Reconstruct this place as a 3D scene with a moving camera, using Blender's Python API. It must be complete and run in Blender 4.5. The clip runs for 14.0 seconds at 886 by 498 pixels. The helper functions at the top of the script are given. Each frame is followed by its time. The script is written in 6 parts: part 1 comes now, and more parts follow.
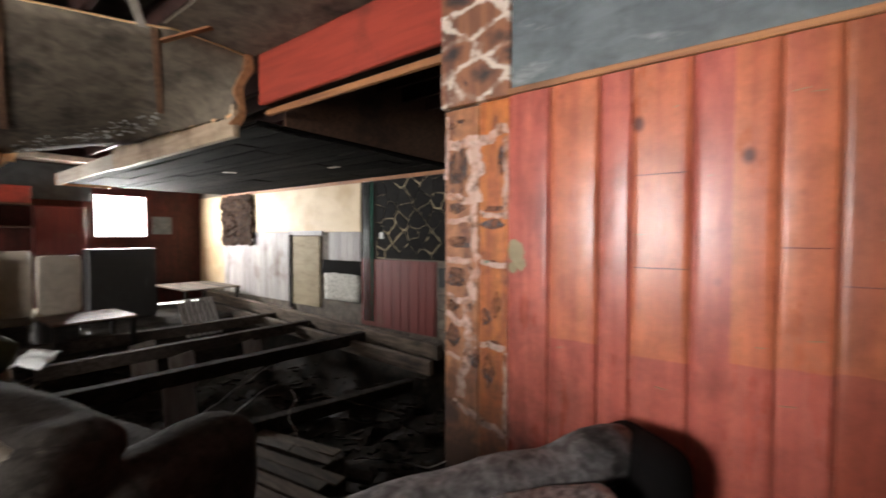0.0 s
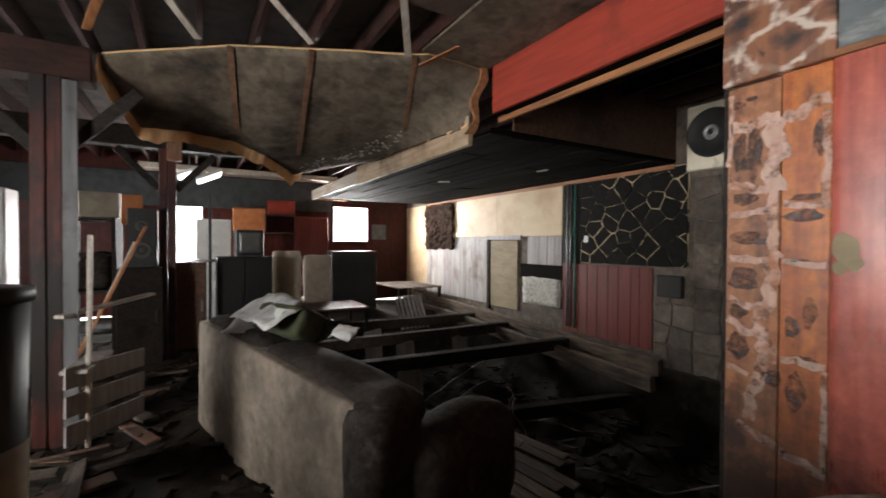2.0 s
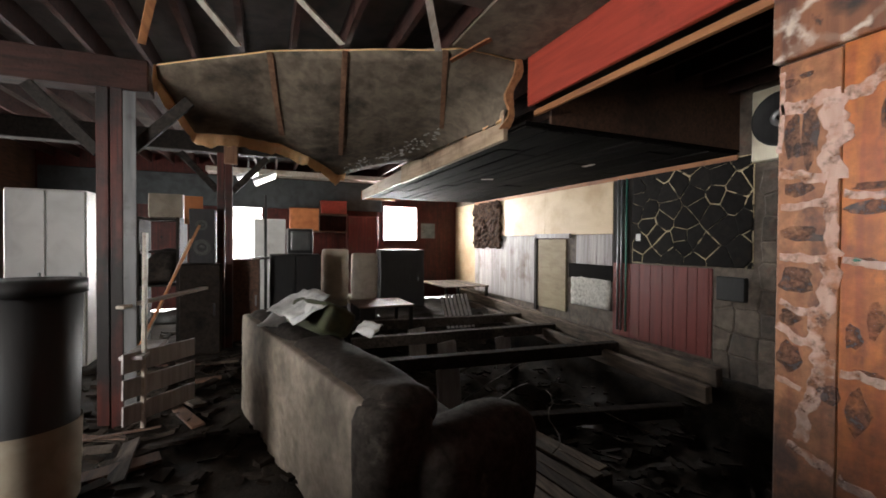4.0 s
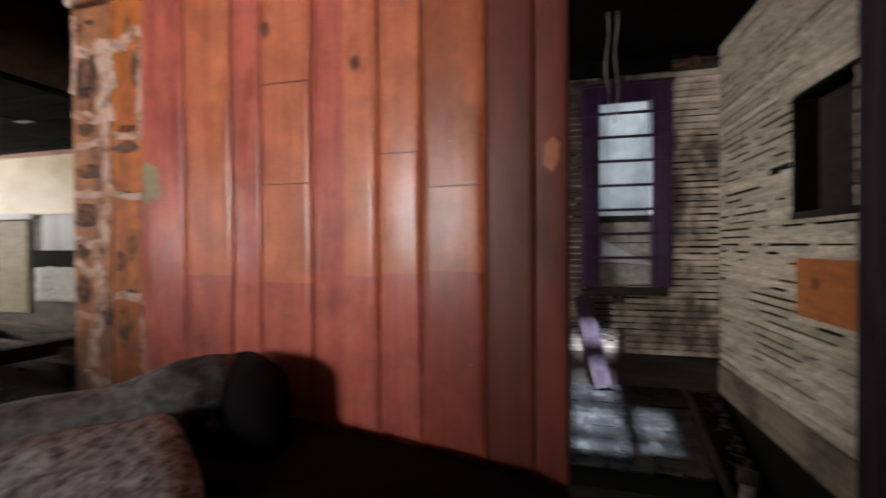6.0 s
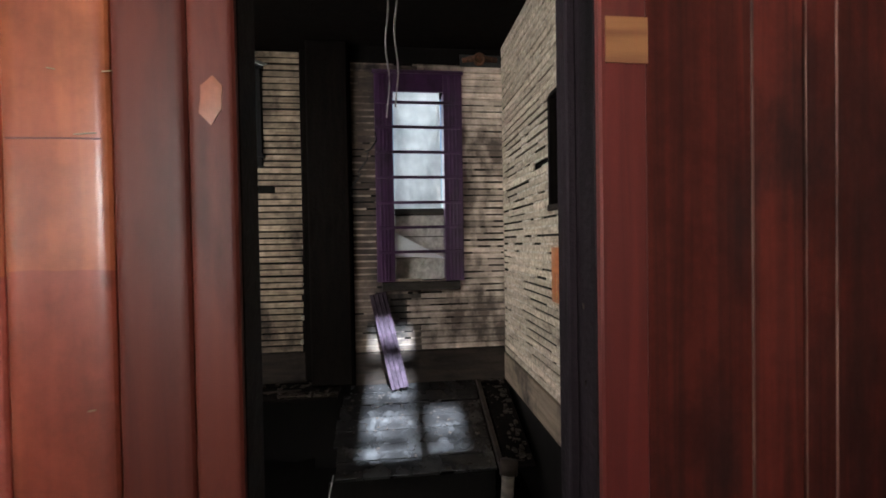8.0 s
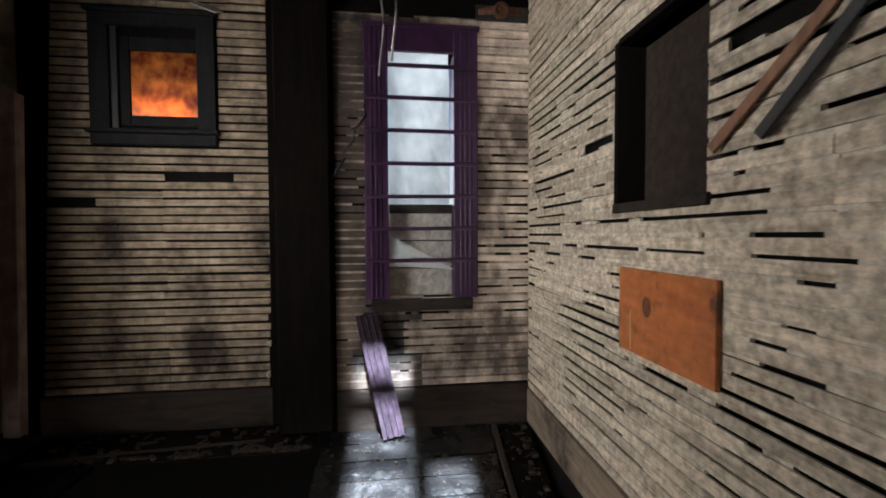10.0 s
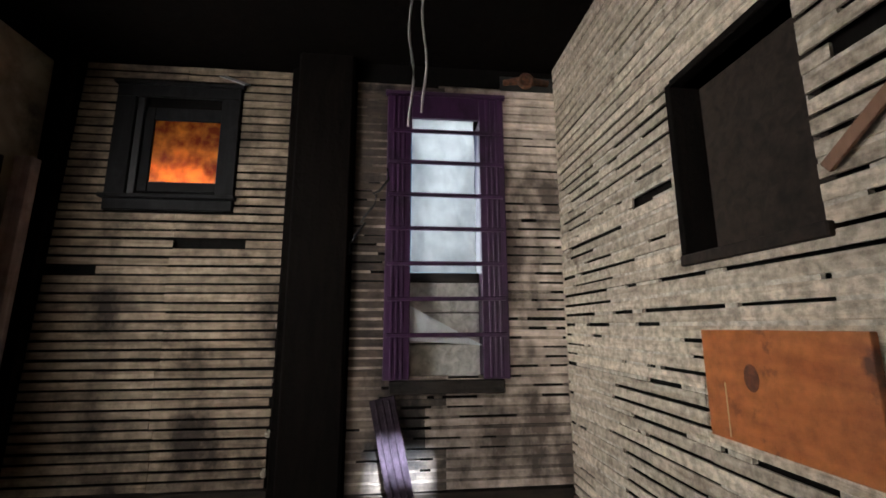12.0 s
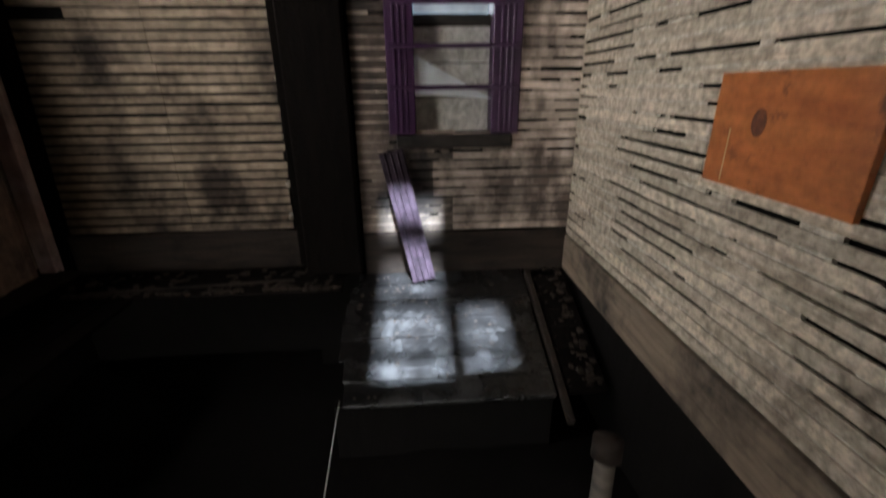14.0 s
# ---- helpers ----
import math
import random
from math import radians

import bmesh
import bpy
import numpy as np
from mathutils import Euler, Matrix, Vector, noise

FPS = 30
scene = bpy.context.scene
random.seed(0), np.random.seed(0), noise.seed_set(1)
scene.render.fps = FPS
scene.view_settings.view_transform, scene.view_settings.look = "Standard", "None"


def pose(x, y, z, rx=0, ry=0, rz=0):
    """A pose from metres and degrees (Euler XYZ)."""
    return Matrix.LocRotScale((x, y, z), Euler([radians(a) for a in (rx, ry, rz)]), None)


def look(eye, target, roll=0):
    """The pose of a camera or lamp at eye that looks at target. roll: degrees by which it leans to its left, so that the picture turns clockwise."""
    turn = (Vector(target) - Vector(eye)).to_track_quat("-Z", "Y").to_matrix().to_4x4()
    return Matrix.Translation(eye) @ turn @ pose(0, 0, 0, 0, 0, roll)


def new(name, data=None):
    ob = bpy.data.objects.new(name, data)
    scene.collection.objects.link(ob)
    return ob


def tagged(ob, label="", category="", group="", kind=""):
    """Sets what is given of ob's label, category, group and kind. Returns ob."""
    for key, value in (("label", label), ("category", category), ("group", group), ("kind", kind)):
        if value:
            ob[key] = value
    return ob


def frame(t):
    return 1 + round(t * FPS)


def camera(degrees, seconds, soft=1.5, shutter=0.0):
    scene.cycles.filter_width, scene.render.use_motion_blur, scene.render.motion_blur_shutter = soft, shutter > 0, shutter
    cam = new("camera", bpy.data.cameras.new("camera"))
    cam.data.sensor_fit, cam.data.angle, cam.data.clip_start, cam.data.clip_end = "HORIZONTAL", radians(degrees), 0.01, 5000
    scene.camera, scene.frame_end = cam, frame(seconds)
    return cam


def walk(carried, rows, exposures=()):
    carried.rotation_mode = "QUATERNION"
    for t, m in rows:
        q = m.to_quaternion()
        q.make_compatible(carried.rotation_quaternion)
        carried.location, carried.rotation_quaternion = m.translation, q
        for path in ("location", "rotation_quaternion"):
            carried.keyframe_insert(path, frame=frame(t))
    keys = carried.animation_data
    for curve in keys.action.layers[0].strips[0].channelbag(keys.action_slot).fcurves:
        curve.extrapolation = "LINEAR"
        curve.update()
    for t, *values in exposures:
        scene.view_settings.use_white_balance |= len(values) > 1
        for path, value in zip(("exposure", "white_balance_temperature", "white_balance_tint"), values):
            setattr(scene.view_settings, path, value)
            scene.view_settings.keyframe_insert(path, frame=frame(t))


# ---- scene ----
cam = camera(92.4, 14.0, 1.7, 0.5)
PATH = [
    (0, (0.018, -0.28, 1.571), (-1.187, 1.315, 1.51), 0.1),
    (0.5, (-0.157, -0.438, 1.504), (-1.594, 0.952, 1.467), 0.4),
    (1, (-0.244, -0.52, 1.497), (-1.788, 0.75, 1.465), 0.3),
    (1.5, (-0.287, -0.592, 1.497), (-1.918, 0.565, 1.467), 0.3),
    (2, (-0.325, -0.644, 1.502), (-2.052, 0.366, 1.476), 0.3),
    (2.2, (-0.338, -0.673, 1.5), (-2.093, 0.285, 1.472), 0.3),
    (4.3, (-0.244, -0.321, 1.482), (-2.089, 0.449, 1.452), 0.4),
    (4.5, (-0.134, -0.236, 1.473), (-1.882, 0.736, 1.443), 0.1),
    (5, (0.152, 0.049, 1.41), (-1.248, 1.476, 1.376), -0.5),
    (5.5, (0.483, 0.194, 1.254), (-0.484, 1.945, 1.231), -0.1),
    (6, (0.692, 0.237, 1.189), (0.186, 2.172, 1.172), -0.3),
    (6.5, (0.789, 0.237, 1.218), (0.806, 2.237, 1.197), -0.7),
    (7, (0.942, 0.363, 1.129), (1.161, 2.351, 1.11), -1.1),
    (7.2, (1.02, 0.424, 1.095), (1.238, 2.412, 1.079), -1.0),
    (9.3, (1.155, 1.157, 1.25), (1.393, 3.141, 1.186), -0.7),
    (9.5, (1.16, 1.277, 1.247), (1.41, 3.26, 1.182), -0.6),
    (10, (1.115, 1.508, 1.246), (1.361, 3.492, 1.178), -0.3),
    (10.5, (1.092, 1.666, 1.182), (1.326, 3.652, 1.122), -0.4),
    (11, (1.15, 1.778, 1.117), (1.367, 3.766, 1.109), -0.3),
    (11.5, (1.082, 1.794, 1.117), (1.293, 3.771, 1.333), -0.2),
    (12, (1.043, 1.804, 1.12), (1.242, 3.762, 1.477), -0.2),
    (12.5, (1.057, 1.809, 1.121), (1.234, 3.776, 1.434), -0.4),
    (13, (1.063, 1.801, 1.11), (1.233, 3.792, 1.196), -0.3),
    (13.5, (1.073, 1.804, 1.091), (1.22, 3.776, 0.789), -0.5),
    (14, (1.075, 1.8, 1.07), (1.206, 3.662, 0.357), -0.5),
]
EXPOSURES = [(0, 0.45), (0.5, 0.15), (1, 0.05), (2.2, 0.05), (4.3, 0.2), (5, 0.7), (5.5, 0.35), (6, 0.05), (6.5, 0.0), (7.2, 0.42), (9.3, 0.72), (12.5, 0.7), (14, 0.45)]
walk(cam, [(t, look(eye, target, roll)) for t, eye, target, roll in PATH], EXPOSURES)

# ---- world and lights ----
world = bpy.data.worlds.new("world")
scene.world = world
world.use_nodes = True
wn = world.node_tree.nodes
sky = wn.new("ShaderNodeTexSky")
sky.sky_type, sky.sun_disc = "NISHITA", False
sky.sun_elevation, sky.sun_rotation = radians(68), radians(177)
world.node_tree.links.new(sky.outputs[0], wn["Background"].inputs[0])
wn["Background"].inputs[1].default_value = 0.1


def area_lamp(name, eye, target, sx, sy, watts, color):
    lamp = bpy.data.lights.new(name, "AREA")
    lamp.shape, lamp.size, lamp.size_y, lamp.energy, lamp.color = "RECTANGLE", sx, sy, watts, color
    ob = new(name, lamp)
    ob.matrix_world = look(eye, target)
    return ob


sun = bpy.data.lights.new("sun", "SUN")
sun.energy, sun.angle, sun.color = 0.8, radians(12), (1.0, 0.96, 0.9)
new("sun", sun).matrix_world = look((1.2, 2.35, 2.92), (1.14, 3.5, 0.0))
COOL, NEUTRAL = (0.86, 0.93, 1.0), (1.0, 0.98, 0.95)
area_lamp("daylight_rear_a", (-1.6, -4.75, 1.65), (-1.2, 1.7, 1.4), 1.2, 1.5, 270, NEUTRAL)
# lamp added above the roof to make the light pool below the window
area_lamp("pool_lamp", (1.28, 0.78, 6.92), (1.14, 3.5, 0.0), 0.15, 0.15, 11500, (0.70, 0.83, 1.0))
area_lamp("daylight_rear_b", (-7.6, -4.75, 1.6), (-7.8, 0.0, 1.3), 1.2, 1.4, 130, NEUTRAL)
area_lamp("daylight_far_window", (-11.25, 2.87, 1.98), (-8.0, 3.2, 1.9), 0.9, 0.86, 290, NEUTRAL)
area_lamp("daylight_far_door", (-11.25, -0.8, 1.45), (-8.0, -0.6, 1.2), 0.6, 1.9, 120, NEUTRAL)
area_lamp("daylight_lath_window", (1.33, 4.78, 1.75), (1.33, 3.0, 1.2), 0.42, 1.6, 3.6, COOL)
# fill lamp added for the lath room; no window is known on this side
lath_west = area_lamp("fill_lath_west", (-1.332, 3.05, 1.6), (2.1, 4.3, 1.45), 0.8, 1.4, 24, (1.0, 0.985, 0.96))
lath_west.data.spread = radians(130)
area_lamp("daylight_amber_window", (-0.43, 4.80, 2.09), (-0.43, 4.0, 2.5), 0.36, 0.06, 0.9, NEUTRAL)

# ---- materials ----


def ramp_node(nt, stops):
    r = nt.nodes.new("ShaderNodeValToRGB")
    r.color_ramp.elements[0].position, r.color_ramp.elements[0].color = stops[0][0], (*stops[0][1], 1)
    r.color_ramp.elements[1].position, r.color_ramp.elements[1].color = stops[-1][0], (*stops[-1][1], 1)
    for p, c in stops[1:-1]:
        r.color_ramp.elements.new(p).color = (*c, 1)
    return r


NEAR_BLACK = (0.012, 0.01, 0.009)
DARK_BLOOM = (-1.2, 1.70, 0.2, 0.95)  # centre and radius of a ragged near-black bloom low on boards and column


def aged(name, base, dark, stain, grain=(40, 40, 4), stain_scale=1.6, stain_at=0.55, rough=0.7, rough_var=0.15, bump=0.25, vary=0.25, knots=None, metal=0.0, spec=0.5, stain_soft=0.2, grime=0.0, grime_scale=11.0, stretch=(1, 1, 1), knot_size=1.0, bloom=None):
    """A worn surface: base to dark along the grain, large stains of another colour, fine relief, a tint of its own for each piece."""
    m = bpy.data.materials.new(name)
    m.use_nodes = True
    nt = m.node_tree
    n, l = nt.nodes, nt.links
    bsdf = n["Principled BSDF"]
    tc, info = n.new("ShaderNodeTexCoord"), n.new("ShaderNodeObjectInfo")
    shift = n.new("ShaderNodeVectorMath")
    shift.operation = "MULTIPLY_ADD"
    comb = n.new("ShaderNodeCombineXYZ")
    l.new(info.outputs["Random"], comb.inputs[0])
    l.new(info.outputs["Random"], comb.inputs[1])
    l.new(info.outputs["Random"], comb.inputs[2])
    l.new(comb.outputs[0], shift.inputs[0])
    shift.inputs[1].default_value = (7.3, 11.9, 5.1)
    l.new(tc.outputs["Object"], shift.inputs[2])
    mapping = n.new("ShaderNodeMapping")
    mapping.inputs["Scale"].default_value = grain
    l.new(shift.outputs[0], mapping.inputs[0])
    g = n.new("ShaderNodeTexNoise")
    g.inputs["Scale"].default_value, g.inputs["Detail"].default_value, g.inputs["Distortion"].default_value = 1.0, 6, 0.6
    l.new(mapping.outputs[0], g.inputs["Vector"])
    grain_mix = ramp_node(nt, [(0.3, dark), (0.62, base)])
    l.new(g.outputs["Fac"], grain_mix.inputs[0])
    s = n.new("ShaderNodeTexNoise")
    s.inputs["Scale"].default_value, s.inputs["Detail"].default_value, s.inputs["Roughness"].default_value = stain_scale, 8, 0.62
    geo = n.new("ShaderNodeNewGeometry")
    st = n.new("ShaderNodeMapping")
    st.inputs["Scale"].default_value = stretch
    l.new(geo.outputs["Position"], st.inputs[0])
    l.new(st.outputs[0], s.inputs["Vector"])
    s_fac = ramp_node(nt, [(stain_at, (0, 0, 0)), (min(1.0, stain_at + stain_soft), (1, 1, 1))])
    l.new(s.outputs["Fac"], s_fac.inputs[0])
    mix = n.new("ShaderNodeMixRGB")
    mix.inputs[2].default_value = (*stain, 1)
    l.new(s_fac.outputs[0], mix.inputs[0])
    l.new(grain_mix.outputs[0], mix.inputs[1])
    last = mix.outputs[0]
    if knots:
        vm = n.new("ShaderNodeMapping")
        vm.inputs["Scale"].default_value = (3.6, 3.6, 2.6)
        l.new(shift.outputs[0], vm.inputs[0])
        v = n.new("ShaderNodeTexVoronoi")
        v.inputs["Scale"].default_value = 1.0
        l.new(vm.outputs[0], v.inputs["Vector"])
        kf = ramp_node(nt, [(0.06 * knot_size, (0.9, 0.9, 0.9)), (0.13 * knot_size, (0, 0, 0))])
        l.new(v.outputs["Distance"], kf.inputs[0])
        km = n.new("ShaderNodeMixRGB")
        km.inputs[2].default_value = (*knots, 1)
        l.new(kf.outputs[0], km.inputs[0])
        l.new(last, km.inputs[1])
        last = km.outputs[0]
    if grime:
        gn = n.new("ShaderNodeTexNoise")
        gn.inputs["Scale"].default_value, gn.inputs["Detail"].default_value, gn.inputs["Roughness"].default_value = grime_scale, 9, 0.7
        l.new(geo.outputs["Position"], gn.inputs["Vector"])
        gr = ramp_node(nt, [(0.38, (1 - grime,) * 3), (0.6, (1, 1, 1))])
        l.new(gn.outputs["Fac"], gr.inputs[0])
        gm = n.new("ShaderNodeMixRGB")
        gm.blend_type = "MULTIPLY"
        gm.inputs[0].default_value = 1.0
        l.new(last, gm.inputs[1])
        l.new(gr.outputs[0], gm.inputs[2])
        last = gm.outputs[0]
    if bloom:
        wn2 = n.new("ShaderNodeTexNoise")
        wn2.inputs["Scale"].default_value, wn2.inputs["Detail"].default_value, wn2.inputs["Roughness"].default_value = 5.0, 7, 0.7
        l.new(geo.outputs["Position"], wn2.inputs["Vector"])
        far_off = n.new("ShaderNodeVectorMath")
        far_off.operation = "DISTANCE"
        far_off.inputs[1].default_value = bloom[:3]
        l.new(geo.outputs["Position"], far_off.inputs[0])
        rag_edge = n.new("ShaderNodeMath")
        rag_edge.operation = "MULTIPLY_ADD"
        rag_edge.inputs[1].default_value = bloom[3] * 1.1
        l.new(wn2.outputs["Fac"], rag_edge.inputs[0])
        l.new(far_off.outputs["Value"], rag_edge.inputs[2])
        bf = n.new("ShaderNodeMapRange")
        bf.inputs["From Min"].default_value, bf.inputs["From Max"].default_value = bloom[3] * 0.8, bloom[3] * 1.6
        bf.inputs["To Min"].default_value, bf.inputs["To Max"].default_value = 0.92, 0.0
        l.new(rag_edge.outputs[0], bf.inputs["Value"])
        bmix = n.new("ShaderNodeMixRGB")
        bmix.inputs[2].default_value = (*NEAR_BLACK, 1)
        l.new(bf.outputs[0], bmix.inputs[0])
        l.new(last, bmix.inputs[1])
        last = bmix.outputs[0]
    hsv = n.new("ShaderNodeHueSaturation")
    val = n.new("ShaderNodeMapRange")
    val.inputs["To Min"].default_value, val.inputs["To Max"].default_value = 1 - vary, 1 + vary
    l.new(info.outputs["Random"], val.inputs["Value"])
    l.new(val.outputs[0], hsv.inputs["Value"])
    l.new(last, hsv.inputs["Color"])
    l.new(hsv.outputs[0], bsdf.inputs["Base Color"])
    rr = n.new("ShaderNodeMapRange")
    rr.inputs["To Min"].default_value, rr.inputs["To Max"].default_value = max(0.02, rough - rough_var), min(1.0, rough + rough_var)
    l.new(s.outputs["Fac"], rr.inputs["Value"])
    l.new(rr.outputs[0], bsdf.inputs["Roughness"])
    bsdf.inputs["Metallic"].default_value = metal
    bsdf.inputs["Specular IOR Level"].default_value = spec
    if bump:
        fine = n.new("ShaderNodeTexNoise")
        fine.inputs["Scale"].default_value, fine.inputs["Detail"].default_value = 38, 5
        l.new(shift.outputs[0], fine.inputs["Vector"])
        add = n.new("ShaderNodeMath")
        add.operation = "ADD"
        l.new(g.outputs["Fac"], add.inputs[0])
        l.new(fine.outputs["Fac"], add.inputs[1])
        b = n.new("ShaderNodeBump")
        b.inputs["Strength"].default_value, b.inputs["Distance"].default_value = bump, 0.006
        l.new(add.outputs[0], b.inputs["Height"])
        l.new(b.outputs[0], bsdf.inputs["Normal"])
    return m


def dry_brush(m, scale, low, high):
    """Lets the ground show through a thin coat of paint in a broken pattern."""
    n, l = m.node_tree.nodes, m.node_tree.links
    geo, no = n.new("ShaderNodeNewGeometry"), n.new("ShaderNodeTexNoise")
    no.inputs["Scale"].default_value, no.inputs["Detail"].default_value, no.inputs["Roughness"].default_value = scale, 6, 0.7
    l.new(geo.outputs["Position"], no.inputs["Vector"])
    r = n.new("ShaderNodeMapRange")
    r.inputs["From Min"].default_value, r.inputs["From Max"].default_value = low, high
    l.new(no.outputs["Fac"], r.inputs["Value"])
    l.new(r.outputs[0], n["Principled BSDF"].inputs["Alpha"])


def painted_stone(name, base, dark, mortar, patch, scale, tilt=0.0):
    """Boards painted to look like stonework: pale brushed joints and dark blots over stained pine."""
    m = aged(name, base, dark, patch, grain=(16, 16, 2), stain_scale=7, stain_at=0.6, stain_soft=0.08, rough=0.45, bump=0.25, vary=0.12)
    nt = m.node_tree
    n, l = nt.nodes, nt.links
    bsdf = n["Principled BSDF"]
    old = bsdf.inputs["Base Color"].links[0].from_socket
    tc, mp = n.new("ShaderNodeTexCoord"), n.new("ShaderNodeMapping")
    mp.inputs["Scale"].default_value = scale
    mp.inputs["Rotation"].default_value = (0, tilt, 0)
    l.new(tc.outputs["Object"], mp.inputs[0])
    wob = n.new("ShaderNodeTexNoise")
    wob.inputs["Scale"].default_value, wob.inputs["Detail"].default_value = 9, 5
    l.new(tc.outputs["Object"], wob.inputs["Vector"])
    add = n.new("ShaderNodeVectorMath")
    add.operation = "MULTIPLY_ADD"
    add.inputs[1].default_value = (0.75, 0.75, 0.75)
    l.new(wob.outputs["Color"], add.inputs[0])
    l.new(mp.outputs[0], add.inputs[2])
    v = n.new("ShaderNodeTexVoronoi")
    v.feature = "DISTANCE_TO_EDGE"
    v.inputs["Scale"].default_value, v.inputs["Randomness"].default_value = 1.0, 0.5
    l.new(add.outputs[0], v.inputs["Vector"])
    f = ramp_node(nt, [(0.05, (1, 1, 1)), (0.13, (0, 0, 0))])
    l.new(v.outputs["Distance"], f.inputs[0])
    worn = ramp_node(nt, [(0.42, (0.12, 0.12, 0.12)), (0.52, (0.9, 0.9, 0.9))])
    l.new(wob.outputs["Fac"], worn.inputs[0])
    mul = n.new("ShaderNodeMixRGB")
    mul.blend_type = "MULTIPLY"
    mul.inputs[0].default_value = 1.0
    l.new(f.outputs[0], mul.inputs[1])
    l.new(worn.outputs[0], mul.inputs[2])
    cell = n.new("ShaderNodeTexVoronoi")
    cell.inputs["Scale"].default_value, cell.inputs["Randomness"].default_value = 1.0, 0.5
    l.new(add.outputs[0], cell.inputs["Vector"])
    core = ramp_node(nt, [(0.16, (0.9, 0.9, 0.9)), (0.36, (0, 0, 0))])
    l.new(cell.outputs["Distance"], core.inputs[0])
    sep = n.new("ShaderNodeSeparateColor")
    l.new(cell.outputs["Color"], sep.inputs[0])
    pick = ramp_node(nt, [(0.22, (0, 0, 0)), (0.28, (1, 1, 1))])
    l.new(sep.outputs[0], pick.inputs[0])
    both = n.new("ShaderNodeMixRGB")
    both.blend_type = "MULTIPLY"
    both.inputs[0].default_value = 1.0
    l.new(core.outputs[0], both.inputs[1])
    l.new(pick.outputs[0], both.inputs[2])
    a, b = n.new("ShaderNodeMixRGB"), n.new("ShaderNodeMixRGB")
    a.inputs[2].default_value, b.inputs[2].default_value = (*patch, 1), (*mortar, 1)
    l.new(both.outputs[0], a.inputs[0])
    l.new(old, a.inputs[1])
    l.new(mul.outputs[0], b.inputs[0])
    l.new(a.outputs[0], b.inputs[1])
    l.new(b.outputs[0], bsdf.inputs["Base Color"])
    return m


def translucent(name, c1, c2, scale, mix_gloss=0.15, through_share=0.7):
    m = bpy.data.materials.new(name)
    m.use_nodes = True
    nt = m.node_tree
    n, l = nt.nodes, nt.links
    n.remove(n["Principled BSDF"])
    tc, no = n.new("ShaderNodeTexCoord"), n.new("ShaderNodeTexNoise")
    no.inputs["Scale"].default_value, no.inputs["Detail"].default_value = scale, 7
    l.new(tc.outputs["Object"], no.inputs["Vector"])
    r = ramp_node(nt, [(0.35, c2), (0.65, c1)])
    l.new(no.outputs["Fac"], r.inputs[0])
    t, d, g = n.new("ShaderNodeBsdfTranslucent"), n.new("ShaderNodeBsdfDiffuse"), n.new("ShaderNodeBsdfGlossy")
    l.new(r.outputs[0], t.inputs[0])
    l.new(r.outputs[0], d.inputs[0])
    g.inputs["Roughness"].default_value = 0.25
    a, b = n.new("ShaderNodeMixShader"), n.new("ShaderNodeMixShader")
    a.inputs[0].default_value = through_share
    l.new(d.outputs[0], a.inputs[1])
    l.new(t.outputs[0], a.inputs[2])
    b.inputs[0].default_value = mix_gloss
    l.new(a.outputs[0], b.inputs[1])
    l.new(g.outputs[0], b.inputs[2])
    l.new(b.outputs[0], n["Material Output"].inputs[0])
    return m


def glow(name, color, strength):
    m = bpy.data.materials.new(name)
    m.use_nodes = True
    b = m.node_tree.nodes["Principled BSDF"]
    b.inputs["Base Color"].default_value = (*color, 1)
    b.inputs["Emission Color"].default_value = (*color, 1)
    b.inputs["Emission Strength"].default_value = strength
    return m


M_pink = aged("pine_pink_red", (0.6, 0.158, 0.115), (0.46, 0.1, 0.074), (0.36, 0.072, 0.056), grain=(16, 16, 0.7), spec=0.42, rough=0.3, rough_var=0.16, grime=0.3, grime_scale=6.0, bump=0.08, vary=0.08, knots=(0.055, 0.018, 0.03), knot_size=0.85, stain_scale=3.0, stain_at=0.5, stain_soft=0.2, stretch=(2.4, 1, 0.5), bloom=DARK_BLOOM)
M_orange = aged("pine_orange", (0.69, 0.215, 0.108), (0.55, 0.145, 0.078), (0.49, 0.112, 0.07), grain=(16, 16, 0.7), spec=0.42, rough=0.3, rough_var=0.16, grime=0.3, grime_scale=6.0, bump=0.08, vary=0.08, knots=(0.09, 0.024, 0.025), knot_size=0.85, stain_scale=3.0, stain_at=0.52, stain_soft=0.2, stretch=(2.4, 1, 0.5))
M_midpine = aged("mid_red_pine", (0.36, 0.085, 0.05), (0.25, 0.052, 0.033), (0.16, 0.036, 0.025), grain=(16, 16, 0.7), stain_scale=2.8, stain_at=0.5, stain_soft=0.25, stretch=(2, 1, 0.5), spec=0.42, rough=0.33, rough_var=0.16, bump=0.08, vary=0.08, grime=0.35, grime_scale=5.0, knots=(0.03, 0.014, 0.012), knot_size=0.85)
M_midorange = aged("mid_orange_pine", (0.46, 0.135, 0.056), (0.33, 0.08, 0.039), (0.23, 0.052, 0.03), grain=(16, 16, 0.7), stain_scale=2.8, stain_at=0.5, stain_soft=0.25, stretch=(2, 1, 0.5), spec=0.42, rough=0.33, rough_var=0.16, bump=0.08, vary=0.08, grime=0.35, grime_scale=5.0, knots=(0.04, 0.016, 0.014), knot_size=0.85)
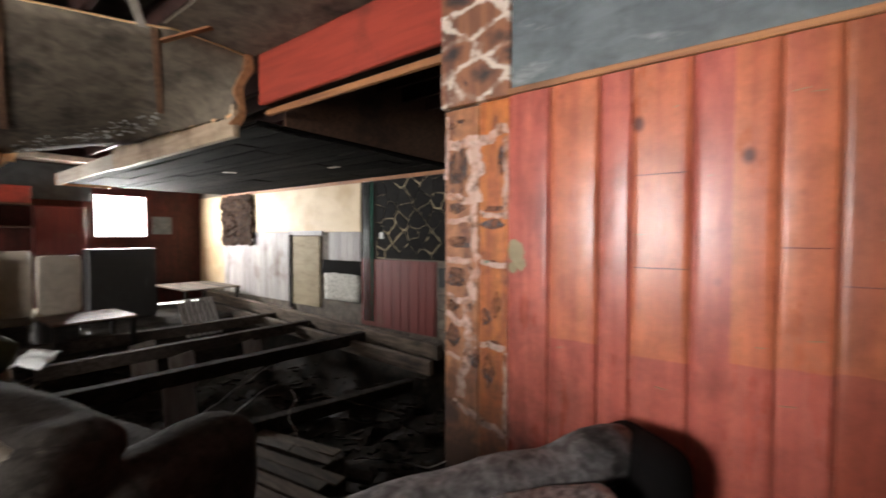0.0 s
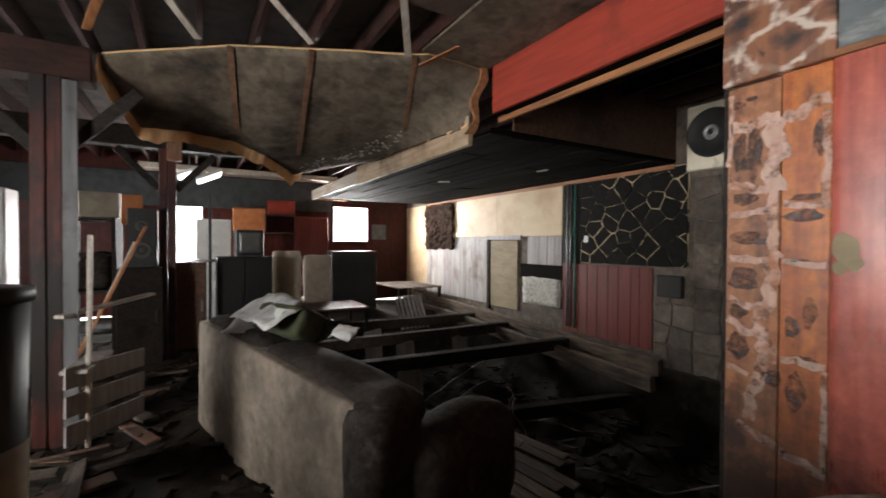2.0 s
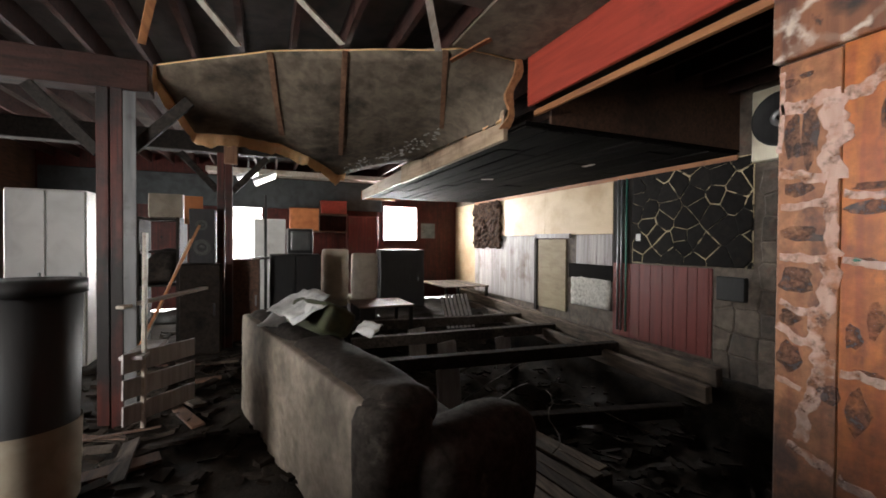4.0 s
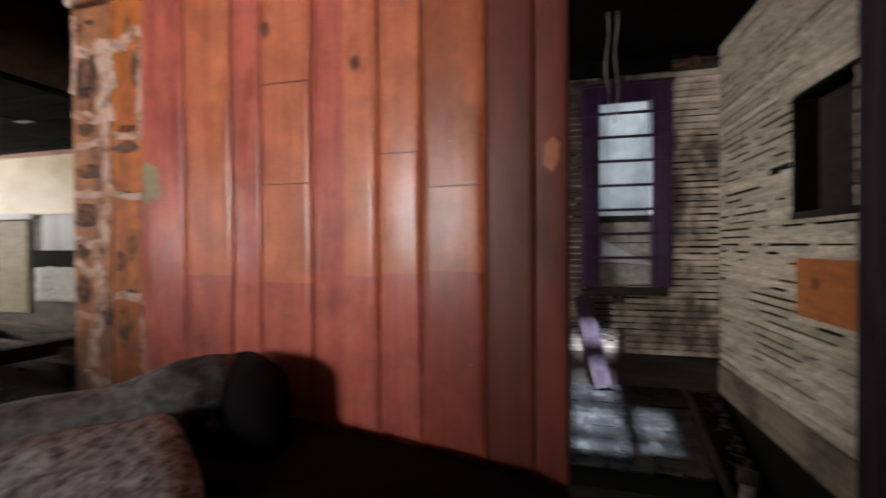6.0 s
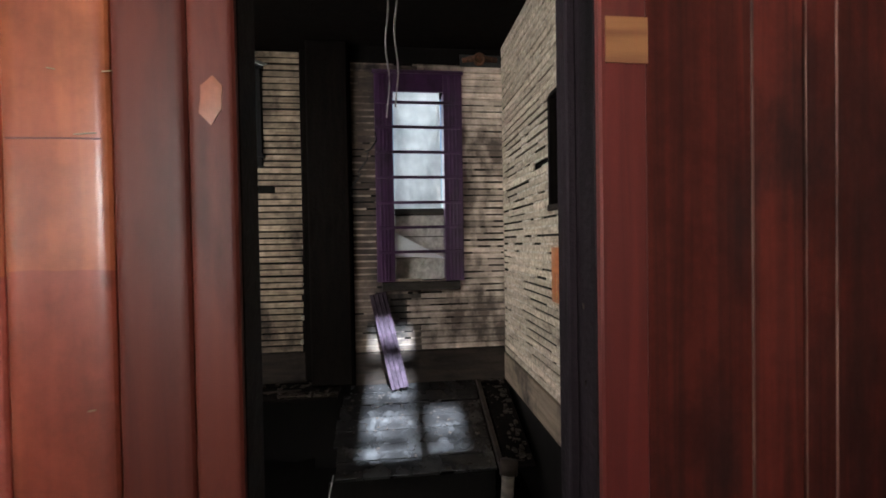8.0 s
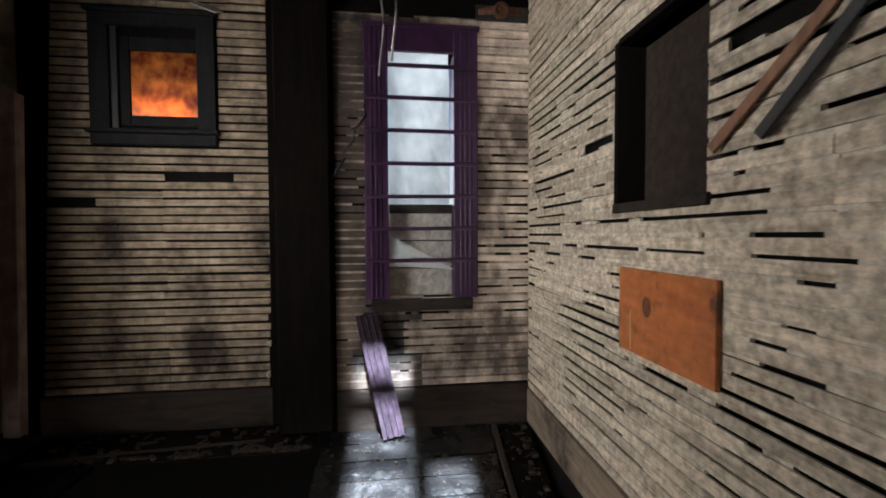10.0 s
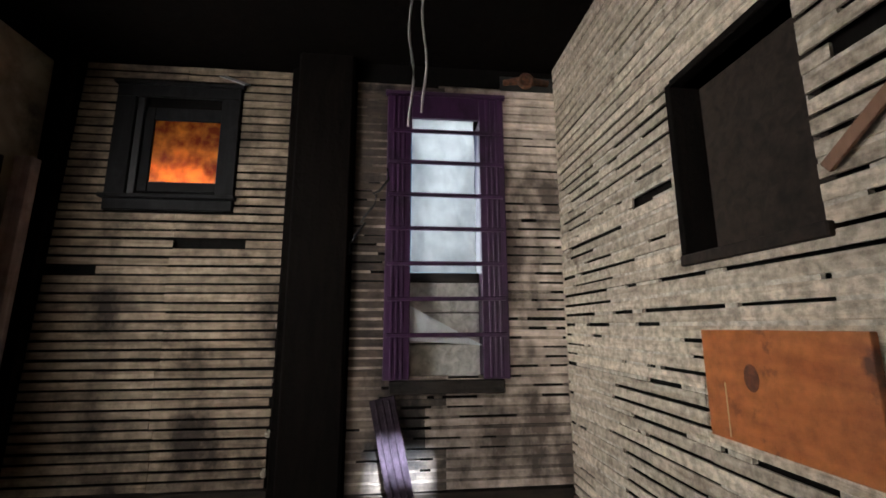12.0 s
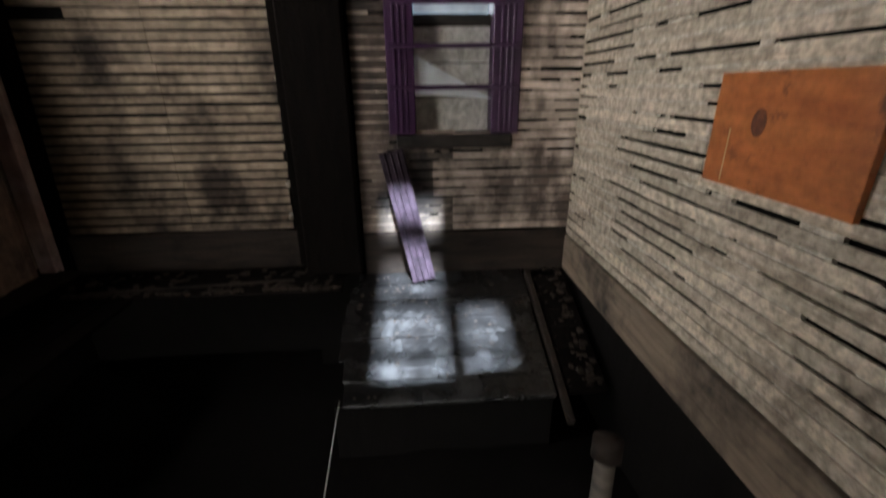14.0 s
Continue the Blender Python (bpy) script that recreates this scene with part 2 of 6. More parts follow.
M_darkred = aged("pine_dark_red", (0.115, 0.021, 0.015), (0.055, 0.014, 0.011), (0.024, 0.012, 0.011), grain=(34, 34, 0.9), rough=0.5, rough_var=0.2, spec=0.25, bump=0.2, vary=0.3, knots=(0.010, 0.005, 0.004), knot_size=0.85, stain_scale=2.2, stain_at=0.52, stain_soft=0.22, stretch=(1.6, 1, 0.6), grime=0.35, grime_scale=7.0)
M_edgewear = aged("worn_bare_board_edge", (0.20, 0.10, 0.075), (0.09, 0.035, 0.028), (0.03, 0.012, 0.010), grain=(30, 30, 6), stain_scale=6, stain_at=0.5, stretch=(1, 1, 0.5), rough=0.6, bump=0.2, vary=0.3)
M_redpaint = aged("beam_red_paint", (0.37, 0.055, 0.034), (0.27, 0.038, 0.026), (0.09, 0.022, 0.017), grain=(2, 22, 22), rough=0.4, bump=0.1, stain_scale=1.5, stain_at=0.52, vary=0.1)
M_trim = aged("orange_trim_wood", (0.42, 0.18, 0.07), (0.24, 0.09, 0.04), (0.08, 0.035, 0.02), grain=(2, 30, 30), rough=0.6, vary=0.2)
M_greyboard = aged("grey_blue_board", (0.16, 0.18, 0.19), (0.11, 0.125, 0.13), (0.3, 0.31, 0.31), grain=(6, 6, 14), rough=0.6, stain_scale=3.2, stain_at=0.58, stain_soft=0.12, stretch=(0.6, 1, 2.2), bump=0.15, vary=0.1, grime=0.3, grime_scale=5.0)
M_painted = aged("pine_painted_orange", (0.62, 0.19, 0.04), (0.40, 0.09, 0.03), (0.14, 0.05, 0.032), grain=(18, 18, 1.6), stain_scale=6.5, stain_at=0.58, stain_soft=0.12, stretch=(1, 1, 0.5), rough=0.42, bump=0.25, vary=0.04, grime=0.35, grime_scale=13.0, bloom=DARK_BLOOM)
M_paintedbrown = aged("pine_painted_brown", (0.52, 0.22, 0.10), (0.36, 0.13, 0.065), (0.15, 0.065, 0.045), grain=(18, 18, 1.6), stain_scale=8, stain_at=0.52, stain_soft=0.14, stretch=(1, 1, 0.6), rough=0.45, bump=0.25, vary=0.04, grime=0.4, grime_scale=13.0, bloom=DARK_BLOOM)
M_jointpaint = aged("chalky_pink_joint_paint", (0.64, 0.44, 0.37), (0.50, 0.29, 0.22), (0.40, 0.17, 0.09), grain=(22, 22, 9), stain_scale=12, stain_at=0.5, stain_soft=0.14, rough=0.7, bump=0.4, vary=0.06, bloom=DARK_BLOOM)
M_blot = aged("dark_brown_brush_blot", (0.10, 0.058, 0.05), (0.035, 0.026, 0.028), (0.24, 0.09, 0.045), grain=(26, 26, 8), stain_scale=14, stain_at=0.54, stain_soft=0.1, rough=0.55, bump=0.3, vary=0.3)
M_painted_top = painted_stone("block_painted_as_stone", (0.30, 0.12, 0.06), (0.14, 0.06, 0.04), (0.70, 0.60, 0.52), (0.025, 0.024, 0.028), (3.4, 3.0, 6.5), 0.5)
M_blackstone = aged("black_painted_stone", (0.012, 0.010, 0.009), (0.006, 0.0055, 0.005), (0.024, 0.018, 0.013), grain=(12, 12, 12), spec=0.12, rough=0.8, bump=0.5, vary=0.4, stain_scale=4)
dry_brush(M_jointpaint, 15, 0.28, 0.5)
dry_brush(M_blot, 16, 0.34, 0.62)
M_palemortar = aged("pale_mortar", (0.66, 0.54, 0.33), (0.42, 0.32, 0.19), (0.02, 0.017, 0.014), grain=(14, 14, 14), stain_scale=4.5, stain_at=0.5, stain_soft=0.06, stretch=(0.7, 1, 1.6), rough=0.9, bump=0.5, vary=0.0)
M_greystone = aged("grimy_grey_stone", (0.15, 0.115, 0.088), (0.075, 0.057, 0.045), (0.14, 0.055, 0.036), grain=(8, 8, 8), rough=0.75, bump=0.6, vary=0.4, stain_scale=4.5, stain_at=0.58, grime=0.4, grime_scale=7.0)
M_char = aged("charred_wood", (0.03, 0.024, 0.02), NEAR_BLACK, (0.06, 0.045, 0.035), grain=(6, 22, 22), rough=0.8, spec=0.25, bump=0.6, vary=0.4, stain_at=0.6)
M_charbrown = aged("smoked_brown_wood", (0.12, 0.06, 0.036), (0.05, 0.026, 0.017), (0.015, 0.011, 0.009), grain=(4, 26, 26), rough=0.6, bump=0.3, vary=0.3, stain_scale=1.1)
M_postwood = aged("red_brown_post_wood", (0.095, 0.021, 0.0145), (0.038, 0.0115, 0.009), (0.012, 0.008, 0.007), grain=(30, 30, 1.5), stain_scale=1.7, stain_at=0.44, stain_soft=0.15, rough=0.5, bump=0.4, vary=0.2)
M_sheet = aged("sooty_fibreboard", (0.205, 0.16, 0.115), (0.12, 0.093, 0.067), (0.05, 0.039, 0.029), grain=(9, 9, 9), stain_scale=2.2, stain_at=0.5, stain_soft=0.16, rough=0.9, bump=0.35, vary=0.05, grime=0.3, grime_scale=6.0)
M_torn = aged("torn_tan_fibre", (0.95, 0.6, 0.31), (0.86, 0.49, 0.23), (0.95, 0.73, 0.49), grain=(30, 30, 30), rough=0.95, bump=0.5, vary=0.03, stain_scale=9)
M_ceiling = aged("smoke_black_ceiling", (0.085, 0.058, 0.045), (0.035, 0.025, 0.02), (0.12, 0.095, 0.075), grain=(5, 5, 5), rough=0.8, bump=0.4, vary=0.3, stain_scale=1.8)
M_soffit = aged("scorched_soffit_board", (0.018, 0.016, 0.0145), (0.008, 0.0075, 0.007), (0.03, 0.025, 0.021), grain=(1.6, 14, 14), rough=0.97, spec=0.03, bump=0.7, vary=0.35, stain_scale=3.2, stain_at=0.6)
M_whitewood = aged("dirty_white_wood", (0.55, 0.5, 0.43), (0.4, 0.33, 0.26), (0.3, 0.17, 0.09), grain=(2, 24, 24), rough=0.55, bump=0.2, vary=0.15, stain_scale=2.0)
M_beige = aged("stained_beige_board", (0.60, 0.46, 0.28), (0.52, 0.38, 0.22), (0.36, 0.22, 0.11), grain=(1.5, 1.5, 3), rough=0.55, bump=0.1, vary=0.08, stain_scale=1.1, stain_at=0.5, stain_soft=0.3)
M_greywood = aged("weathered_grey_panelling", (0.40, 0.37, 0.36), (0.26, 0.23, 0.22), (0.16, 0.11, 0.08), grain=(22, 22, 1.5), rough=0.6, bump=0.2, vary=0.18, stain_scale=1.6)
M_redwain = aged("faded_red_panelling", (0.155, 0.025, 0.02), (0.095, 0.016, 0.013), (0.13, 0.065, 0.04), grain=(22, 22, 1.5), rough=0.5, bump=0.15, vary=0.1, stain_scale=1.8, stain_at=0.56)
M_ply = aged("bare_ply", (0.36, 0.29, 0.18), (0.26, 0.2, 0.12), (0.15, 0.11, 0.07), grain=(3, 3, 12), rough=0.75, bump=0.15, vary=0.1)
M_dirt = aged("soot_and_debris_floor", (0.026, 0.02, 0.015), (0.01, 0.008, 0.0065), (0.055, 0.041, 0.03), grain=(7, 7, 7), stain_scale=3.4, rough=0.85, spec=0.15, bump=0.9, vary=0.0, stain_at=0.58)
M_debris = aged("splintered_debris", (0.11, 0.078, 0.053), (0.036, 0.025, 0.018), (0.016, 0.012, 0.01), grain=(3, 22, 22), rough=0.85, bump=0.5, vary=0.5)
M_lath = aged("bare_wood_lath", (0.42, 0.32, 0.225), (0.24, 0.172, 0.118), (0.05, 0.034, 0.025), grain=(4, 40, 40), stain_scale=2.2, stain_at=0.47, stain_soft=0.18, stretch=(1.1, 1, 0.75), rough=0.85, bump=0.7, vary=0.22, grime=0.45, grime_scale=12.0)
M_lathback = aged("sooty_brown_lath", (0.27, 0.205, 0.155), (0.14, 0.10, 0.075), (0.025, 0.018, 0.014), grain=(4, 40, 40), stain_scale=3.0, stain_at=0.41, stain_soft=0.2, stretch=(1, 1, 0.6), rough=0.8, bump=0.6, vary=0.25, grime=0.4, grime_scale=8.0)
M_lathblack = aged("blackish_brown_lath", (0.095, 0.068, 0.05), (0.045, 0.032, 0.025), (0.014, 0.011, 0.009), grain=(4, 40, 40), stain_scale=3.4, stain_at=0.46, stain_soft=0.2, rough=0.85, bump=0.6, vary=0.3, grime=0.4, grime_scale=8.0)
M_limeback = aged("sooty_lime_keys", (0.47, 0.375, 0.3), (0.29, 0.225, 0.18), (0.06, 0.045, 0.036), grain=(18, 18, 18), stain_scale=3.0, stain_at=0.41, stain_soft=0.2, stretch=(1, 1, 0.6), rough=0.9, bump=0.9, vary=0.1, grime=0.4, grime_scale=8.0)
M_lathside = aged("pale_lath_with_lime", (0.62, 0.52, 0.4), (0.4, 0.32, 0.237), (0.12, 0.084, 0.058), grain=(40, 4, 40), stain_scale=5.0, stain_at=0.6, stain_soft=0.14, rough=0.85, bump=1.0, vary=0.22, grime=0.5, grime_scale=30.0)
M_lime = aged("lime_plaster_keys", (0.62, 0.55, 0.45), (0.40, 0.335, 0.26), (0.13, 0.095, 0.07), grain=(18, 18, 18), stain_scale=5.0, stain_at=0.6, stain_soft=0.14, rough=0.95, bump=1.0, vary=0.1, grime=0.5, grime_scale=30.0)
# shade of the void and of lath gaps is put into this near-black
M_blackvoid = aged("near_black_void_shade", (0.006, 0.005, 0.0045), (0.004, 0.0035, 0.003), (0.01, 0.0085, 0.007), rough=0.95, spec=0.1, bump=0.2, vary=0.1)
M_purple = aged("purple_gloss_paint", (0.062, 0.022, 0.068), (0.038, 0.0135, 0.044), (0.016, 0.009, 0.016), grain=(20, 20, 2), stain_scale=3, rough=0.4, bump=0.15, vary=0.15)
M_soot = aged("soot_black_timber", (0.006, 0.0046, 0.0038), (0.0034, 0.0028, 0.0025), (0.011, 0.0075, 0.0055), grain=(20, 20, 3), stain_scale=3.5, stain_at=0.58, stretch=(1.5, 1, 0.3), rough=0.95, spec=0.04, bump=0.6, vary=0.2)
M_jamb = aged("charred_purple_jamb", (0.024, 0.0165, 0.021), (0.01, 0.007, 0.009), (0.005, 0.004, 0.0045), grain=(24, 24, 0.9), stain_scale=4, stain_at=0.52, stretch=(1, 2, 0.3), rough=0.8, spec=0.15, bump=0.8, vary=0.1)
M_base = aged("dark_stained_baseboard", (0.03, 0.021, 0.0155), (0.014, 0.0105, 0.0085), (0.007, 0.006, 0.0052), grain=(3, 24, 24), stain_scale=3, rough=0.8, spec=0.2, bump=0.5, vary=0.2)
M_plank = aged("lilac_painted_plank", (0.052, 0.034, 0.048), (0.033, 0.022, 0.031), (0.02, 0.013, 0.018), grain=(20, 20, 2), stain_scale=6, stain_at=0.5, rough=0.75, spec=0.15, bump=0.4, vary=0.1, grime=0.5, grime_scale=16.0)
M_blackframe = aged("sooty_black_paint", (0.009, 0.0088, 0.0092), (0.005, 0.005, 0.005), (0.018, 0.017, 0.018), grain=(20, 20, 3), stain_scale=5, rough=0.75, spec=0.2, bump=0.5, vary=0.15)
M_plywood = aged("orange_varnished_plywood", (0.46, 0.15, 0.044), (0.33, 0.092, 0.028), (0.12, 0.04, 0.02), grain=(16, 2.6, 16), stain_scale=6.5, stain_at=0.6, stain_soft=0.1, rough=0.4, bump=0.15, vary=0.05, grime=0.3, grime_scale=20.0)
M_wetfloor = aged("wet_sooty_floorboards", (0.013, 0.012, 0.0117), (0.005, 0.0046, 0.0045), (0.055, 0.053, 0.052), grain=(2.0, 16, 16), stain_scale=6, stain_at=0.55, stain_soft=0.2, rough=0.26, rough_var=0.2, bump=0.7, vary=0.3, grime=0.7, grime_scale=7.0, spec=0.6)
M_sofa = aged("grimy_taupe_suede", (0.31, 0.255, 0.20), (0.22, 0.178, 0.138), (0.12, 0.097, 0.075), grain=(14, 14, 14), stain_scale=2.2, stain_at=0.52, rough=0.9, bump=0.3, vary=0.08, grime=0.3, grime_scale=9.0)
M_sofadark = aged("near_black_upholstery", (0.007, 0.006, 0.006), (0.004, 0.0035, 0.0035), (0.014, 0.012, 0.012), grain=(14, 14, 14), rough=0.95, spec=0.1, bump=0.2, vary=0.0)
M_fur = aged("mottled_dusty_cushion", (0.50, 0.49, 0.50), (0.05, 0.046, 0.048), (0.62, 0.61, 0.62), grain=(55, 24, 55), stain_scale=14, stain_at=0.56, stain_soft=0.1, rough=0.5, bump=1.0, vary=0.0, grime=0.5, grime_scale=24.0)
M_white = aged("scuffed_white_enamel", (0.72, 0.72, 0.70), (0.6, 0.6, 0.58), (0.36, 0.33, 0.3), grain=(4, 4, 4), rough=0.4, bump=0.05, vary=0.1, stain_at=0.64)
M_metal = aged("dull_galvanised_metal", (0.42, 0.43, 0.43), (0.28, 0.28, 0.28), (0.16, 0.14, 0.12), grain=(5, 5, 5), rough=0.45, metal=0.8, bump=0.05, vary=0.2)
M_black = aged("matt_black", (0.016, 0.015, 0.015), (0.01, 0.01, 0.01), (0.03, 0.028, 0.026), rough=0.55, bump=0.1, vary=0.2)
M_tan = aged("dusty_tan_vinyl", (0.32, 0.27, 0.2), (0.22, 0.18, 0.13), (0.1, 0.08, 0.06), grain=(6, 6, 6), rough=0.6, bump=0.15, vary=0.2)
M_orangecard = aged("orange_brown_card", (0.42, 0.15, 0.05), (0.3, 0.1, 0.035), (0.14, 0.06, 0.03), grain=(6, 6, 6), rough=0.8, bump=0.1, vary=0.2)
M_green = aged("olive_green_fabric", (0.075, 0.085, 0.035), (0.045, 0.05, 0.022), (0.03, 0.03, 0.02), grain=(20, 20, 20), rough=0.9, bump=0.2, vary=0.05)
M_paper = aged("crumpled_white_paper", (0.62, 0.62, 0.6), (0.42, 0.42, 0.41), (0.16, 0.16, 0.16), grain=(9, 9, 9), stain_scale=7, rough=0.7, bump=0.2, vary=0.1)
M_wire = aged("white_cable", (0.42, 0.40, 0.37), (0.3, 0.28, 0.26), (0.3, 0.26, 0.22), rough=0.5, bump=0.0, vary=0.1)
M_rust = aged("rusty_iron", (0.12, 0.05, 0.025), (0.05, 0.025, 0.016), (0.02, 0.014, 0.012), grain=(30, 30, 30), rough=0.9, bump=0.6, metal=0.3, vary=0.1)
M_cone = aged("grey_speaker_cone", (0.06, 0.06, 0.055), (0.035, 0.035, 0.033), (0.09, 0.085, 0.08), rough=0.6, bump=0.1, vary=0.0)
M_doorbrown = aged("sooty_brown_door", (0.30, 0.20, 0.155), (0.16, 0.10, 0.08), (0.05, 0.035, 0.03), grain=(20, 20, 2), stain_scale=3.6, rough=0.7, bump=0.3, vary=0.1, grime=0.4, grime_scale=9.0)
M_pinkedge = aged("pinkish_brown_board", (0.50, 0.36, 0.33), (0.34, 0.23, 0.21), (0.12, 0.08, 0.07), grain=(20, 20, 2), stain_scale=2.6, rough=0.7, bump=0.3, vary=0.05, grime=0.3, grime_scale=9.0)
M_basepale = aged("stained_pale_baseboard", (0.24, 0.18, 0.125), (0.13, 0.095, 0.065), (0.03, 0.022, 0.017), grain=(30, 3, 30), stain_scale=3.2, stain_at=0.48, rough=0.8, bump=0.5, vary=0.1)
M_booth = aged("pale_tan_vinyl", (0.60, 0.52, 0.42), (0.46, 0.39, 0.31), (0.2, 0.15, 0.11), grain=(6, 6, 6), rough=0.6, bump=0.15, vary=0.12, stain_at=0.6)
M_bark = aged("dark_ragged_bark", (0.06, 0.035, 0.024), (0.016, 0.01, 0.008), (0.11, 0.065, 0.04), grain=(16, 16, 12), stain_scale=9, rough=0.95, spec=0.1, bump=1.0, vary=0.0)
M_deeppine = aged("deep_red_pine", (0.165, 0.038, 0.025), (0.1, 0.023, 0.017), (0.05, 0.015, 0.012), grain=(16, 16, 0.7), stain_scale=2.4, stain_at=0.47, stain_soft=0.25, stretch=(2, 1, 0.5), spec=0.25, rough=0.46, bump=0.06, vary=0.15, knots=(0.04, 0.014, 0.01))
M_galv = aged("dull_grey_metal_strip", (0.2, 0.2, 0.2), (0.1, 0.1, 0.1), (0.05, 0.042, 0.036), grain=(9, 9, 1), stain_scale=3, rough=0.5, metal=0.35, bump=0.1, vary=0.1)
M_plyknot = aged("dark_plywood_knot", (0.15, 0.045, 0.02), (0.07, 0.022, 0.012), (0.04, 0.014, 0.009), grain=(40, 40, 40), stain_scale=30, rough=0.5, vary=0.0)
# shaded copy of the taupe suede, for cushions, side roll and near arm
M_sofashade = aged("shaded_dark_suede", (0.06, 0.05, 0.043), (0.032, 0.026, 0.023), (0.125, 0.108, 0.092), grain=(14, 14, 14), stain_scale=6, stain_at=0.62, stain_soft=0.1, rough=0.95, spec=0.1, bump=0.45, vary=0.08, grime=0.4, grime_scale=22.0)
M_timber = aged("sooty_black_timber", (0.060, 0.045, 0.035), (0.020, 0.015, 0.012), (0.11, 0.088, 0.068), grain=(1.5, 26, 26), stain_scale=3.2, stain_at=0.58, rough=0.85, spec=0.2, bump=0.7, vary=0.35, grime=0.4, grime_scale=8.0)
M_darkband = aged("dark_blue_grey_board", (0.045, 0.052, 0.054), (0.026, 0.030, 0.031), (0.015, 0.015, 0.015), grain=(5, 5, 5), rough=0.7, bump=0.2, vary=0.1, stain_scale=2.0)
M_fascia = aged("smoke_yellowed_fascia", (0.50, 0.37, 0.25), (0.34, 0.235, 0.15), (0.13, 0.075, 0.045), grain=(1.5, 22, 22), rough=0.6, bump=0.2, vary=0.1, stain_scale=1.8, stain_at=0.5)
M_cream = aged("grimy_cream_enamel", (0.80, 0.73, 0.58), (0.66, 0.58, 0.45), (0.36, 0.28, 0.2), grain=(5, 5, 5), rough=0.5, bump=0.1, vary=0.05, stain_scale=5, stain_at=0.6)
M_screen = aged("dusty_picture_tube", (0.14, 0.145, 0.14), (0.10, 0.104, 0.10), (0.2, 0.2, 0.19), grain=(3, 3, 3), rough=0.25, bump=0.0, vary=0.0)
M_rubble = aged("sooty_rubble", (0.05, 0.036, 0.026), (0.018, 0.013, 0.01), (0.1, 0.075, 0.055), grain=(3, 22, 22), stain_scale=5, stain_at=0.6, rough=0.9, spec=0.15, bump=0.5, vary=0.5)
M_batten = aged("brown_batten_wood", (0.27, 0.145, 0.085), (0.16, 0.08, 0.048), (0.07, 0.038, 0.024), grain=(20, 20, 2), rough=0.8, bump=0.3, vary=0.2)
M_beamred = aged("dark_red_brown_beam", (0.055, 0.022, 0.017), (0.024, 0.012, 0.0095), (0.013, 0.009, 0.0075), grain=(22, 4, 22), rough=0.65, spec=0.25, bump=0.4, vary=0.25)
M_lathright = aged("paler_window_lath", (0.6, 0.485, 0.4), (0.4, 0.315, 0.25), (0.11, 0.08, 0.064), grain=(4, 40, 40), stain_scale=3.0, stain_at=0.48, stain_soft=0.16, stretch=(1, 1, 0.6), rough=0.8, bump=0.6, vary=0.25, grime=0.35, grime_scale=10.0)
M_tornorange = aged("scorched_orange_fibre", (0.42, 0.19, 0.08), (0.26, 0.11, 0.05), (0.10, 0.05, 0.03), grain=(30, 30, 30), rough=0.95, bump=0.7, vary=0.1, stain_scale=9)
M_pipe = aged("grimy_tan_pipe", (0.13, 0.105, 0.08), (0.06, 0.05, 0.04), (0.02, 0.017, 0.014), grain=(4, 4, 40), rough=0.7, bump=0.3, vary=0.1)
M_dust = aged("thick_pale_dust", (0.25, 0.235, 0.235), (0.08, 0.07, 0.068), (0.02, 0.017, 0.016), grain=(22, 22, 22), stain_scale=2.6, stain_at=0.48, stain_soft=0.16, rough=0.85, bump=0.6, vary=0.0, grime=0.5, grime_scale=18.0)
M_westwall = aged("grimy_smoked_plaster", (0.50, 0.40, 0.31), (0.34, 0.265, 0.2), (0.11, 0.082, 0.063), grain=(5, 5, 5), stain_scale=2.2, stain_at=0.5, rough=0.85, bump=0.3, vary=0.05)
M_sheeting = translucent("milky_plastic_sheeting", (0.78, 0.83, 0.84), (0.5, 0.55, 0.57), 5, 0.14, 0.45)
M_flap = translucent("white_plastic_flap", (0.9, 0.93, 0.94), (0.8, 0.85, 0.87), 4, 0.1, 0.3)
M_amber = translucent("amber_smoked_glass", (1.0, 0.40, 0.03), (0.30, 0.055, 0.004), 11)
M_greengreen = aged("teal_paint_flecks", (0.05, 0.2, 0.15), (0.03, 0.12, 0.09), (0.02, 0.05, 0.04), rough=0.5, vary=0.2)
M_insul = aged("stained_block_infill", (0.58, 0.56, 0.51), (0.34, 0.325, 0.285), (0.15, 0.135, 0.115), grain=(20, 20, 20), stain_scale=8, stain_at=0.58, rough=0.9, bump=0.6, vary=0.1)
M_gapglow = glow("white_gap_glow", (1.0, 0.98, 0.94), 3.0)
M_daylight = glow("overcast_daylight", (1.0, 1.0, 0.98), 6.0)

# ---- mesh helpers ----


def bx(bm, x0, x1, y0, y1, z0, z1, m=None, mi=0):
    v = [bm.verts.new(Vector(p) if m is None else m @ Vector(p)) for p in ((x0, y0, z0), (x1, y0, z0), (x1, y1, z0), (x0, y1, z0), (x0, y0, z1), (x1, y0, z1), (x1, y1, z1), (x0, y1, z1))]
    for f in ((3, 2, 1, 0), (4, 5, 6, 7), (0, 1, 5, 4), (1, 2, 6, 5), (2, 3, 7, 6), (3, 0, 4, 7)):
        bm.faces.new([v[i] for i in f]).material_index = mi
    return v


def box(x0, x1, y0, y1, z0, z1, bevel=0.0, segments=1, m=None):
    bm = bmesh.new()
    bx(bm, x0, x1, y0, y1, z0, z1, m)
    if bevel:
        bmesh.ops.bevel(bm, geom=bm.edges[:], offset=bevel, segments=segments, affect="EDGES", profile=0.5)
    return bm


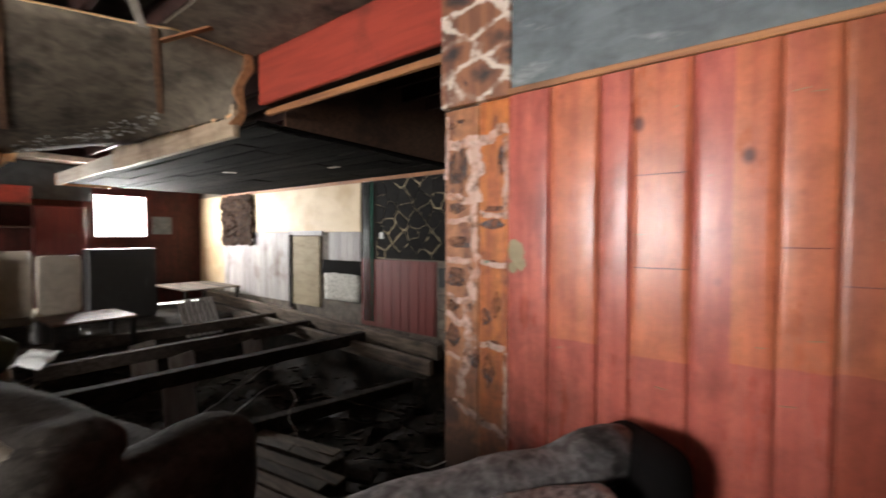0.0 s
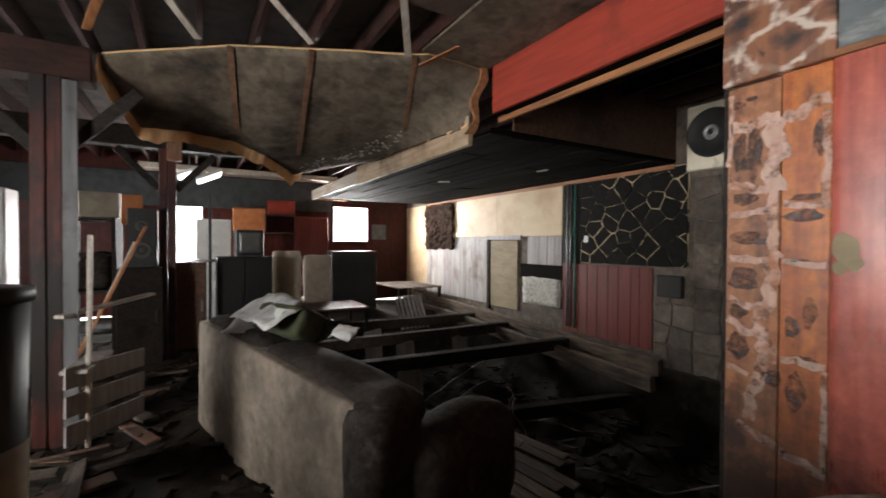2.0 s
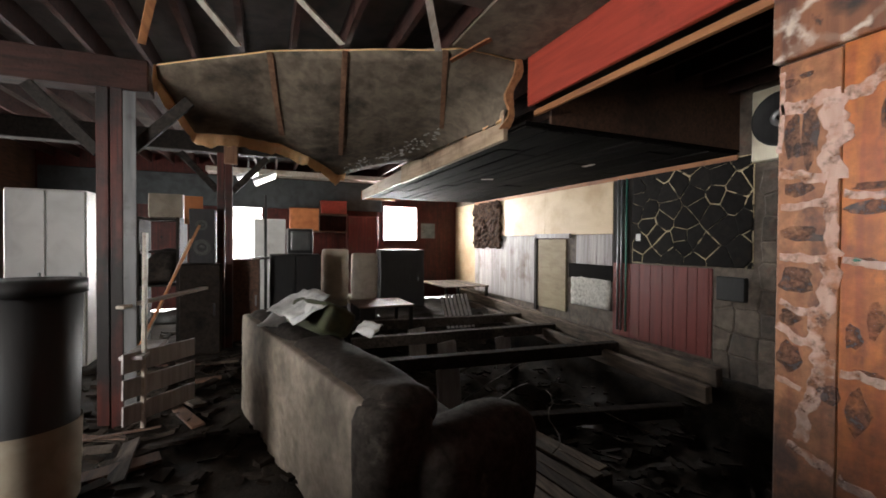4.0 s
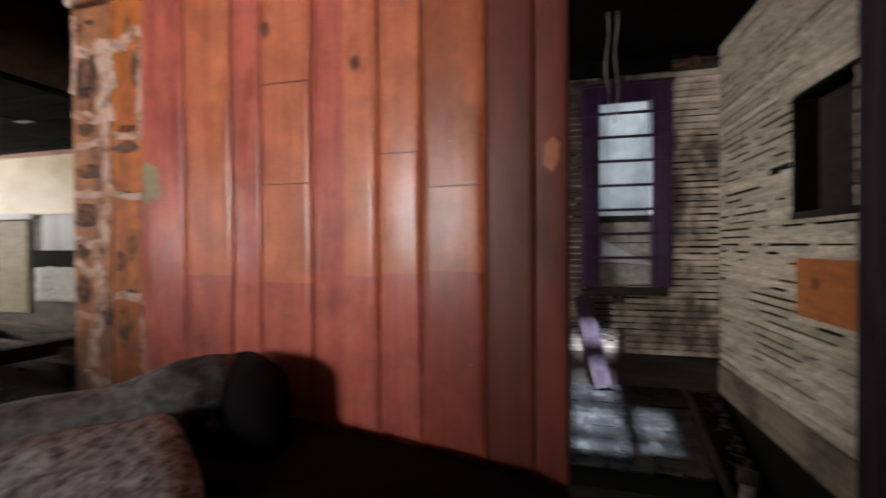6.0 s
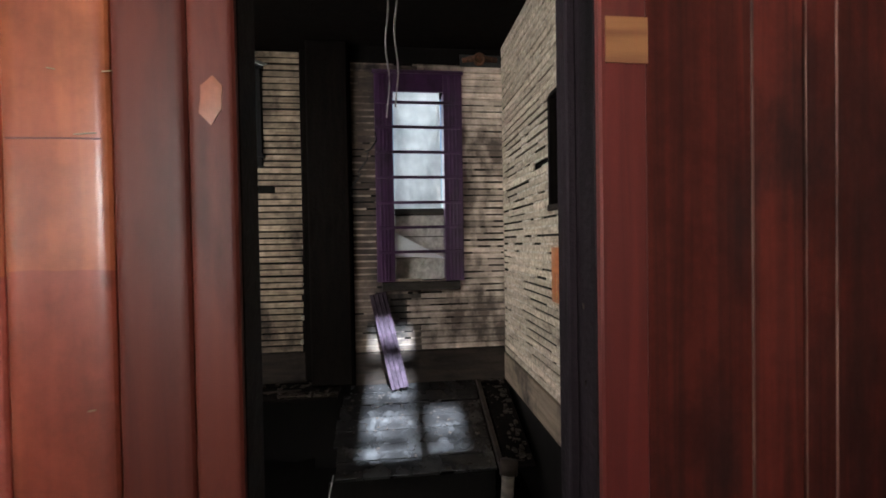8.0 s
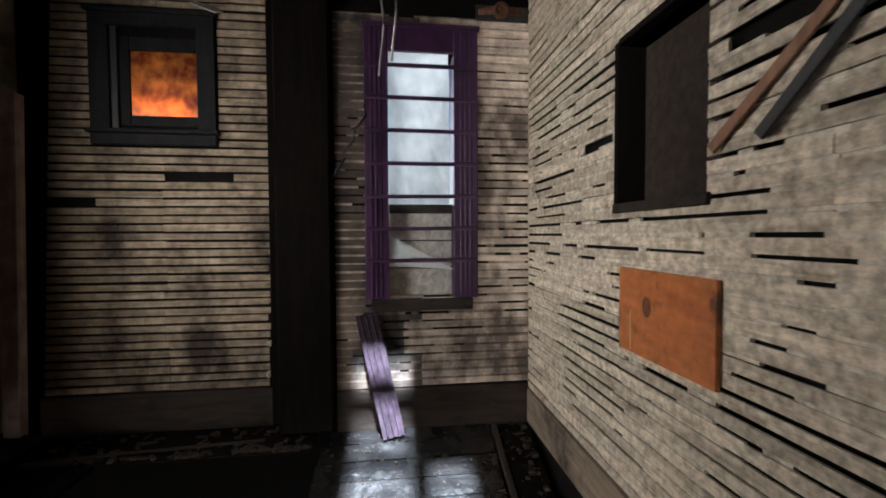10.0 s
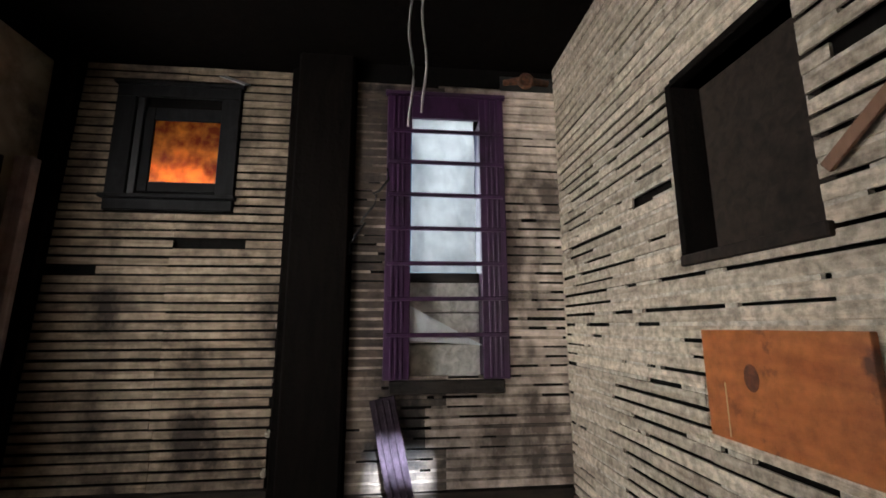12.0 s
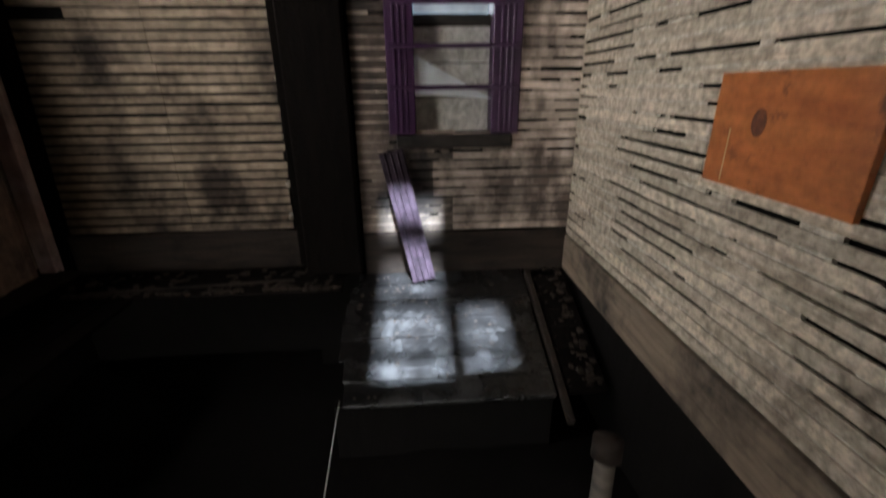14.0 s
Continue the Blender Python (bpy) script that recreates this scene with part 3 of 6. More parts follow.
def bar(a, b, w, h, bevel=0.0, twist=0.0):
    """A timber from a to b, w wide and h high."""
    a, b = Vector(a), Vector(b)
    d = b - a
    m = Matrix.Translation(a) @ d.to_track_quat("X", "Z").to_matrix().to_4x4() @ Matrix.Rotation(twist, 4, "X")
    return box(0, d.length, -w / 2, w / 2, -h / 2, h / 2, bevel, 1, m)


def tube(points, r, n=8, caps=True):
    bm = bmesh.new()
    pts = [Vector(p) for p in points]
    rings = []
    for i, p in enumerate(pts):
        d = (pts[min(i + 1, len(pts) - 1)] - pts[max(i - 1, 0)]).normalized()
        q = d.to_track_quat("Z", "Y").to_matrix()
        rr = r[i] if isinstance(r, (list, tuple)) else r
        rings.append([bm.verts.new(p + q @ Vector((rr * math.cos(2 * math.pi * k / n), rr * math.sin(2 * math.pi * k / n), 0))) for k in range(n)])
    for a, b in zip(rings, rings[1:]):
        for k in range(n):
            bm.faces.new((a[k], a[(k + 1) % n], b[(k + 1) % n], b[k]))
    if caps:
        bm.faces.new(rings[0][::-1])
        bm.faces.new(rings[-1])
    return bm


def pillow(x0, x1, y0, y1, z0, z1, r, cuts=5, wobble=0.012, freq=6.0, m=None, seed=0.0):
    """A padded block with rounded, slightly lumpy faces."""
    bm = bmesh.new()
    bx(bm, x0, x1, y0, y1, z0, z1)
    bmesh.ops.subdivide_edges(bm, edges=bm.edges[:], cuts=cuts, use_grid_fill=True)
    lo, hi = Vector((x0 + r, y0 + r, z0 + r)), Vector((x1 - r, y1 - r, z1 - r))
    for v in bm.verts:
        c = Vector([min(max(v.co[i], lo[i]), hi[i]) for i in range(3)])
        d = v.co - c
        if d.length > 1e-6:
            v.co = c + d.normalized() * r
            v.co += d.normalized() * wobble * noise.noise(v.co * freq + Vector((seed, seed, seed)))
    if m is not None:
        bmesh.ops.transform(bm, matrix=m, verts=bm.verts)
    return bm


def part(name, bm, material, parent=None, label="", smooth=False):
    me = bpy.data.meshes.new(name)
    bmesh.ops.recalc_face_normals(bm, faces=bm.faces)
    if smooth:
        for f in bm.faces:
            f.smooth = True
    bm.to_mesh(me)
    bm.free()
    for mt in (material if isinstance(material, (list, tuple)) else [material]):
        me.materials.append(mt)
    ob = new(name, me)
    if parent is not None:
        ob.parent = parent
    if label:
        ob["label"] = label
    return ob


def thing(name, label, category, at=(0, 0, 0), group="", kind=""):
    e = new(name)
    e.location = at
    e.empty_display_size = 0.1
    return tagged(e, label, category, group, kind)


def struct(name, bm, material, label, category, smooth=False):
    return tagged(part(name, bm, material, None, "", smooth), label, category, "", "structure")


def clip_cell(poly, p, q):
    """Keeps the side of poly that is nearer to p than to q."""
    mx, my, nx, ny = (p[0] + q[0]) / 2, (p[1] + q[1]) / 2, q[0] - p[0], q[1] - p[1]
    out = []
    for i, a in enumerate(poly):
        b = poly[(i + 1) % len(poly)]
        da, db = (a[0] - mx) * nx + (a[1] - my) * ny, (b[0] - mx) * nx + (b[1] - my) * ny
        if da <= 0:
            out.append(a)
        if da * db < 0:
            k = da / (da - db)
            out.append((a[0] + k * (b[0] - a[0]), a[1] + k * (b[1] - a[1])))
    return out


def cells(x0, x1, z0, z1, seeds):
    for s in seeds:
        poly = [(x0, z0), (x1, z0), (x1, z1), (x0, z1)]
        for o in seeds:
            if o is not s and poly:
                poly = clip_cell(poly, s, o)
        if len(poly) > 2:
            yield poly


def slab(poly, y, depth, gap, dome=0.6):
    """A stone with a rough outline, standing depth proud of the plane y towards -y."""
    cx, cz = sum(p[0] for p in poly) / len(poly), sum(p[1] for p in poly) / len(poly)
    pts = []
    for i, a in enumerate(poly):
        b = poly[(i + 1) % len(poly)]
        pts += [a, ((a[0] + b[0]) / 2, (a[1] + b[1]) / 2)]
    rim, top = [], []
    bm = bmesh.new()
    for x, z in pts:
        d = math.hypot(x - cx, z - cz) + 1e-6
        w = gap * (1 + 0.6 * noise.noise(Vector((x * 9, z * 9, y))))
        k, k2 = max(0.3, 1 - w / d), max(0.2, 1 - (w + 0.014) / d)
        rim.append((cx + (x - cx) * k, cz + (z - cz) * k))
        top.append((cx + (x - cx) * k2, cz + (z - cz) * k2))
    vb = [bm.verts.new((x, y + 0.004, z)) for x, z in rim]
    vr = [bm.verts.new((x, y - depth * dome, z)) for x, z in rim]
    vt = [bm.verts.new((x, y - depth * (1 + 0.25 * noise.noise(Vector((x * 14, z * 14, 3)))), z)) for x, z in top]
    c = bm.verts.new((cx, y - depth * 1.05, cz))
    n = len(pts)
    for i in range(n):
        j = (i + 1) % n
        bm.faces.new((vb[i], vb[j], vr[j], vr[i]))
        bm.faces.new((vr[i], vr[j], vt[j], vt[i]))
        bm.faces.new((vt[i], vt[j], c))
    return bm

# ---- the large structure ----
PY = 1.71        # front face of the board wall
FY = 4.5         # far side wall of the main room
BY, LY, RX = 4.49, 4.667, 2.115  # lath room: window wall, amber-window wall, side wall
CEIL = 3.15
LCEIL = 2.92


def grid_sheet(name, x0, x1, y0, y1, step, height, material, label, category, kind="structure", inside=None):
    nx, ny = int((x1 - x0) / step) + 1, int((y1 - y0) / step) + 1
    verts, faces, index = [], [], {}
    for j in range(ny + 1):
        for i in range(nx + 1):
            x, y = x0 + (x1 - x0) * i / nx, y0 + (y1 - y0) * j / ny
            index[i, j] = len(verts)
            verts.append((x, y, height(x, y)))
    for j in range(ny):
        for i in range(nx):
            faces.append((index[i, j], index[i + 1, j], index[i + 1, j + 1], index[i, j + 1]))
    me = bpy.data.meshes.new(name)
    me.from_pydata(verts, [], faces)
    me.materials.append(material)
    for p in me.polygons:
        p.use_smooth = True
    return tagged(new(name, me), label, category, "", kind)


def smoothstep(a, b, x):
    t = min(1, max(0, (x - a) / (b - a)))
    return t * t * (3 - 2 * t)


def main_floor(x, y):
    """Sound along the walk, fallen in towards the side bay."""
    lumps = 0.05 * noise.noise(Vector((x * 1.7, y * 1.7, 0))) + 0.03 * noise.noise(Vector((x * 5, y * 5, 2))) + 0.018 * noise.noise(Vector((x * 13, y * 13, 4)))
    pit = smoothstep(0.55, 1.1, y) * smoothstep(-1.25, -1.75, x) * (1 - smoothstep(-7.6, -8.6, x)) * (1 - smoothstep(4.05, 4.3, y))
    near = smoothstep(-1.2, -2.2, x)
    return -0.75 * pit + lumps * (0.25 + 0.75 * near) * (1 + 2 * pit) - 0.02


def slope(y):
    """Height of the sagging floorboards under the barred window."""
    return -0.10 - 0.396 * (4.49 - y)


def lath_floor(x, y):
    return -0.85 + 0.06 * noise.noise(Vector((x * 3, y * 3, 7)))


grid_sheet("floor", -11.1, 3.3, -4.6, 1.72, 0.09, main_floor, M_dirt, "sooty debris-strewn wooden floor", "floor")
grid_sheet("floor_bay", -11.1, -1.05, 1.72, 4.5, 0.09, main_floor, M_dirt, "collapsed sooty floor of the side bay", "floor")
grid_sheet("ground", -1.5, 2.3, 1.72, 4.8, 0.12, lath_floor, M_blackvoid, "ground under the missing floor, void shade in its black", "ground")

# threshold and remaining ledge of the lath room's floor
struct("floor_threshold", box(0.5, 2.3, 1.70, 2.42, -0.12, 0.006, 0.005), M_char, "charred floor at the doorway", "floor")
struct("floor_joist_ledge", box(0.62, 1.8, 3.62, 3.69, -0.86, -0.50, 0.006), M_blackvoid, "joist at the broken floor edge, void shade in its black", "joist")

# walls with thickness
struct("wall_boards_backing", box(-1.05, 0.72, PY + 0.022, PY + 0.13, 0, CEIL + 0.2), M_charbrown, "wall behind reddish pine boards", "wall")
struct("wall_over_door", box(0.72, 1.56, PY + 0.022, PY + 0.13, 2.55, CEIL + 0.2), M_char, "charred wall above the doorway", "wall")
struct("wall_dark_boards_backing", box(1.581, 3.3, 1.565, 1.764, 0, CEIL + 0.2), M_char, "wall behind dark red boards", "wall")
struct("wall_east", box(3.3, 3.42, -4.72, 1.86, 0, CEIL + 0.2), M_charbrown, "dark smoked side wall", "wall")
struct("wall_far_side", box(-11.22, -1.58, FY, FY + 0.14, -0.9, CEIL + 0.2), M_greystone, "grimy long side wall of the bay", "wall")
# set back to leave an added, unseen shaft behind the lath room
bm = box(-1.66, -1.58, 2.052, FY, -0.9, CEIL + 0.2)
bx(bm, -1.58, -1.342, 2.052, 2.11, -0.9, CEIL + 0.2)
struct("wall_bay_return", bm, M_char, "sooty return wall beside an added unseen shaft", "wall")
# unseen wall added to keep the rear light off the lower room
struct("wall_half_height", box(-2.4, 1.5, -2.62, -2.5, 0, 1.25), M_charbrown, "plain unseen half-height wall added to block light", "wall")


def wall_with_openings(name, axis, at, thick, a0, a1, z0, z1, openings, material, label):
    """A wall along x or y, with rectangular openings (a0, a1, z0, z1) through it."""
    bm = bmesh.new()

    def put(p0, p1, q0, q1):
        if p1 - p0 > 1e-4 and q1 - q0 > 1e-4:
            if axis == "x":
                bx(bm, p0, p1, at, at + thick, q0, q1)
            else:
                bx(bm, at, at + thick, p0, p1, q0, q1)
    last = a0
    for o0, o1, b0, b1 in sorted(openings):
        put(last, o0, z0, z1)
        put(o0, o1, z0, b0)
        put(o0, o1, b1, z1)
        last = o1
    put(last, a1, z0, z1)
    return struct(name, bm, material, label, "wall")


wall_with_openings("wall_rear", "x", -4.72, 0.12, -11.22, 3.42, 0, CEIL + 0.2, [(-2.2, -1.0, 0.9, 2.4), (-8.2, -7.0, 0.9, 2.3)], M_charbrown, "dark rear wall with a bare window opening")
wall_with_openings("wall_far_end", "y", -11.22, 0.12, -4.6, 4.5, 0, CEIL + 0.2, [(2.42, 3.33, 1.55, 2.42), (-1.1, -0.5, 0.4, 2.4)], M_darkred, "dark red end wall with a bright window opening")
bm = box(-11.22, 3.42, -4.72, 1.86, CEIL + 0.2, CEIL + 0.3)
bx(bm, -11.22, -1.58, 1.86, FY + 0.14, CEIL + 0.2, CEIL + 0.3)
struct("ceiling", bm, M_ceiling, "smoke-blackened board ceiling", "ceiling")

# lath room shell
# near-black backing carries the shade seen between the laths
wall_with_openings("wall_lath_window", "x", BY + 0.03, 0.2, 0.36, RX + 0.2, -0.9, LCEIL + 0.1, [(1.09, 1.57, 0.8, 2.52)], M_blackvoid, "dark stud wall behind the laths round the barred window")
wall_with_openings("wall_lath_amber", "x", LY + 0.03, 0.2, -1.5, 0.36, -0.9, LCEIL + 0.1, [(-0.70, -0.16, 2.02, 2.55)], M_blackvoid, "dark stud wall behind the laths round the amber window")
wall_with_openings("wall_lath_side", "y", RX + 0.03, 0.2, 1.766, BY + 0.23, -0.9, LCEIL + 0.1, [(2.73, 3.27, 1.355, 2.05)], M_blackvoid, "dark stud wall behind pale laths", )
struct("wall_lath_side_outer", box(RX + 0.5, RX + 0.56, 2.0, 4.2, 0.8, 2.6), M_charbrown, "dark boards behind the wall opening", "wall")
# slots are added, out of view, to cut the pool of light to shape
bm = box(-1.5, 1.04, PY + 0.13, LY + 0.2, LCEIL, LCEIL + 0.08)
bx(bm, 1.25, 1.325, PY + 0.13, LY + 0.2, LCEIL, LCEIL + 0.08)
for a, b in ((PY + 0.13, 2.288), (2.302, 2.358), (2.445, 2.455), (2.68, 2.69), (2.89, 2.925), (3.03, LY + 0.2)):
    bx(bm, 1.04, 1.25, a, b, LCEIL, LCEIL + 0.08)
for a, b in ((PY + 0.13, 2.288), (2.302, 2.387), (2.445, 2.455), (2.675, LY + 0.2)):
    bx(bm, 1.325, 1.46, a, b, LCEIL, LCEIL + 0.08)
bx(bm, 1.46, RX + 0.2, PY + 0.13, LY + 0.2, LCEIL, LCEIL + 0.08)
struct("ceiling_lath_room", bm, M_soot, "smoke-blackened ceiling of the lath room with added light slots", "ceiling")
struct("wall_lath_west_footing", box(-1.46, -1.34, PY + 0.13, LY + 0.03, -0.9, -0.002), M_blackvoid, "footing under the plastered wall, void shade in its black", "wall")
# its opening is added out of view, to let the fill lamp in
wall_with_openings("wall_lath_west", "y", -1.46, 0.12, PY + 0.13, LY + 0.03, 0.0, LCEIL, [(2.65, 3.45, 0.9, 2.3)], M_westwall, "grimy plastered side wall with an added unseen opening")

# daylight outside the openings
for nm, m in (("backdrop", box(-14.0, -13.9, -3.5, 6, -1, 5)), ("backdrop", box(-12, 5, -8.1, -8.0, -1, 5))):
    struct(nm, m, M_daylight, "overcast daylight outside", "backdrop")

# ---- pine board wall ----
SEAMS = [-1.06, -0.83, -0.59, -0.45, -0.22, 0.06, 0.225, 0.46, 0.63, 0.74]
GHOST = [2.3, 1.07, 2.3, 1.045, 1.075, 1.085, 1.095, 2.3, 2.3]  # height above which a board has paled to orange
GHOST_FROM = {4: -0.105}  # board paled only right of this
rng_b, rng = random.Random(3), random.Random(8)
wall_boards = thing("wall_pine_boards", "reddish varnished knotty pine board wall", "wall", kind="structure")
for i, (a, b) in enumerate(zip(SEAMS, SEAMS[1:])):
    bm = bmesh.new()
    g = 0.0014
    crown = rng_b.uniform(0.001, 0.0025)
    xs = [a + g + 0.006 + (b - a - 2 * g - 0.012) * k / 8 for k in range(9)]
    prof = [(a + g, PY + 0.02), (a + g, PY + 0.006)] + [(x, PY - crown * math.sin(math.pi * k / 8)) for k, x in enumerate(xs)] + [(b - g, PY + 0.006), (b - g, PY + 0.02)]
    levels = sorted({round(0.115 * k, 3) for k in range(21) if abs(0.115 * k - GHOST[i]) > 0.03} - {2.3} | {min(GHOST[i], 2.3), 2.3})
    lean = rng_b.uniform(-0.03, 0.03)
    rows = [[bm.verts.new((x, y + lean * (x - (a + b) / 2) + 0.0011 * noise.noise(Vector((x * 5, z * 1.6, i * 3.0))), z + (0.006 * noise.noise(Vector((x * 12, z, 1))) if 0 < z < 2.3 else 0))) for x, y in prof] for z in levels]
    for r, (lo, hi) in enumerate(zip(rows, rows[1:])):
        for k in range(len(prof) - 1):
            pale = levels[r] >= GHOST[i] - 1e-6 and GHOST[i] < 2.2 and prof[k][0] >= GHOST_FROM.get(i, -9)
            f = bm.faces.new((lo[k], lo[k + 1], hi[k + 1], hi[k]))
            f.material_index, f.smooth = 1 if pale else 0, 1 < k < len(prof) - 3
    # the last three boards take darker tones towards the doorway
    tones = [M_pink, M_orange] if i < 6 else [M_midpine, M_midorange] if i < 7 else [M_deeppine, M_midpine]
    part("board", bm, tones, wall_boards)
part("knot_patch", slab([(0.655, 1.46), (0.685, 1.43), (0.712, 1.47), (0.714, 1.53), (0.69, 1.555), (0.66, 1.53)], PY - 0.003, 0.0015, 0.004), M_midorange, wall_boards, "bare orange wood round a knot")
for x, z, w in ((-0.335, 1.835, 0.2), (-0.335, 1.435, 0.21), (0.14, 1.53, 0.14), (0.34, 1.40, 0.2)):
    part("butt_joint", box(x - w / 2, x + w / 2, PY - 0.0048, PY + 0.004, z - 0.0018, z + 0.0018), M_redwain, wall_boards, "dark butt joint between board lengths")
for k in range(16):
    x, z, d = rng_b.uniform(-1.0, 0.6), rng_b.uniform(0.7, 2.2), rng_b.uniform(-0.4, 0.4)
    part("scratch", bar((x, PY - 0.0035, z), (x + rng_b.uniform(0.015, 0.05), PY - 0.0035, z + 0.02 * d), 0.003, 0.0025), M_ply, wall_boards)
part("trim_strip", box(-1.06, 0.74, PY - 0.012, PY + 0.02, 2.302, 2.335, 0.004), M_trim, wall_boards, "orange wooden trim strip")
part("upper_panel", box(-1.06, 0.74, PY + 0.004, PY + 0.02, 2.337, CEIL, 0.0), M_greyboard, wall_boards, "blue-grey painted board")

# door frame and dark boards
frame_r = thing("door_frame", "charred purple-painted door jamb with peeling edges", "door frame", kind="structure")
part("jamb", box(1.56, 1.58, 1.545, 1.768, 0, 2.55, 0.004), M_jamb, frame_r)
part("stop", box(1.535, 1.56, 1.64, 1.68, 0, 2.55, 0.004), M_jamb, frame_r)
part("casing", box(1.562, 1.672, 1.522, 1.548, 0, 2.55, 0.005), M_redwain, frame_r, "dark red casing board")
part("patch", box(1.575, 1.672, 1.5185, 1.522, 1.53, 1.63), M_trim, frame_r, "bare wood patch on the casing")
part("jamb", box(0.722, 0.742, PY + 0.02, PY + 0.15, 0, 2.55, 0.004), M_char, frame_r)
part("head", box(0.742, 1.56, PY + 0.01, PY + 0.15, 2.51, 2.55, 0.004), M_char, frame_r)
wall_dark = thing("wall_dark_boards", "dark red smoke-stained vertical board wall", "wall", kind="structure")
xs = [1.675, 1.935, 2.07, 2.152, 2.46, 2.6, 2.85, 3.05, 3.3]
for a, b in zip(xs, xs[1:]):
    part("board", box(a + 0.0015, b - 0.0015, 1.535 + rng.uniform(-0.002, 0.003), 1.563, 0, CEIL, 0.0025), M_darkred, wall_dark)
for x, w in ((1.935, 0.006), (2.072, 0.003), (2.152, 0.006), (2.46, 0.006)):
    part("worn_edge", box(x - w / 2, x + w / 2, 1.5315, 1.5365, 0, CEIL, 0.001), M_edgewear, wall_dark, "pale worn edge of a board")

# ---- stone column ----
column = thing("board_column", "pine board column painted to look like stonework", "column", (-1.265, 1.8, 0), kind="structure")

def local(ob):
    """Keeps a part's world place under a thing that stands elsewhere."""
    ob.matrix_parent_inverse = Matrix.Translation(ob.parent.location).inverted()
    return ob


local(part("core", box(-1.47, -1.065, PY + 0.034, 2.05, 0, CEIL, 0.004), M_charbrown, column))
local(part("board", box(-1.475, -1.2465, PY + 0.01, PY + 0.033, 0, 2.29, 0.004), M_paintedbrown, column, "brownish pine board with painted joints"))
local(part("board", box(-1.2445, -1.062, PY + 0.012, PY + 0.033, 0, 2.30, 0.004), M_painted, column, "orange pine board with painted joints"))


def brush(points, w, y, seed):
    """A ragged stroke of paint along points (x, z), about w wide."""
    bm = bmesh.new()
    rows = []
    for (x0, z0), (x1, z1) in zip(points, points[1:]):
        n = max(3, int(math.hypot(x1 - x0, z1 - z0) / 0.012))
        for k in range(n + 1):
            x, z = x0 + (x1 - x0) * k / n, z0 + (z1 - z0) * k / n
            d = Vector((x1 - x0, z1 - z0)).normalized()
            c = 0.35 * w * noise.noise(Vector((x * 14, z * 14, seed)))
            ends = 0.5 * w * (1 + 0.7 * noise.noise(Vector((x * 30, z * 30, seed + 5)))), 0.5 * w * (1 + 0.7 * noise.noise(Vector((x * 30, z * 30, seed + 9))))
            rows.append([bm.verts.new((x - d.y * (c + e), yy, z + d.x * (c + e))) for e, yy in ((ends[0], y), (ends[0] * 0.9, y - 0.0016), (-ends[1] * 0.9, y - 0.0016), (-ends[1], y))])
    for r0, r1 in zip(rows, rows[1:]):
        for k in range(3):
            bm.faces.new((r0[k], r0[k + 1], r1[k + 1], r1[k]))
    return bm


def blot(x, z, w, h, y, seed):
    """A ragged oval of paint."""
    pts = [(x + w * math.cos(t) * (1 + 0.5 * noise.noise(Vector((math.cos(t) * 1.5, math.sin(t) * 1.5, seed)))), z + h * math.sin(t) * (1 + 0.5 * noise.noise(Vector((math.cos(t) * 1.5, math.sin(t) * 1.5, seed + 4))))) for t in np.linspace(0, 6.0, 14)]
    return slab(pts, y, 0.0014, 0.001)


CY = PY + 0.0095
JOINTS = [([(-1.465, 2.09), (-1.25, 2.105)], 0.04), ([(-1.235, 2.09), (-1.12, 2.125), (-1.068, 2.14)], 0.04), ([(-1.272, 2.10), (-1.268, 1.95), (-1.28, 1.76)], 0.055), ([(-1.28, 1.77), (-1.275, 1.60), (-1.262, 1.44)], 0.03), ([(-1.465, 1.82), (-1.37, 1.79), (-1.29, 1.77)], 0.028), ([(-1.46, 1.655), (-1.25, 1.67)], 0.02), ([(-1.235, 1.69), (-1.07, 1.675)], 0.022), ([(-1.46, 1.43), (-1.25, 1.43)], 0.024), ([(-1.235, 1.43), (-1.075, 1.415)], 0.02), ([(-1.265, 1.41), (-1.29, 1.25), (-1.325, 1.13), (-1.30, 0.97)], 0.042), ([(-1.465, 1.13), (-1.37, 1.07), (-1.31, 1.06)], 0.025), ([(-1.46, 1.23), (-1.38, 1.20), (-1.32, 1.21)], 0.02), ([(-1.32, 0.985), (-1.25, 0.98)], 0.05), ([(-1.235, 0.975), (-1.075, 0.965)], 0.024), ([(-1.30, 0.96), (-1.34, 0.82), (-1.365, 0.64)], 0.035), ([(-1.46, 0.90), (-1.37, 0.86)], 0.022), ([(-1.42, 0.60), (-1.25, 0.56)], 0.026), ([(-1.235, 0.545), (-1.07, 0.49)], 0.028), ([(-1.078, 2.10), (-1.074, 1.85), (-1.082, 1.66)], 0.02), ([(-1.076, 0.95), (-1.074, 0.7), (-1.078, 0.5)], 0.016), ([(-1.465, 2.26), (-1.46, 2.1), (-1.468, 1.9)], 0.014)]
for k, (pts, w) in enumerate(JOINTS):
    local(part("painted_joint", brush(pts, w * 1.5, CY + (0.002 if pts[0][0] > -1.245 else 0.0) - 0.0005 * (k % 5), k * 2.3), M_jointpaint, column, "chalky pink painted joint"))
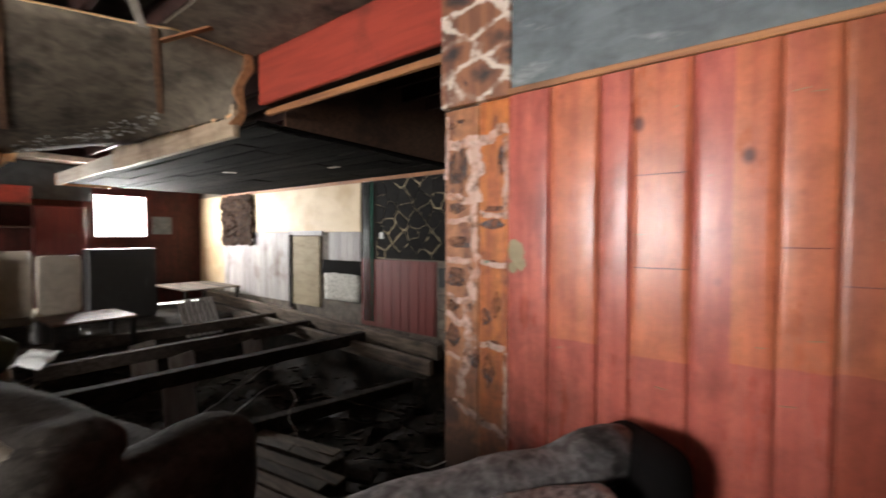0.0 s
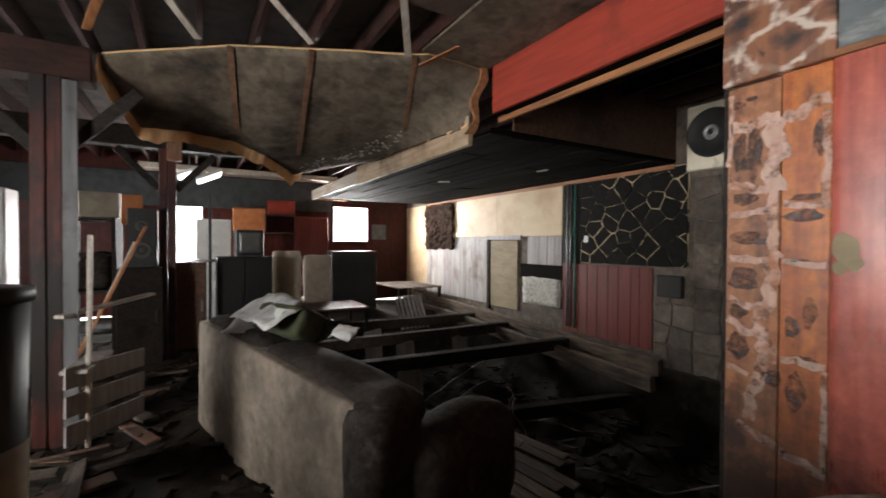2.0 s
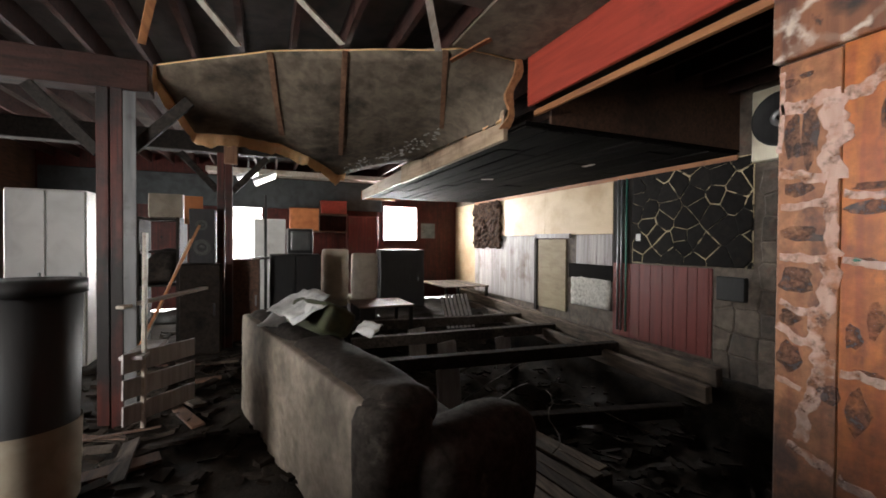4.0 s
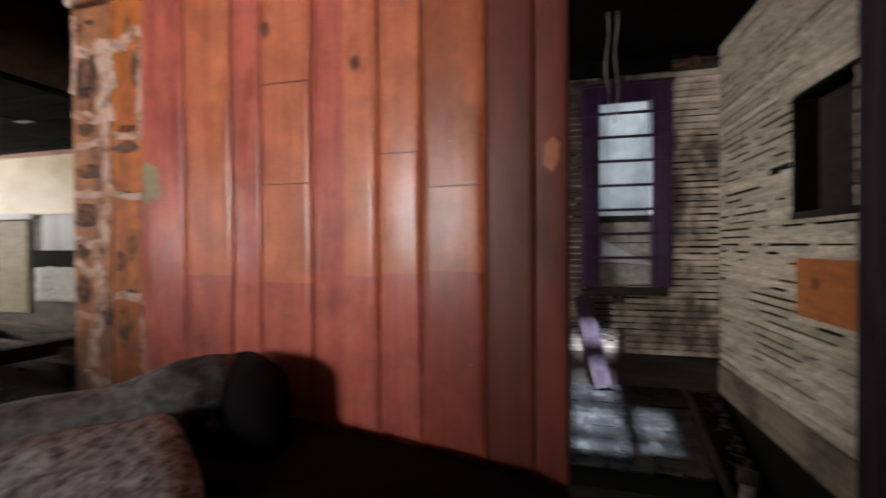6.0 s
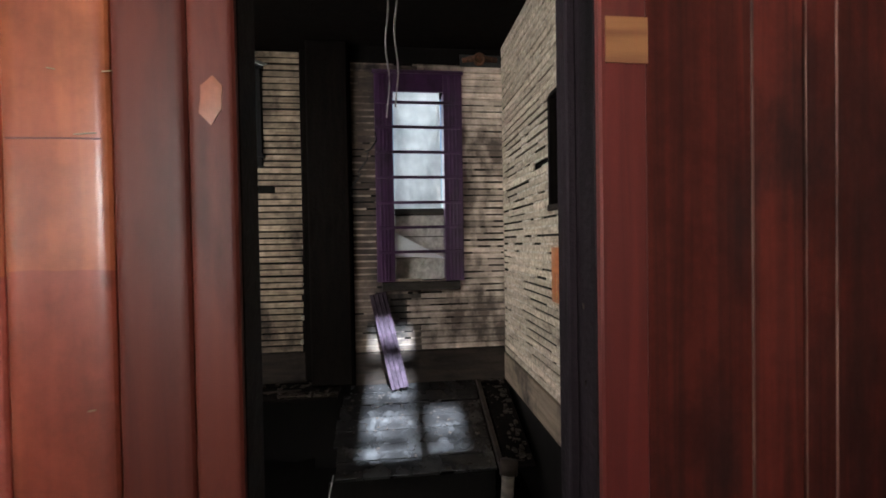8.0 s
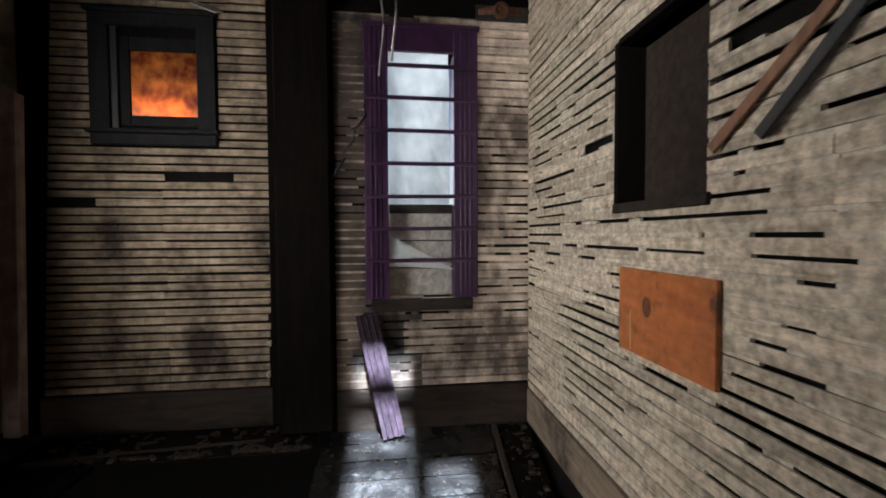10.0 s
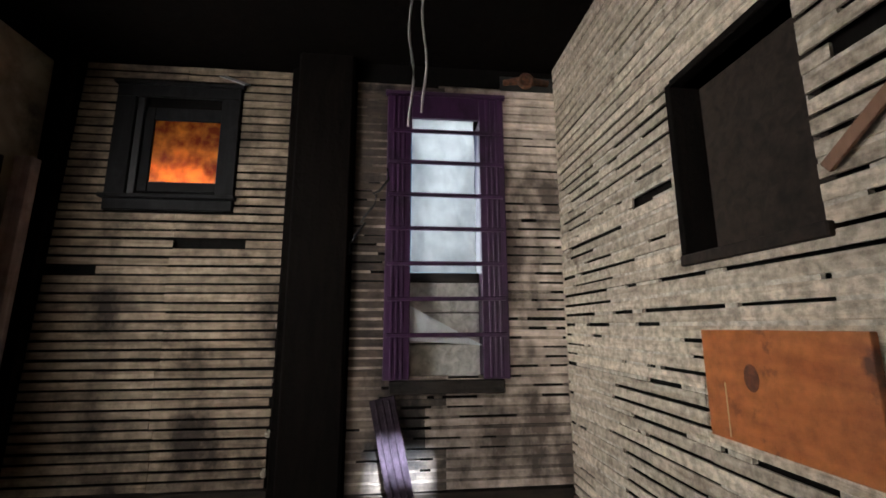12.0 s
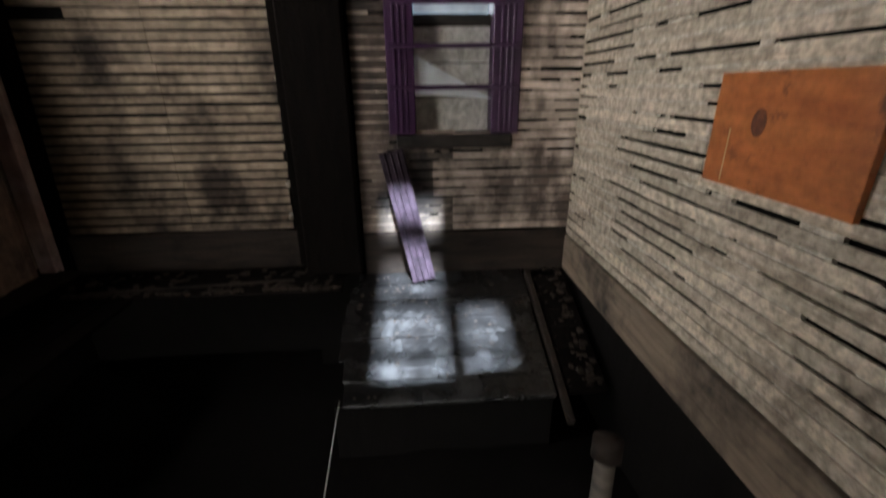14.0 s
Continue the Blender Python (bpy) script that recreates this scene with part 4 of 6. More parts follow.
for k, (x, z, w, h) in enumerate(((-1.415, 1.96, 0.028, 0.085), (-1.355, 1.95, 0.028, 0.10), (-1.385, 1.905, 0.03, 0.03), (-1.43, 2.2, 0.03, 0.016), (-1.37, 2.22, 0.022, 0.012), (-1.40, 1.73, 0.045, 0.03), (-1.39, 1.54, 0.065, 0.026), (-1.32, 1.52, 0.04, 0.014), (-1.395, 1.34, 0.055, 0.05), (-1.42, 1.17, 0.035, 0.028), (-1.415, 1.00, 0.04, 0.05), (-1.165, 1.635, 0.065, 0.02), (-1.155, 1.425, 0.028, 0.012), (-1.20, 1.12, 0.025, 0.04), (-1.13, 1.2, 0.02, 0.06), (-1.15, 0.99, 0.035, 0.014), (-1.27, 0.87, 0.035, 0.035), (-1.105, 1.98, 0.018, 0.065), (-1.15, 1.72, 0.05, 0.012), (-1.18, 0.83, 0.03, 0.07))):
    local(part("painted_blot", blot(x, z, w * 1.25, h * 1.25, CY + (0.002 if x > -1.245 else 0.0) - 0.0003, k * 1.7), M_blot, column, "dark brown brushed blot"))
for x, z in ((-1.275, 1.428), (-1.19, 1.43)):
    local(part("painted_blot", blot(x, z, 0.022, 0.011, CY, x * 9), M_greengreen, column, "teal paint dab"))
local(part("upper_block", box(-1.495, -1.045, PY - 0.012, PY + 0.0335, 2.302, CEIL, 0.006), M_painted_top, column, "brown block painted with chalky slanting joints"))
stain = thing("paint_blotch", "flaked pale green paint blotch on the boards", "paint", (-1.0, PY, 1.48))
for fx, fz, fw, fh in ((-1.01, 1.49, 0.05, 0.07), (-0.985, 1.43, 0.035, 0.04), (-1.03, 1.405, 0.03, 0.03)):
    outline = [(fx + fw * math.cos(t) * (1 + 0.5 * noise.noise(Vector((t * 2, fx * 9, 0)))), fz + fh * math.sin(t) * (1 + 0.5 * noise.noise(Vector((t * 2, fz * 9, 5))))) for t in np.linspace(0, 6.0, 11)]
    local(part("flake", slab(outline, PY - 0.001, 0.002, 0.002), M_ply, stain))
rng = random.Random(4)

# ---- header beam, soffit box and bay ceiling ----
beam = thing("header_beam", "red painted header beam over the side bay", "beam", kind="structure")
part("face_board", box(-3.46, -1.49, PY - 0.01, PY + 0.03, 2.69, 3.13, 0.006), M_redpaint, beam)
part("timber", box(-3.5, -1.49, PY + 0.032, PY + 0.2, 2.72, CEIL, 0.006), M_char, beam)
part("lower_strip", box(-3.45, -1.49, PY + 0.05, PY + 0.085, 2.61, 2.66, 0.004), M_trim, beam, "orange wooden strip under the beam")
soffit = thing("soffit_box", "scorched dropped ceiling box over the bay", "ceiling", kind="structure")
part("underside", box(-9.95, -3.42, 1.66, FY - 0.002, 2.525, 2.55), M_soot, soffit, "black scorched boards above the planks")
ry = random.Random(41)
y = 1.665
while y < FY - 0.05:
    w = min(ry.uniform(0.16, 0.36), FY - 0.004 - y)
    x = -9.94
    while x < -3.43:
        x1 = min(x + ry.uniform(1.2, 3.4), -3.43)
        dz = ry.uniform(-0.012, 0.006)
        part("plank", bar((x + 0.006, y + w / 2, 2.51 + dz), (x1 - 0.006, y + w / 2, 2.51 + ry.uniform(-0.014, 0.006)), w - ry.uniform(0.008, 0.022), 0.018, 0.003, ry.uniform(-0.03, 0.03)), M_soffit, soffit)
        x = x1
    y += w
part("end_board", box(-3.45, -3.42, 1.93, FY - 0.002, 2.552, CEIL + 0.2), M_charbrown, soffit, "smoked brown end board")
part("fascia", box(-6.9, -3.7, 1.6, 1.655, 2.44, 2.72, 0.006), M_fascia, soffit, "smoke-yellowed fascia board")
part("fascia", box(-9.95, -6.905, 1.61, 1.655, 2.46, 2.66, 0.004), M_whitewood, soffit, "dirty white fascia board")
part("fascia_end", box(-9.98, -9.95, 1.6, 2.4, 2.46, 2.66, 0.004), M_trim, soffit)
for k, (x, y) in enumerate(((-4.6, 3.4), (-6.2, 2.8))):
    part("scrap", box(-0.09, 0.09, -0.03, 0.03, 2.484, 2.492, 0, 1, Matrix.Translation((x, y, 0)) @ Matrix.Rotation(k, 4, "Z")), M_whitewood, soffit)
part("ledge_strip", box(-9.9, -3.42, FY - 0.04, FY - 0.003, 2.44, 2.498, 0.004), M_trim, soffit)

joists = thing("ceiling_joists", "charred ceiling joists under a black ceiling", "joist", kind="structure")
for i in range(27):
    y = -4.3 + i * 0.41
    if y < 4.4 and not 1.5 < y < 2.0:
        part("joist", box(-11.0, 3.2 if y < 1.5 else -1.6, y - 0.022, y + 0.022, CEIL, CEIL + 0.2), M_beamred, joists)
cover = thing("ceiling_cover", "smoke-stained ceiling boards", "ceiling", kind="structure")
part("sheet", box(-2.95, 3.2, -4.5, 1.5, CEIL - 0.022, CEIL - 0.002), M_ceiling, cover)
part("sheet", box(-1.5, -1.06, 1.5, 1.69, CEIL - 0.022, CEIL - 0.002), M_ceiling, cover)
part("sheet", box(-3.5, -1.5, 1.0, 1.69, CEIL - 0.046, CEIL - 0.024, 0, 1), M_sheet, cover)

# main cross beam and posts with braces
crossbeam = thing("cross_beam", "smoked brown cross beam on posts", "beam", kind="structure")
part("beam", box(-4.72, -4.5, -4.5, -1.32, 2.72, 2.98, 0.01), M_beamred, crossbeam)
part("beam", box(-7.15, -6.95, -4.5, 1.2, 2.72, 2.98, 0.01), M_char, crossbeam)


def post(x, y, top, w, braces):
    e = thing("post", "red-brown timber post with diagonal braces", "post", (x, y, 0), group="posts under the cross beams", kind="structure")
    local(part("upright", box(x - w / 2, x + w / 2, y - w / 2, y - 0.004, -0.06, top, 0.006), M_postwood, e))
    local(part("upright", box(x - w / 2, x + w / 2, y + 0.004, y + w / 2, -0.06, top, 0.006), M_postwood, e))
    for s in braces:
        local(part("brace", bar((x, y + s * w / 2, top - 0.52), (x, y + s * 0.55, top - 0.02), 0.05, 0.09, 0.004), M_char, e))
    return e


post(-4.56, -1.58, 2.72, 0.18, (-1, 1))
post(-7.05, -0.95, 2.72, 0.19, (-1, 1))
strip = thing("metal_strip", "dull galvanised metal strip on the post", "strip", (-4.5, -1.46, 0))
local(part("strip", box(-4.47, -4.462, -1.487, -1.40, 0.0, 2.7, 0.002), M_galv, strip))

# ---- far side wall cladding ----
clad = thing("wall_cladding", "stained beige board over grey wood panelling", "wall", kind="structure")
part("beige_board", box(-8.55, -7.0, FY - 0.02, FY - 0.002, 1.64, 2.47, 0.003), M_beige, clad, "stained beige wall board")
part("beige_board", box(-6.995, -5.28, FY - 0.02, FY - 0.002, 1.64, 2.47, 0.003), M_beige, clad, "stained beige wall board")
part("beige_board", box(-11.1, -9.9, FY - 0.02, FY - 0.002, 0.35, 2.47, 0.003), M_beige, clad, "stained beige wall board")
x = -9.9
while x < -5.3:
    w = rng.uniform(0.12, 0.2)
    x1 = min(x + w, -5.28)
    if not (x1 > -7.28 and x < -6.28):
        lo = 1.15 if x > -6.3 else 0.3
        part("panel_board", box(x + 0.002, x1 - 0.002, FY - 0.018, FY - 0.002, lo, 1.635, 0.003), M_greywood, clad)
    x = x1
part("panel_board", box(-9.9, -8.55, FY - 0.018, FY - 0.002, 1.64, 2.47, 0.003), M_beige, clad)
door1 = thing("door_1", "boarded doorway with a bare plywood sheet", "door", kind="structure")
part("ply_sheet", box(-7.2, -6.36, FY - 0.03, FY - 0.004, 0.28, 1.56, 0.003), M_ply, door1, "bare plywood sheet")
part("frame_post", box(-7.29, -7.205, FY - 0.05, FY - 0.002, 0.2, 1.66, 0.004), M_char, door1)
part("frame_head", box(-7.29, -6.25, FY - 0.05, FY - 0.002, 1.58, 1.66, 0.004), M_greywood, door1)
hole = thing("wall_break", "broken opening showing dark void and white plaster", "wall", kind="structure")
# flat near-black panel stands for the shade inside the broken opening
part("void", box(-6.3, -5.28, FY - 0.012, FY - 0.003, 0.9, 1.15), M_blackvoid, hole)
part("plaster", pillow(-6.2, -5.3, FY - 0.05, FY - 0.004, 0.45, 0.92, 0.022, 6, 0.03, 9), M_insul, hole, "crumbled white plaster", True)
rag = thing("bark_panel", "dark ragged bark-like wall panel", "panel", (-9.3, FY, 2))
local(part("panel", pillow(-9.9, -8.58, FY - 0.09, FY - 0.022, 1.36, 2.44, 0.03, 16, 0.09, 13), M_bark, rag))

# black stone panel with pale mortar
stone_panel = thing("black_stone_panel", "black painted rubble stone panel with pale mortar", "wall", kind="structure")
part("mortar_bed", box(-4.9, -3.25, FY - 0.016, FY - 0.002, 1.22, 2.48), M_palemortar, stone_panel, "pale mortar")
rng2 = random.Random(9)
seeds = [(-4.85 + 0.33 * i + 0.16 * (j % 2) + rng2.uniform(-0.11, 0.11), 1.28 + 0.17 * j + rng2.uniform(-0.05, 0.05)) for i in range(6) for j in range(8)]
for poly in cells(-4.9, -3.25, 1.22, 2.48, seeds):
    part("stone", slab(poly, FY - 0.016, rng2.uniform(0.006, 0.012), rng2.choice([0.002, 0.005, 0.012])), M_blackstone, stone_panel)
pipes = thing("conduit_pipes", "thin vertical conduits with teal paint flecks", "pipe", (-5.08, FY, 1))
for dx in (-5.16, -5.09, -5.0):
    local(part("conduit", tube([(dx, FY - 0.03, 0.2), (dx, FY - 0.03, 2.45)], 0.014), M_metal if dx != -5.0 else M_greengreen, pipes, "", True))
part("back_strip", box(-5.27, -4.91, FY - 0.014, FY - 0.002, 1.2, 2.48), M_char, stone_panel)
switch = thing("switch_plate", "small white switch plate on black stone", "switch", (-4.75, FY - 0.05, 1.58))
local(part("plate", box(-4.8, -4.72, FY - 0.062, FY - 0.052, 1.53, 1.63, 0.004), M_white, switch))
wains = thing("wall_red_wainscot", "faded red board wainscot, peeling at the end", "wall", kind="structure")
x = -5.26
while x < -3.72:
    x1 = min(x + rng2.uniform(0.13, 0.2), -3.7)
    part("board", box(x + 0.002, x1 - 0.002, FY - 0.02, FY - 0.002, 0.12, 1.2, 0.003), M_redwain, wains)
    x = x1
grey_tiles = thing("wall_grey_tiles", "grimy grey stone tiles on the bay wall", "wall", kind="structure")
seeds = [(-3.6 + 0.3 * i + rng2.uniform(-0.04, 0.04), 0.1 + 0.26 * j + rng2.uniform(-0.04, 0.04)) for i in range(7) for j in range(10)]
for poly in cells(-3.68, -1.68, -0.1, 2.3, seeds):
    if not (min(p[0] for p in poly) < -3.24 and max(p[1] for p in poly) > 1.21):
        part("tile", slab(poly, FY - 0.002, 0.018, 0.006), M_greystone, grey_tiles)
vent = thing("vent_box", "small black box on the tiled wall", "box", (-3.4, FY, 1.0))
local(part("case", box(-3.6, -3.28, FY - 0.1, FY - 0.024, 0.85, 1.12, 0.01), M_black, vent))

speaker = thing("speaker_cabinet", "cream wall speaker with a round black cone", "speaker", (-2.95, FY - 0.1, 2.4))
local(part("cabinet", box(-3.2, -2.62, FY - 0.16, FY - 0.024, 2.36, 3.1, 0.012), M_cream, speaker))


def disc_ring(cx, y, cz, rings, seg=40):
    """A turned shape facing -y: rings of (radius, depth towards -y)."""
    bm = bmesh.new()
    loops = [[bm.verts.new((cx + r * math.cos(2 * math.pi * k / seg), y - d, cz + r * math.sin(2 * math.pi * k / seg))) for k in range(seg)] for r, d in rings]
    for a, b in zip(loops, loops[1:]):
        for k in range(seg):
            bm.faces.new((a[k], a[(k + 1) % seg], b[(k + 1) % seg], b[k]))
    bm.faces.new(loops[-1])
    return bm


local(part("cone", disc_ring(-2.92, FY - 0.162, 2.76, [(0.275, 0.0), (0.27, 0.02), (0.25, 0.022), (0.23, 0.008), (0.1, 0.01), (0.08, 0.012)]), M_black, speaker, "black cone", True))
local(part("dust_cap", disc_ring(-2.92, FY - 0.18, 2.76, [(0.085, 0.0), (0.082, 0.012), (0.06, 0.014), (0.055, 0.004), (0.025, 0.012), (0.0251, 0.012)]), M_metal, speaker, "pale ringed dust cap", True))

# ---- sagging ceiling sheet ----


def along(poly, u):
    for (u0, p0), (u1, p1) in zip(poly, poly[1:]):
        if u <= u1:
            return Vector(p0).lerp(Vector(p1), (u - u0) / (u1 - u0))
    return Vector(poly[-1][1])


TOP_EDGE = [(0, (-3.52, 1.66, 3.08)), (0.2, (-3.49, 1.07, 3.1)), (0.7, (-4.2, -0.39, 3.08)), (1, (-4.47, -1.26, 2.92))]
LOW_EDGE = [(0, (-3.72, 1.6, 2.62)), (0.25, (-5.7, 1.5, 2.62)), (0.44, (-6.3, 0.5, 2.4)), (0.53, (-5.7, 0.08, 2.52)), (0.65, (-5.6, -0.28, 2.63)), (0.78, (-5.5, -0.71, 2.65)), (0.9, (-5.4, -1.09, 2.6)), (0.96, (-4.8, -1.21, 2.78)), (1, (-4.6, -1.26, 2.86))]


def sheet_at(u, v):
    p = along(TOP_EDGE, u).lerp(along(LOW_EDGE, u), v)
    p.z += -0.05 * math.sin(math.pi * v) + 0.03 * noise.noise(p * 1.3)
    return p


bm = bmesh.new()
NU, NV = 60, 16
lower, upper = {}, {}
for i in range(NU + 1):
    for j in range(NV + 1):
        u, v = i / NU, j / NV
        p = sheet_at(u, v)
        if j == NV:
            p += Vector((0.06, 0.03, 0.015)) * noise.noise(p * 7)
        lower[i, j] = bm.verts.new(p)
        upper[i, j] = bm.verts.new(p + Vector((-0.028, 0, 0.028)))
for i in range(NU):
    for j in range(NV):
        bm.faces.new((lower[i, j], lower[i + 1, j], lower[i + 1, j + 1], lower[i, j + 1]))
        bm.faces.new((upper[i, j], upper[i, j + 1], upper[i + 1, j + 1], upper[i + 1, j]))
rim = [(i, 0) for i in range(NU)] + [(NU, j) for j in range(NV)] + [(i, NV) for i in range(NU, 0, -1)] + [(0, j) for j in range(NV, 0, -1)]
for k, a in enumerate(rim):
    b = rim[(k + 1) % len(rim)]
    bm.faces.new((lower[a], upper[a], upper[b], lower[b])).material_index = 1
fallen = thing("ceiling_sheet", "sagging sooty ceiling sheet with a torn tan edge", "ceiling sheet")
part("sheet", bm, [M_sheet, M_torn], fallen, "", True)
bm = bmesh.new()


def torn_drop(p):
    return 0.105 + 0.04 * noise.noise(p * 4) + 0.035 * noise.noise(p * 15)


edge = [sheet_at(0.42 + 0.58 * i / 90, 1) for i in range(91)] + [sheet_at(1, 1 - i / 12) for i in range(1, 13)]
rows = []
for p in edge:
    q = p + Vector((0.03 * noise.noise(p * 9), 0, 0))
    rows.append([bm.verts.new(q + Vector((0.035, -0.01, 0.0))), bm.verts.new(q + Vector((0.0, -0.03, -torn_drop(p)))), bm.verts.new(q + Vector((-0.03, -0.02, -torn_drop(p) * 0.8))), bm.verts.new(q + Vector((-0.03, 0, 0.02)))])
for r0, r1 in zip(rows, rows[1:]):
    for k in range(4):
        bm.faces.new((r0[k], r0[(k + 1) % 4], r1[(k + 1) % 4], r1[k]))
part("torn_edge", bm, M_torn, fallen, "torn tan fibre edge")
bm = bmesh.new()
rows = []
for k in range(15):
    p = Vector((-3.5 - 0.2 * k / 14, 1.64 + 0.03 * math.sin(k * 0.7), 3.1 - 0.56 * k / 14))
    w = 0.05 + 0.03 * noise.noise(p * 8)
    rows.append([bm.verts.new(p + Vector((0.012, -w, 0))), bm.verts.new(p + Vector((0.02, w * 0.4, 0))), bm.verts.new(p + Vector((-0.02, w * 0.4, 0))), bm.verts.new(p + Vector((-0.02, -w, 0)))])
for r0, r1 in zip(rows, rows[1:]):
    for k in range(4):
        bm.faces.new((r0[k], r0[(k + 1) % 4], r1[(k + 1) % 4], r1[k]))
part("torn_end", bm, M_tornorange, fallen, "scorched orange fibre edge")
for u0, v1 in ((0.24, 0.62), (0.50, 0.72), (0.70, 0.8)):
    bm = bmesh.new()
    rows = []
    for v in np.linspace(0.0, v1, 9):
        p = sheet_at(u0 - 0.07 * v, v)
        rows.append([bm.verts.new(p + Vector(o)) for o in ((0.01, -0.025, -0.002), (0.01, 0.025, -0.002), (0.004, 0.025, -0.016), (0.004, -0.025, -0.016))])
    for r0, r1 in zip(rows, rows[1:]):
        for k in range(4):
            bm.faces.new((r0[k], r0[(k + 1) % 4], r1[(k + 1) % 4], r1[k]))
    part("batten", bm, M_batten, fallen)
flake_r = random.Random(17)
verts, faces = [], []
for k in range(110):
    u = flake_r.uniform(0.2, 0.44)
    v = min(0.97, max(0.5, 0.98 - 0.9 * abs(u - 0.42) + flake_r.gauss(-0.06, 0.05)))
    p = sheet_at(u, v) + Vector((0.006, -0.003, -0.008))
    s = flake_r.uniform(0.008, 0.03)
    base = len(verts)
    for a in range(5):
        w = s * flake_r.uniform(0.3, 1.1)
        verts.append(tuple(p + Vector((w * 0.9 * math.cos(a * 1.257), w * 1.3 * math.sin(a * 1.257), w * 0.35 * math.cos(a * 1.257)))))
    top = len(verts)
    verts.append(tuple(p + Vector((0.004, 0, -0.006))))
    for a in range(5):
        faces.append((base + a, base + (a + 1) % 5, top))
me = bpy.data.meshes.new("plaster_flakes")
me.from_pydata(verts, [], faces)
me.materials.append(M_insul)
tagged(new("plaster_flakes", me), "white plaster crumbs stuck under the sagging sheet", "plaster", "", "stuff")
# broken pieces hanging between the joists and the sheet
hang = [((-2.9, 0.55, 3.13), (-3.45, 0.85, 3.02), M_whitewood), ((-3.3, -0.25, 3.14), (-3.6, 0.12, 3.0), M_whitewood), ((-3.25, 1.25, 3.12), (-3.5, 0.98, 2.98), M_trim), ((-3.4, -0.9, 3.13), (-4.0, -0.62, 3.02), M_whitewood), ((-3.6, -1.1, 3.12), (-4.2, -1.3, 3.0), M_trim)]
for a, b, mt in hang:
    e = thing("hanging_lath", "broken pale lath hanging from the ceiling", "lath", a, group="broken ceiling laths")
    local(part("lath", bar(a, b, 0.055, 0.014, 0.002), mt, e))

# ---- tilted sofa ----


def sofa_one():
    e = thing("sofa", "grimy taupe sofa with its back to the room", "sofa", (-4.45, -0.63, 0.0))
    e.rotation_euler = (0, radians(2.5), radians(15))
    e.scale = (1.16, 1, 1)
    part("back", pillow(0.0, 2.02, 0.0, 0.2, -0.2, 0.85, 0.03, 14, 0.008, 4), M_sofa, e, "", True)
    for k, (a, b) in enumerate(((-0.02, 1.0), (0.98, 2.1))):
        part("back_cushion", pillow(a, b, 0.035, 0.39, 0.68, 0.90, 0.105, 14, 0.03, 5, None, 2.0 + 3 * k), M_sofashade, e, "", True)
        part("seat_cushion", pillow(a + 0.03, b - 0.03, 0.25, 0.86, 0.32, 0.52, 0.07, 7, 0.02, 5, None, k), M_sofashade, e, "", True)
    part("side_roll", pillow(1.9, 2.13, -0.03, 0.34, -0.2, 0.86, 0.1, 9, 0.02, 5), M_sofashade, e, "", True)
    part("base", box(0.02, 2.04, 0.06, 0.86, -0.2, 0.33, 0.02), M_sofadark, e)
    part("arm", pillow(1.86, 2.22, 0.2, 1.02, 0.05, 0.70, 0.16, 10, 0.02, 4), M_sofashade, e, "", True)
    part("arm", pillow(-0.1, 0.14, 0.25, 0.95, 0.05, 0.62, 0.11, 8, 0.02, 4), M_sofa, e, "", True)
    return e


sofa_one()
bag = thing("magazine_bag", "olive bag lying on the sofa back", "bag", (-3.55, -0.1, 0.85))
local(part("bag", pillow(-0.27, 0.27, -0.13, 0.13, -0.02, 0.2, 0.05, 6, 0.02, 6, Matrix.Translation((-3.52, -0.08, 0.84)) @ Matrix.Rotation(radians(24), 4, "Z") @ Matrix.Rotation(radians(-24), 4, "X")), M_green, bag, "", True))
for k, (x, y, z, a, w, h) in enumerate(((-3.66, -0.2, 1.03, 0.35, 0.46, 0.34), (-3.78, -0.34, 0.9, 0.9, 0.22, 0.2), (-3.45, -0.16, 1.0, 0.1, 0.36, 0.26), (-3.05, 0.2, 0.92, 0.7, 0.17, 0.13))):
    bm = bmesh.new()
    bmesh.ops.create_grid(bm, x_segments=8, y_segments=6, size=0.5)
    for v in bm.verts:
        v.co = Vector((v.co.x * w, v.co.y * h, 0.035 * noise.noise(v.co * 3 + Vector((k * 3, 0, 0)))))
    bmesh.ops.solidify(bm, geom=bm.faces[:], thickness=0.004)
    bmesh.ops.transform(bm, matrix=Matrix.Translation((x, y, z)) @ Matrix.Rotation(a, 4, "Z") @ Matrix.Rotation(radians(26), 4, "X"), verts=bm.verts)
    pp = thing("paper", "crumpled printed paper on the sofa", "paper", (x, y, z), group="papers on the sofa")
    local(part("sheet", bm, M_paper, pp, "", True))

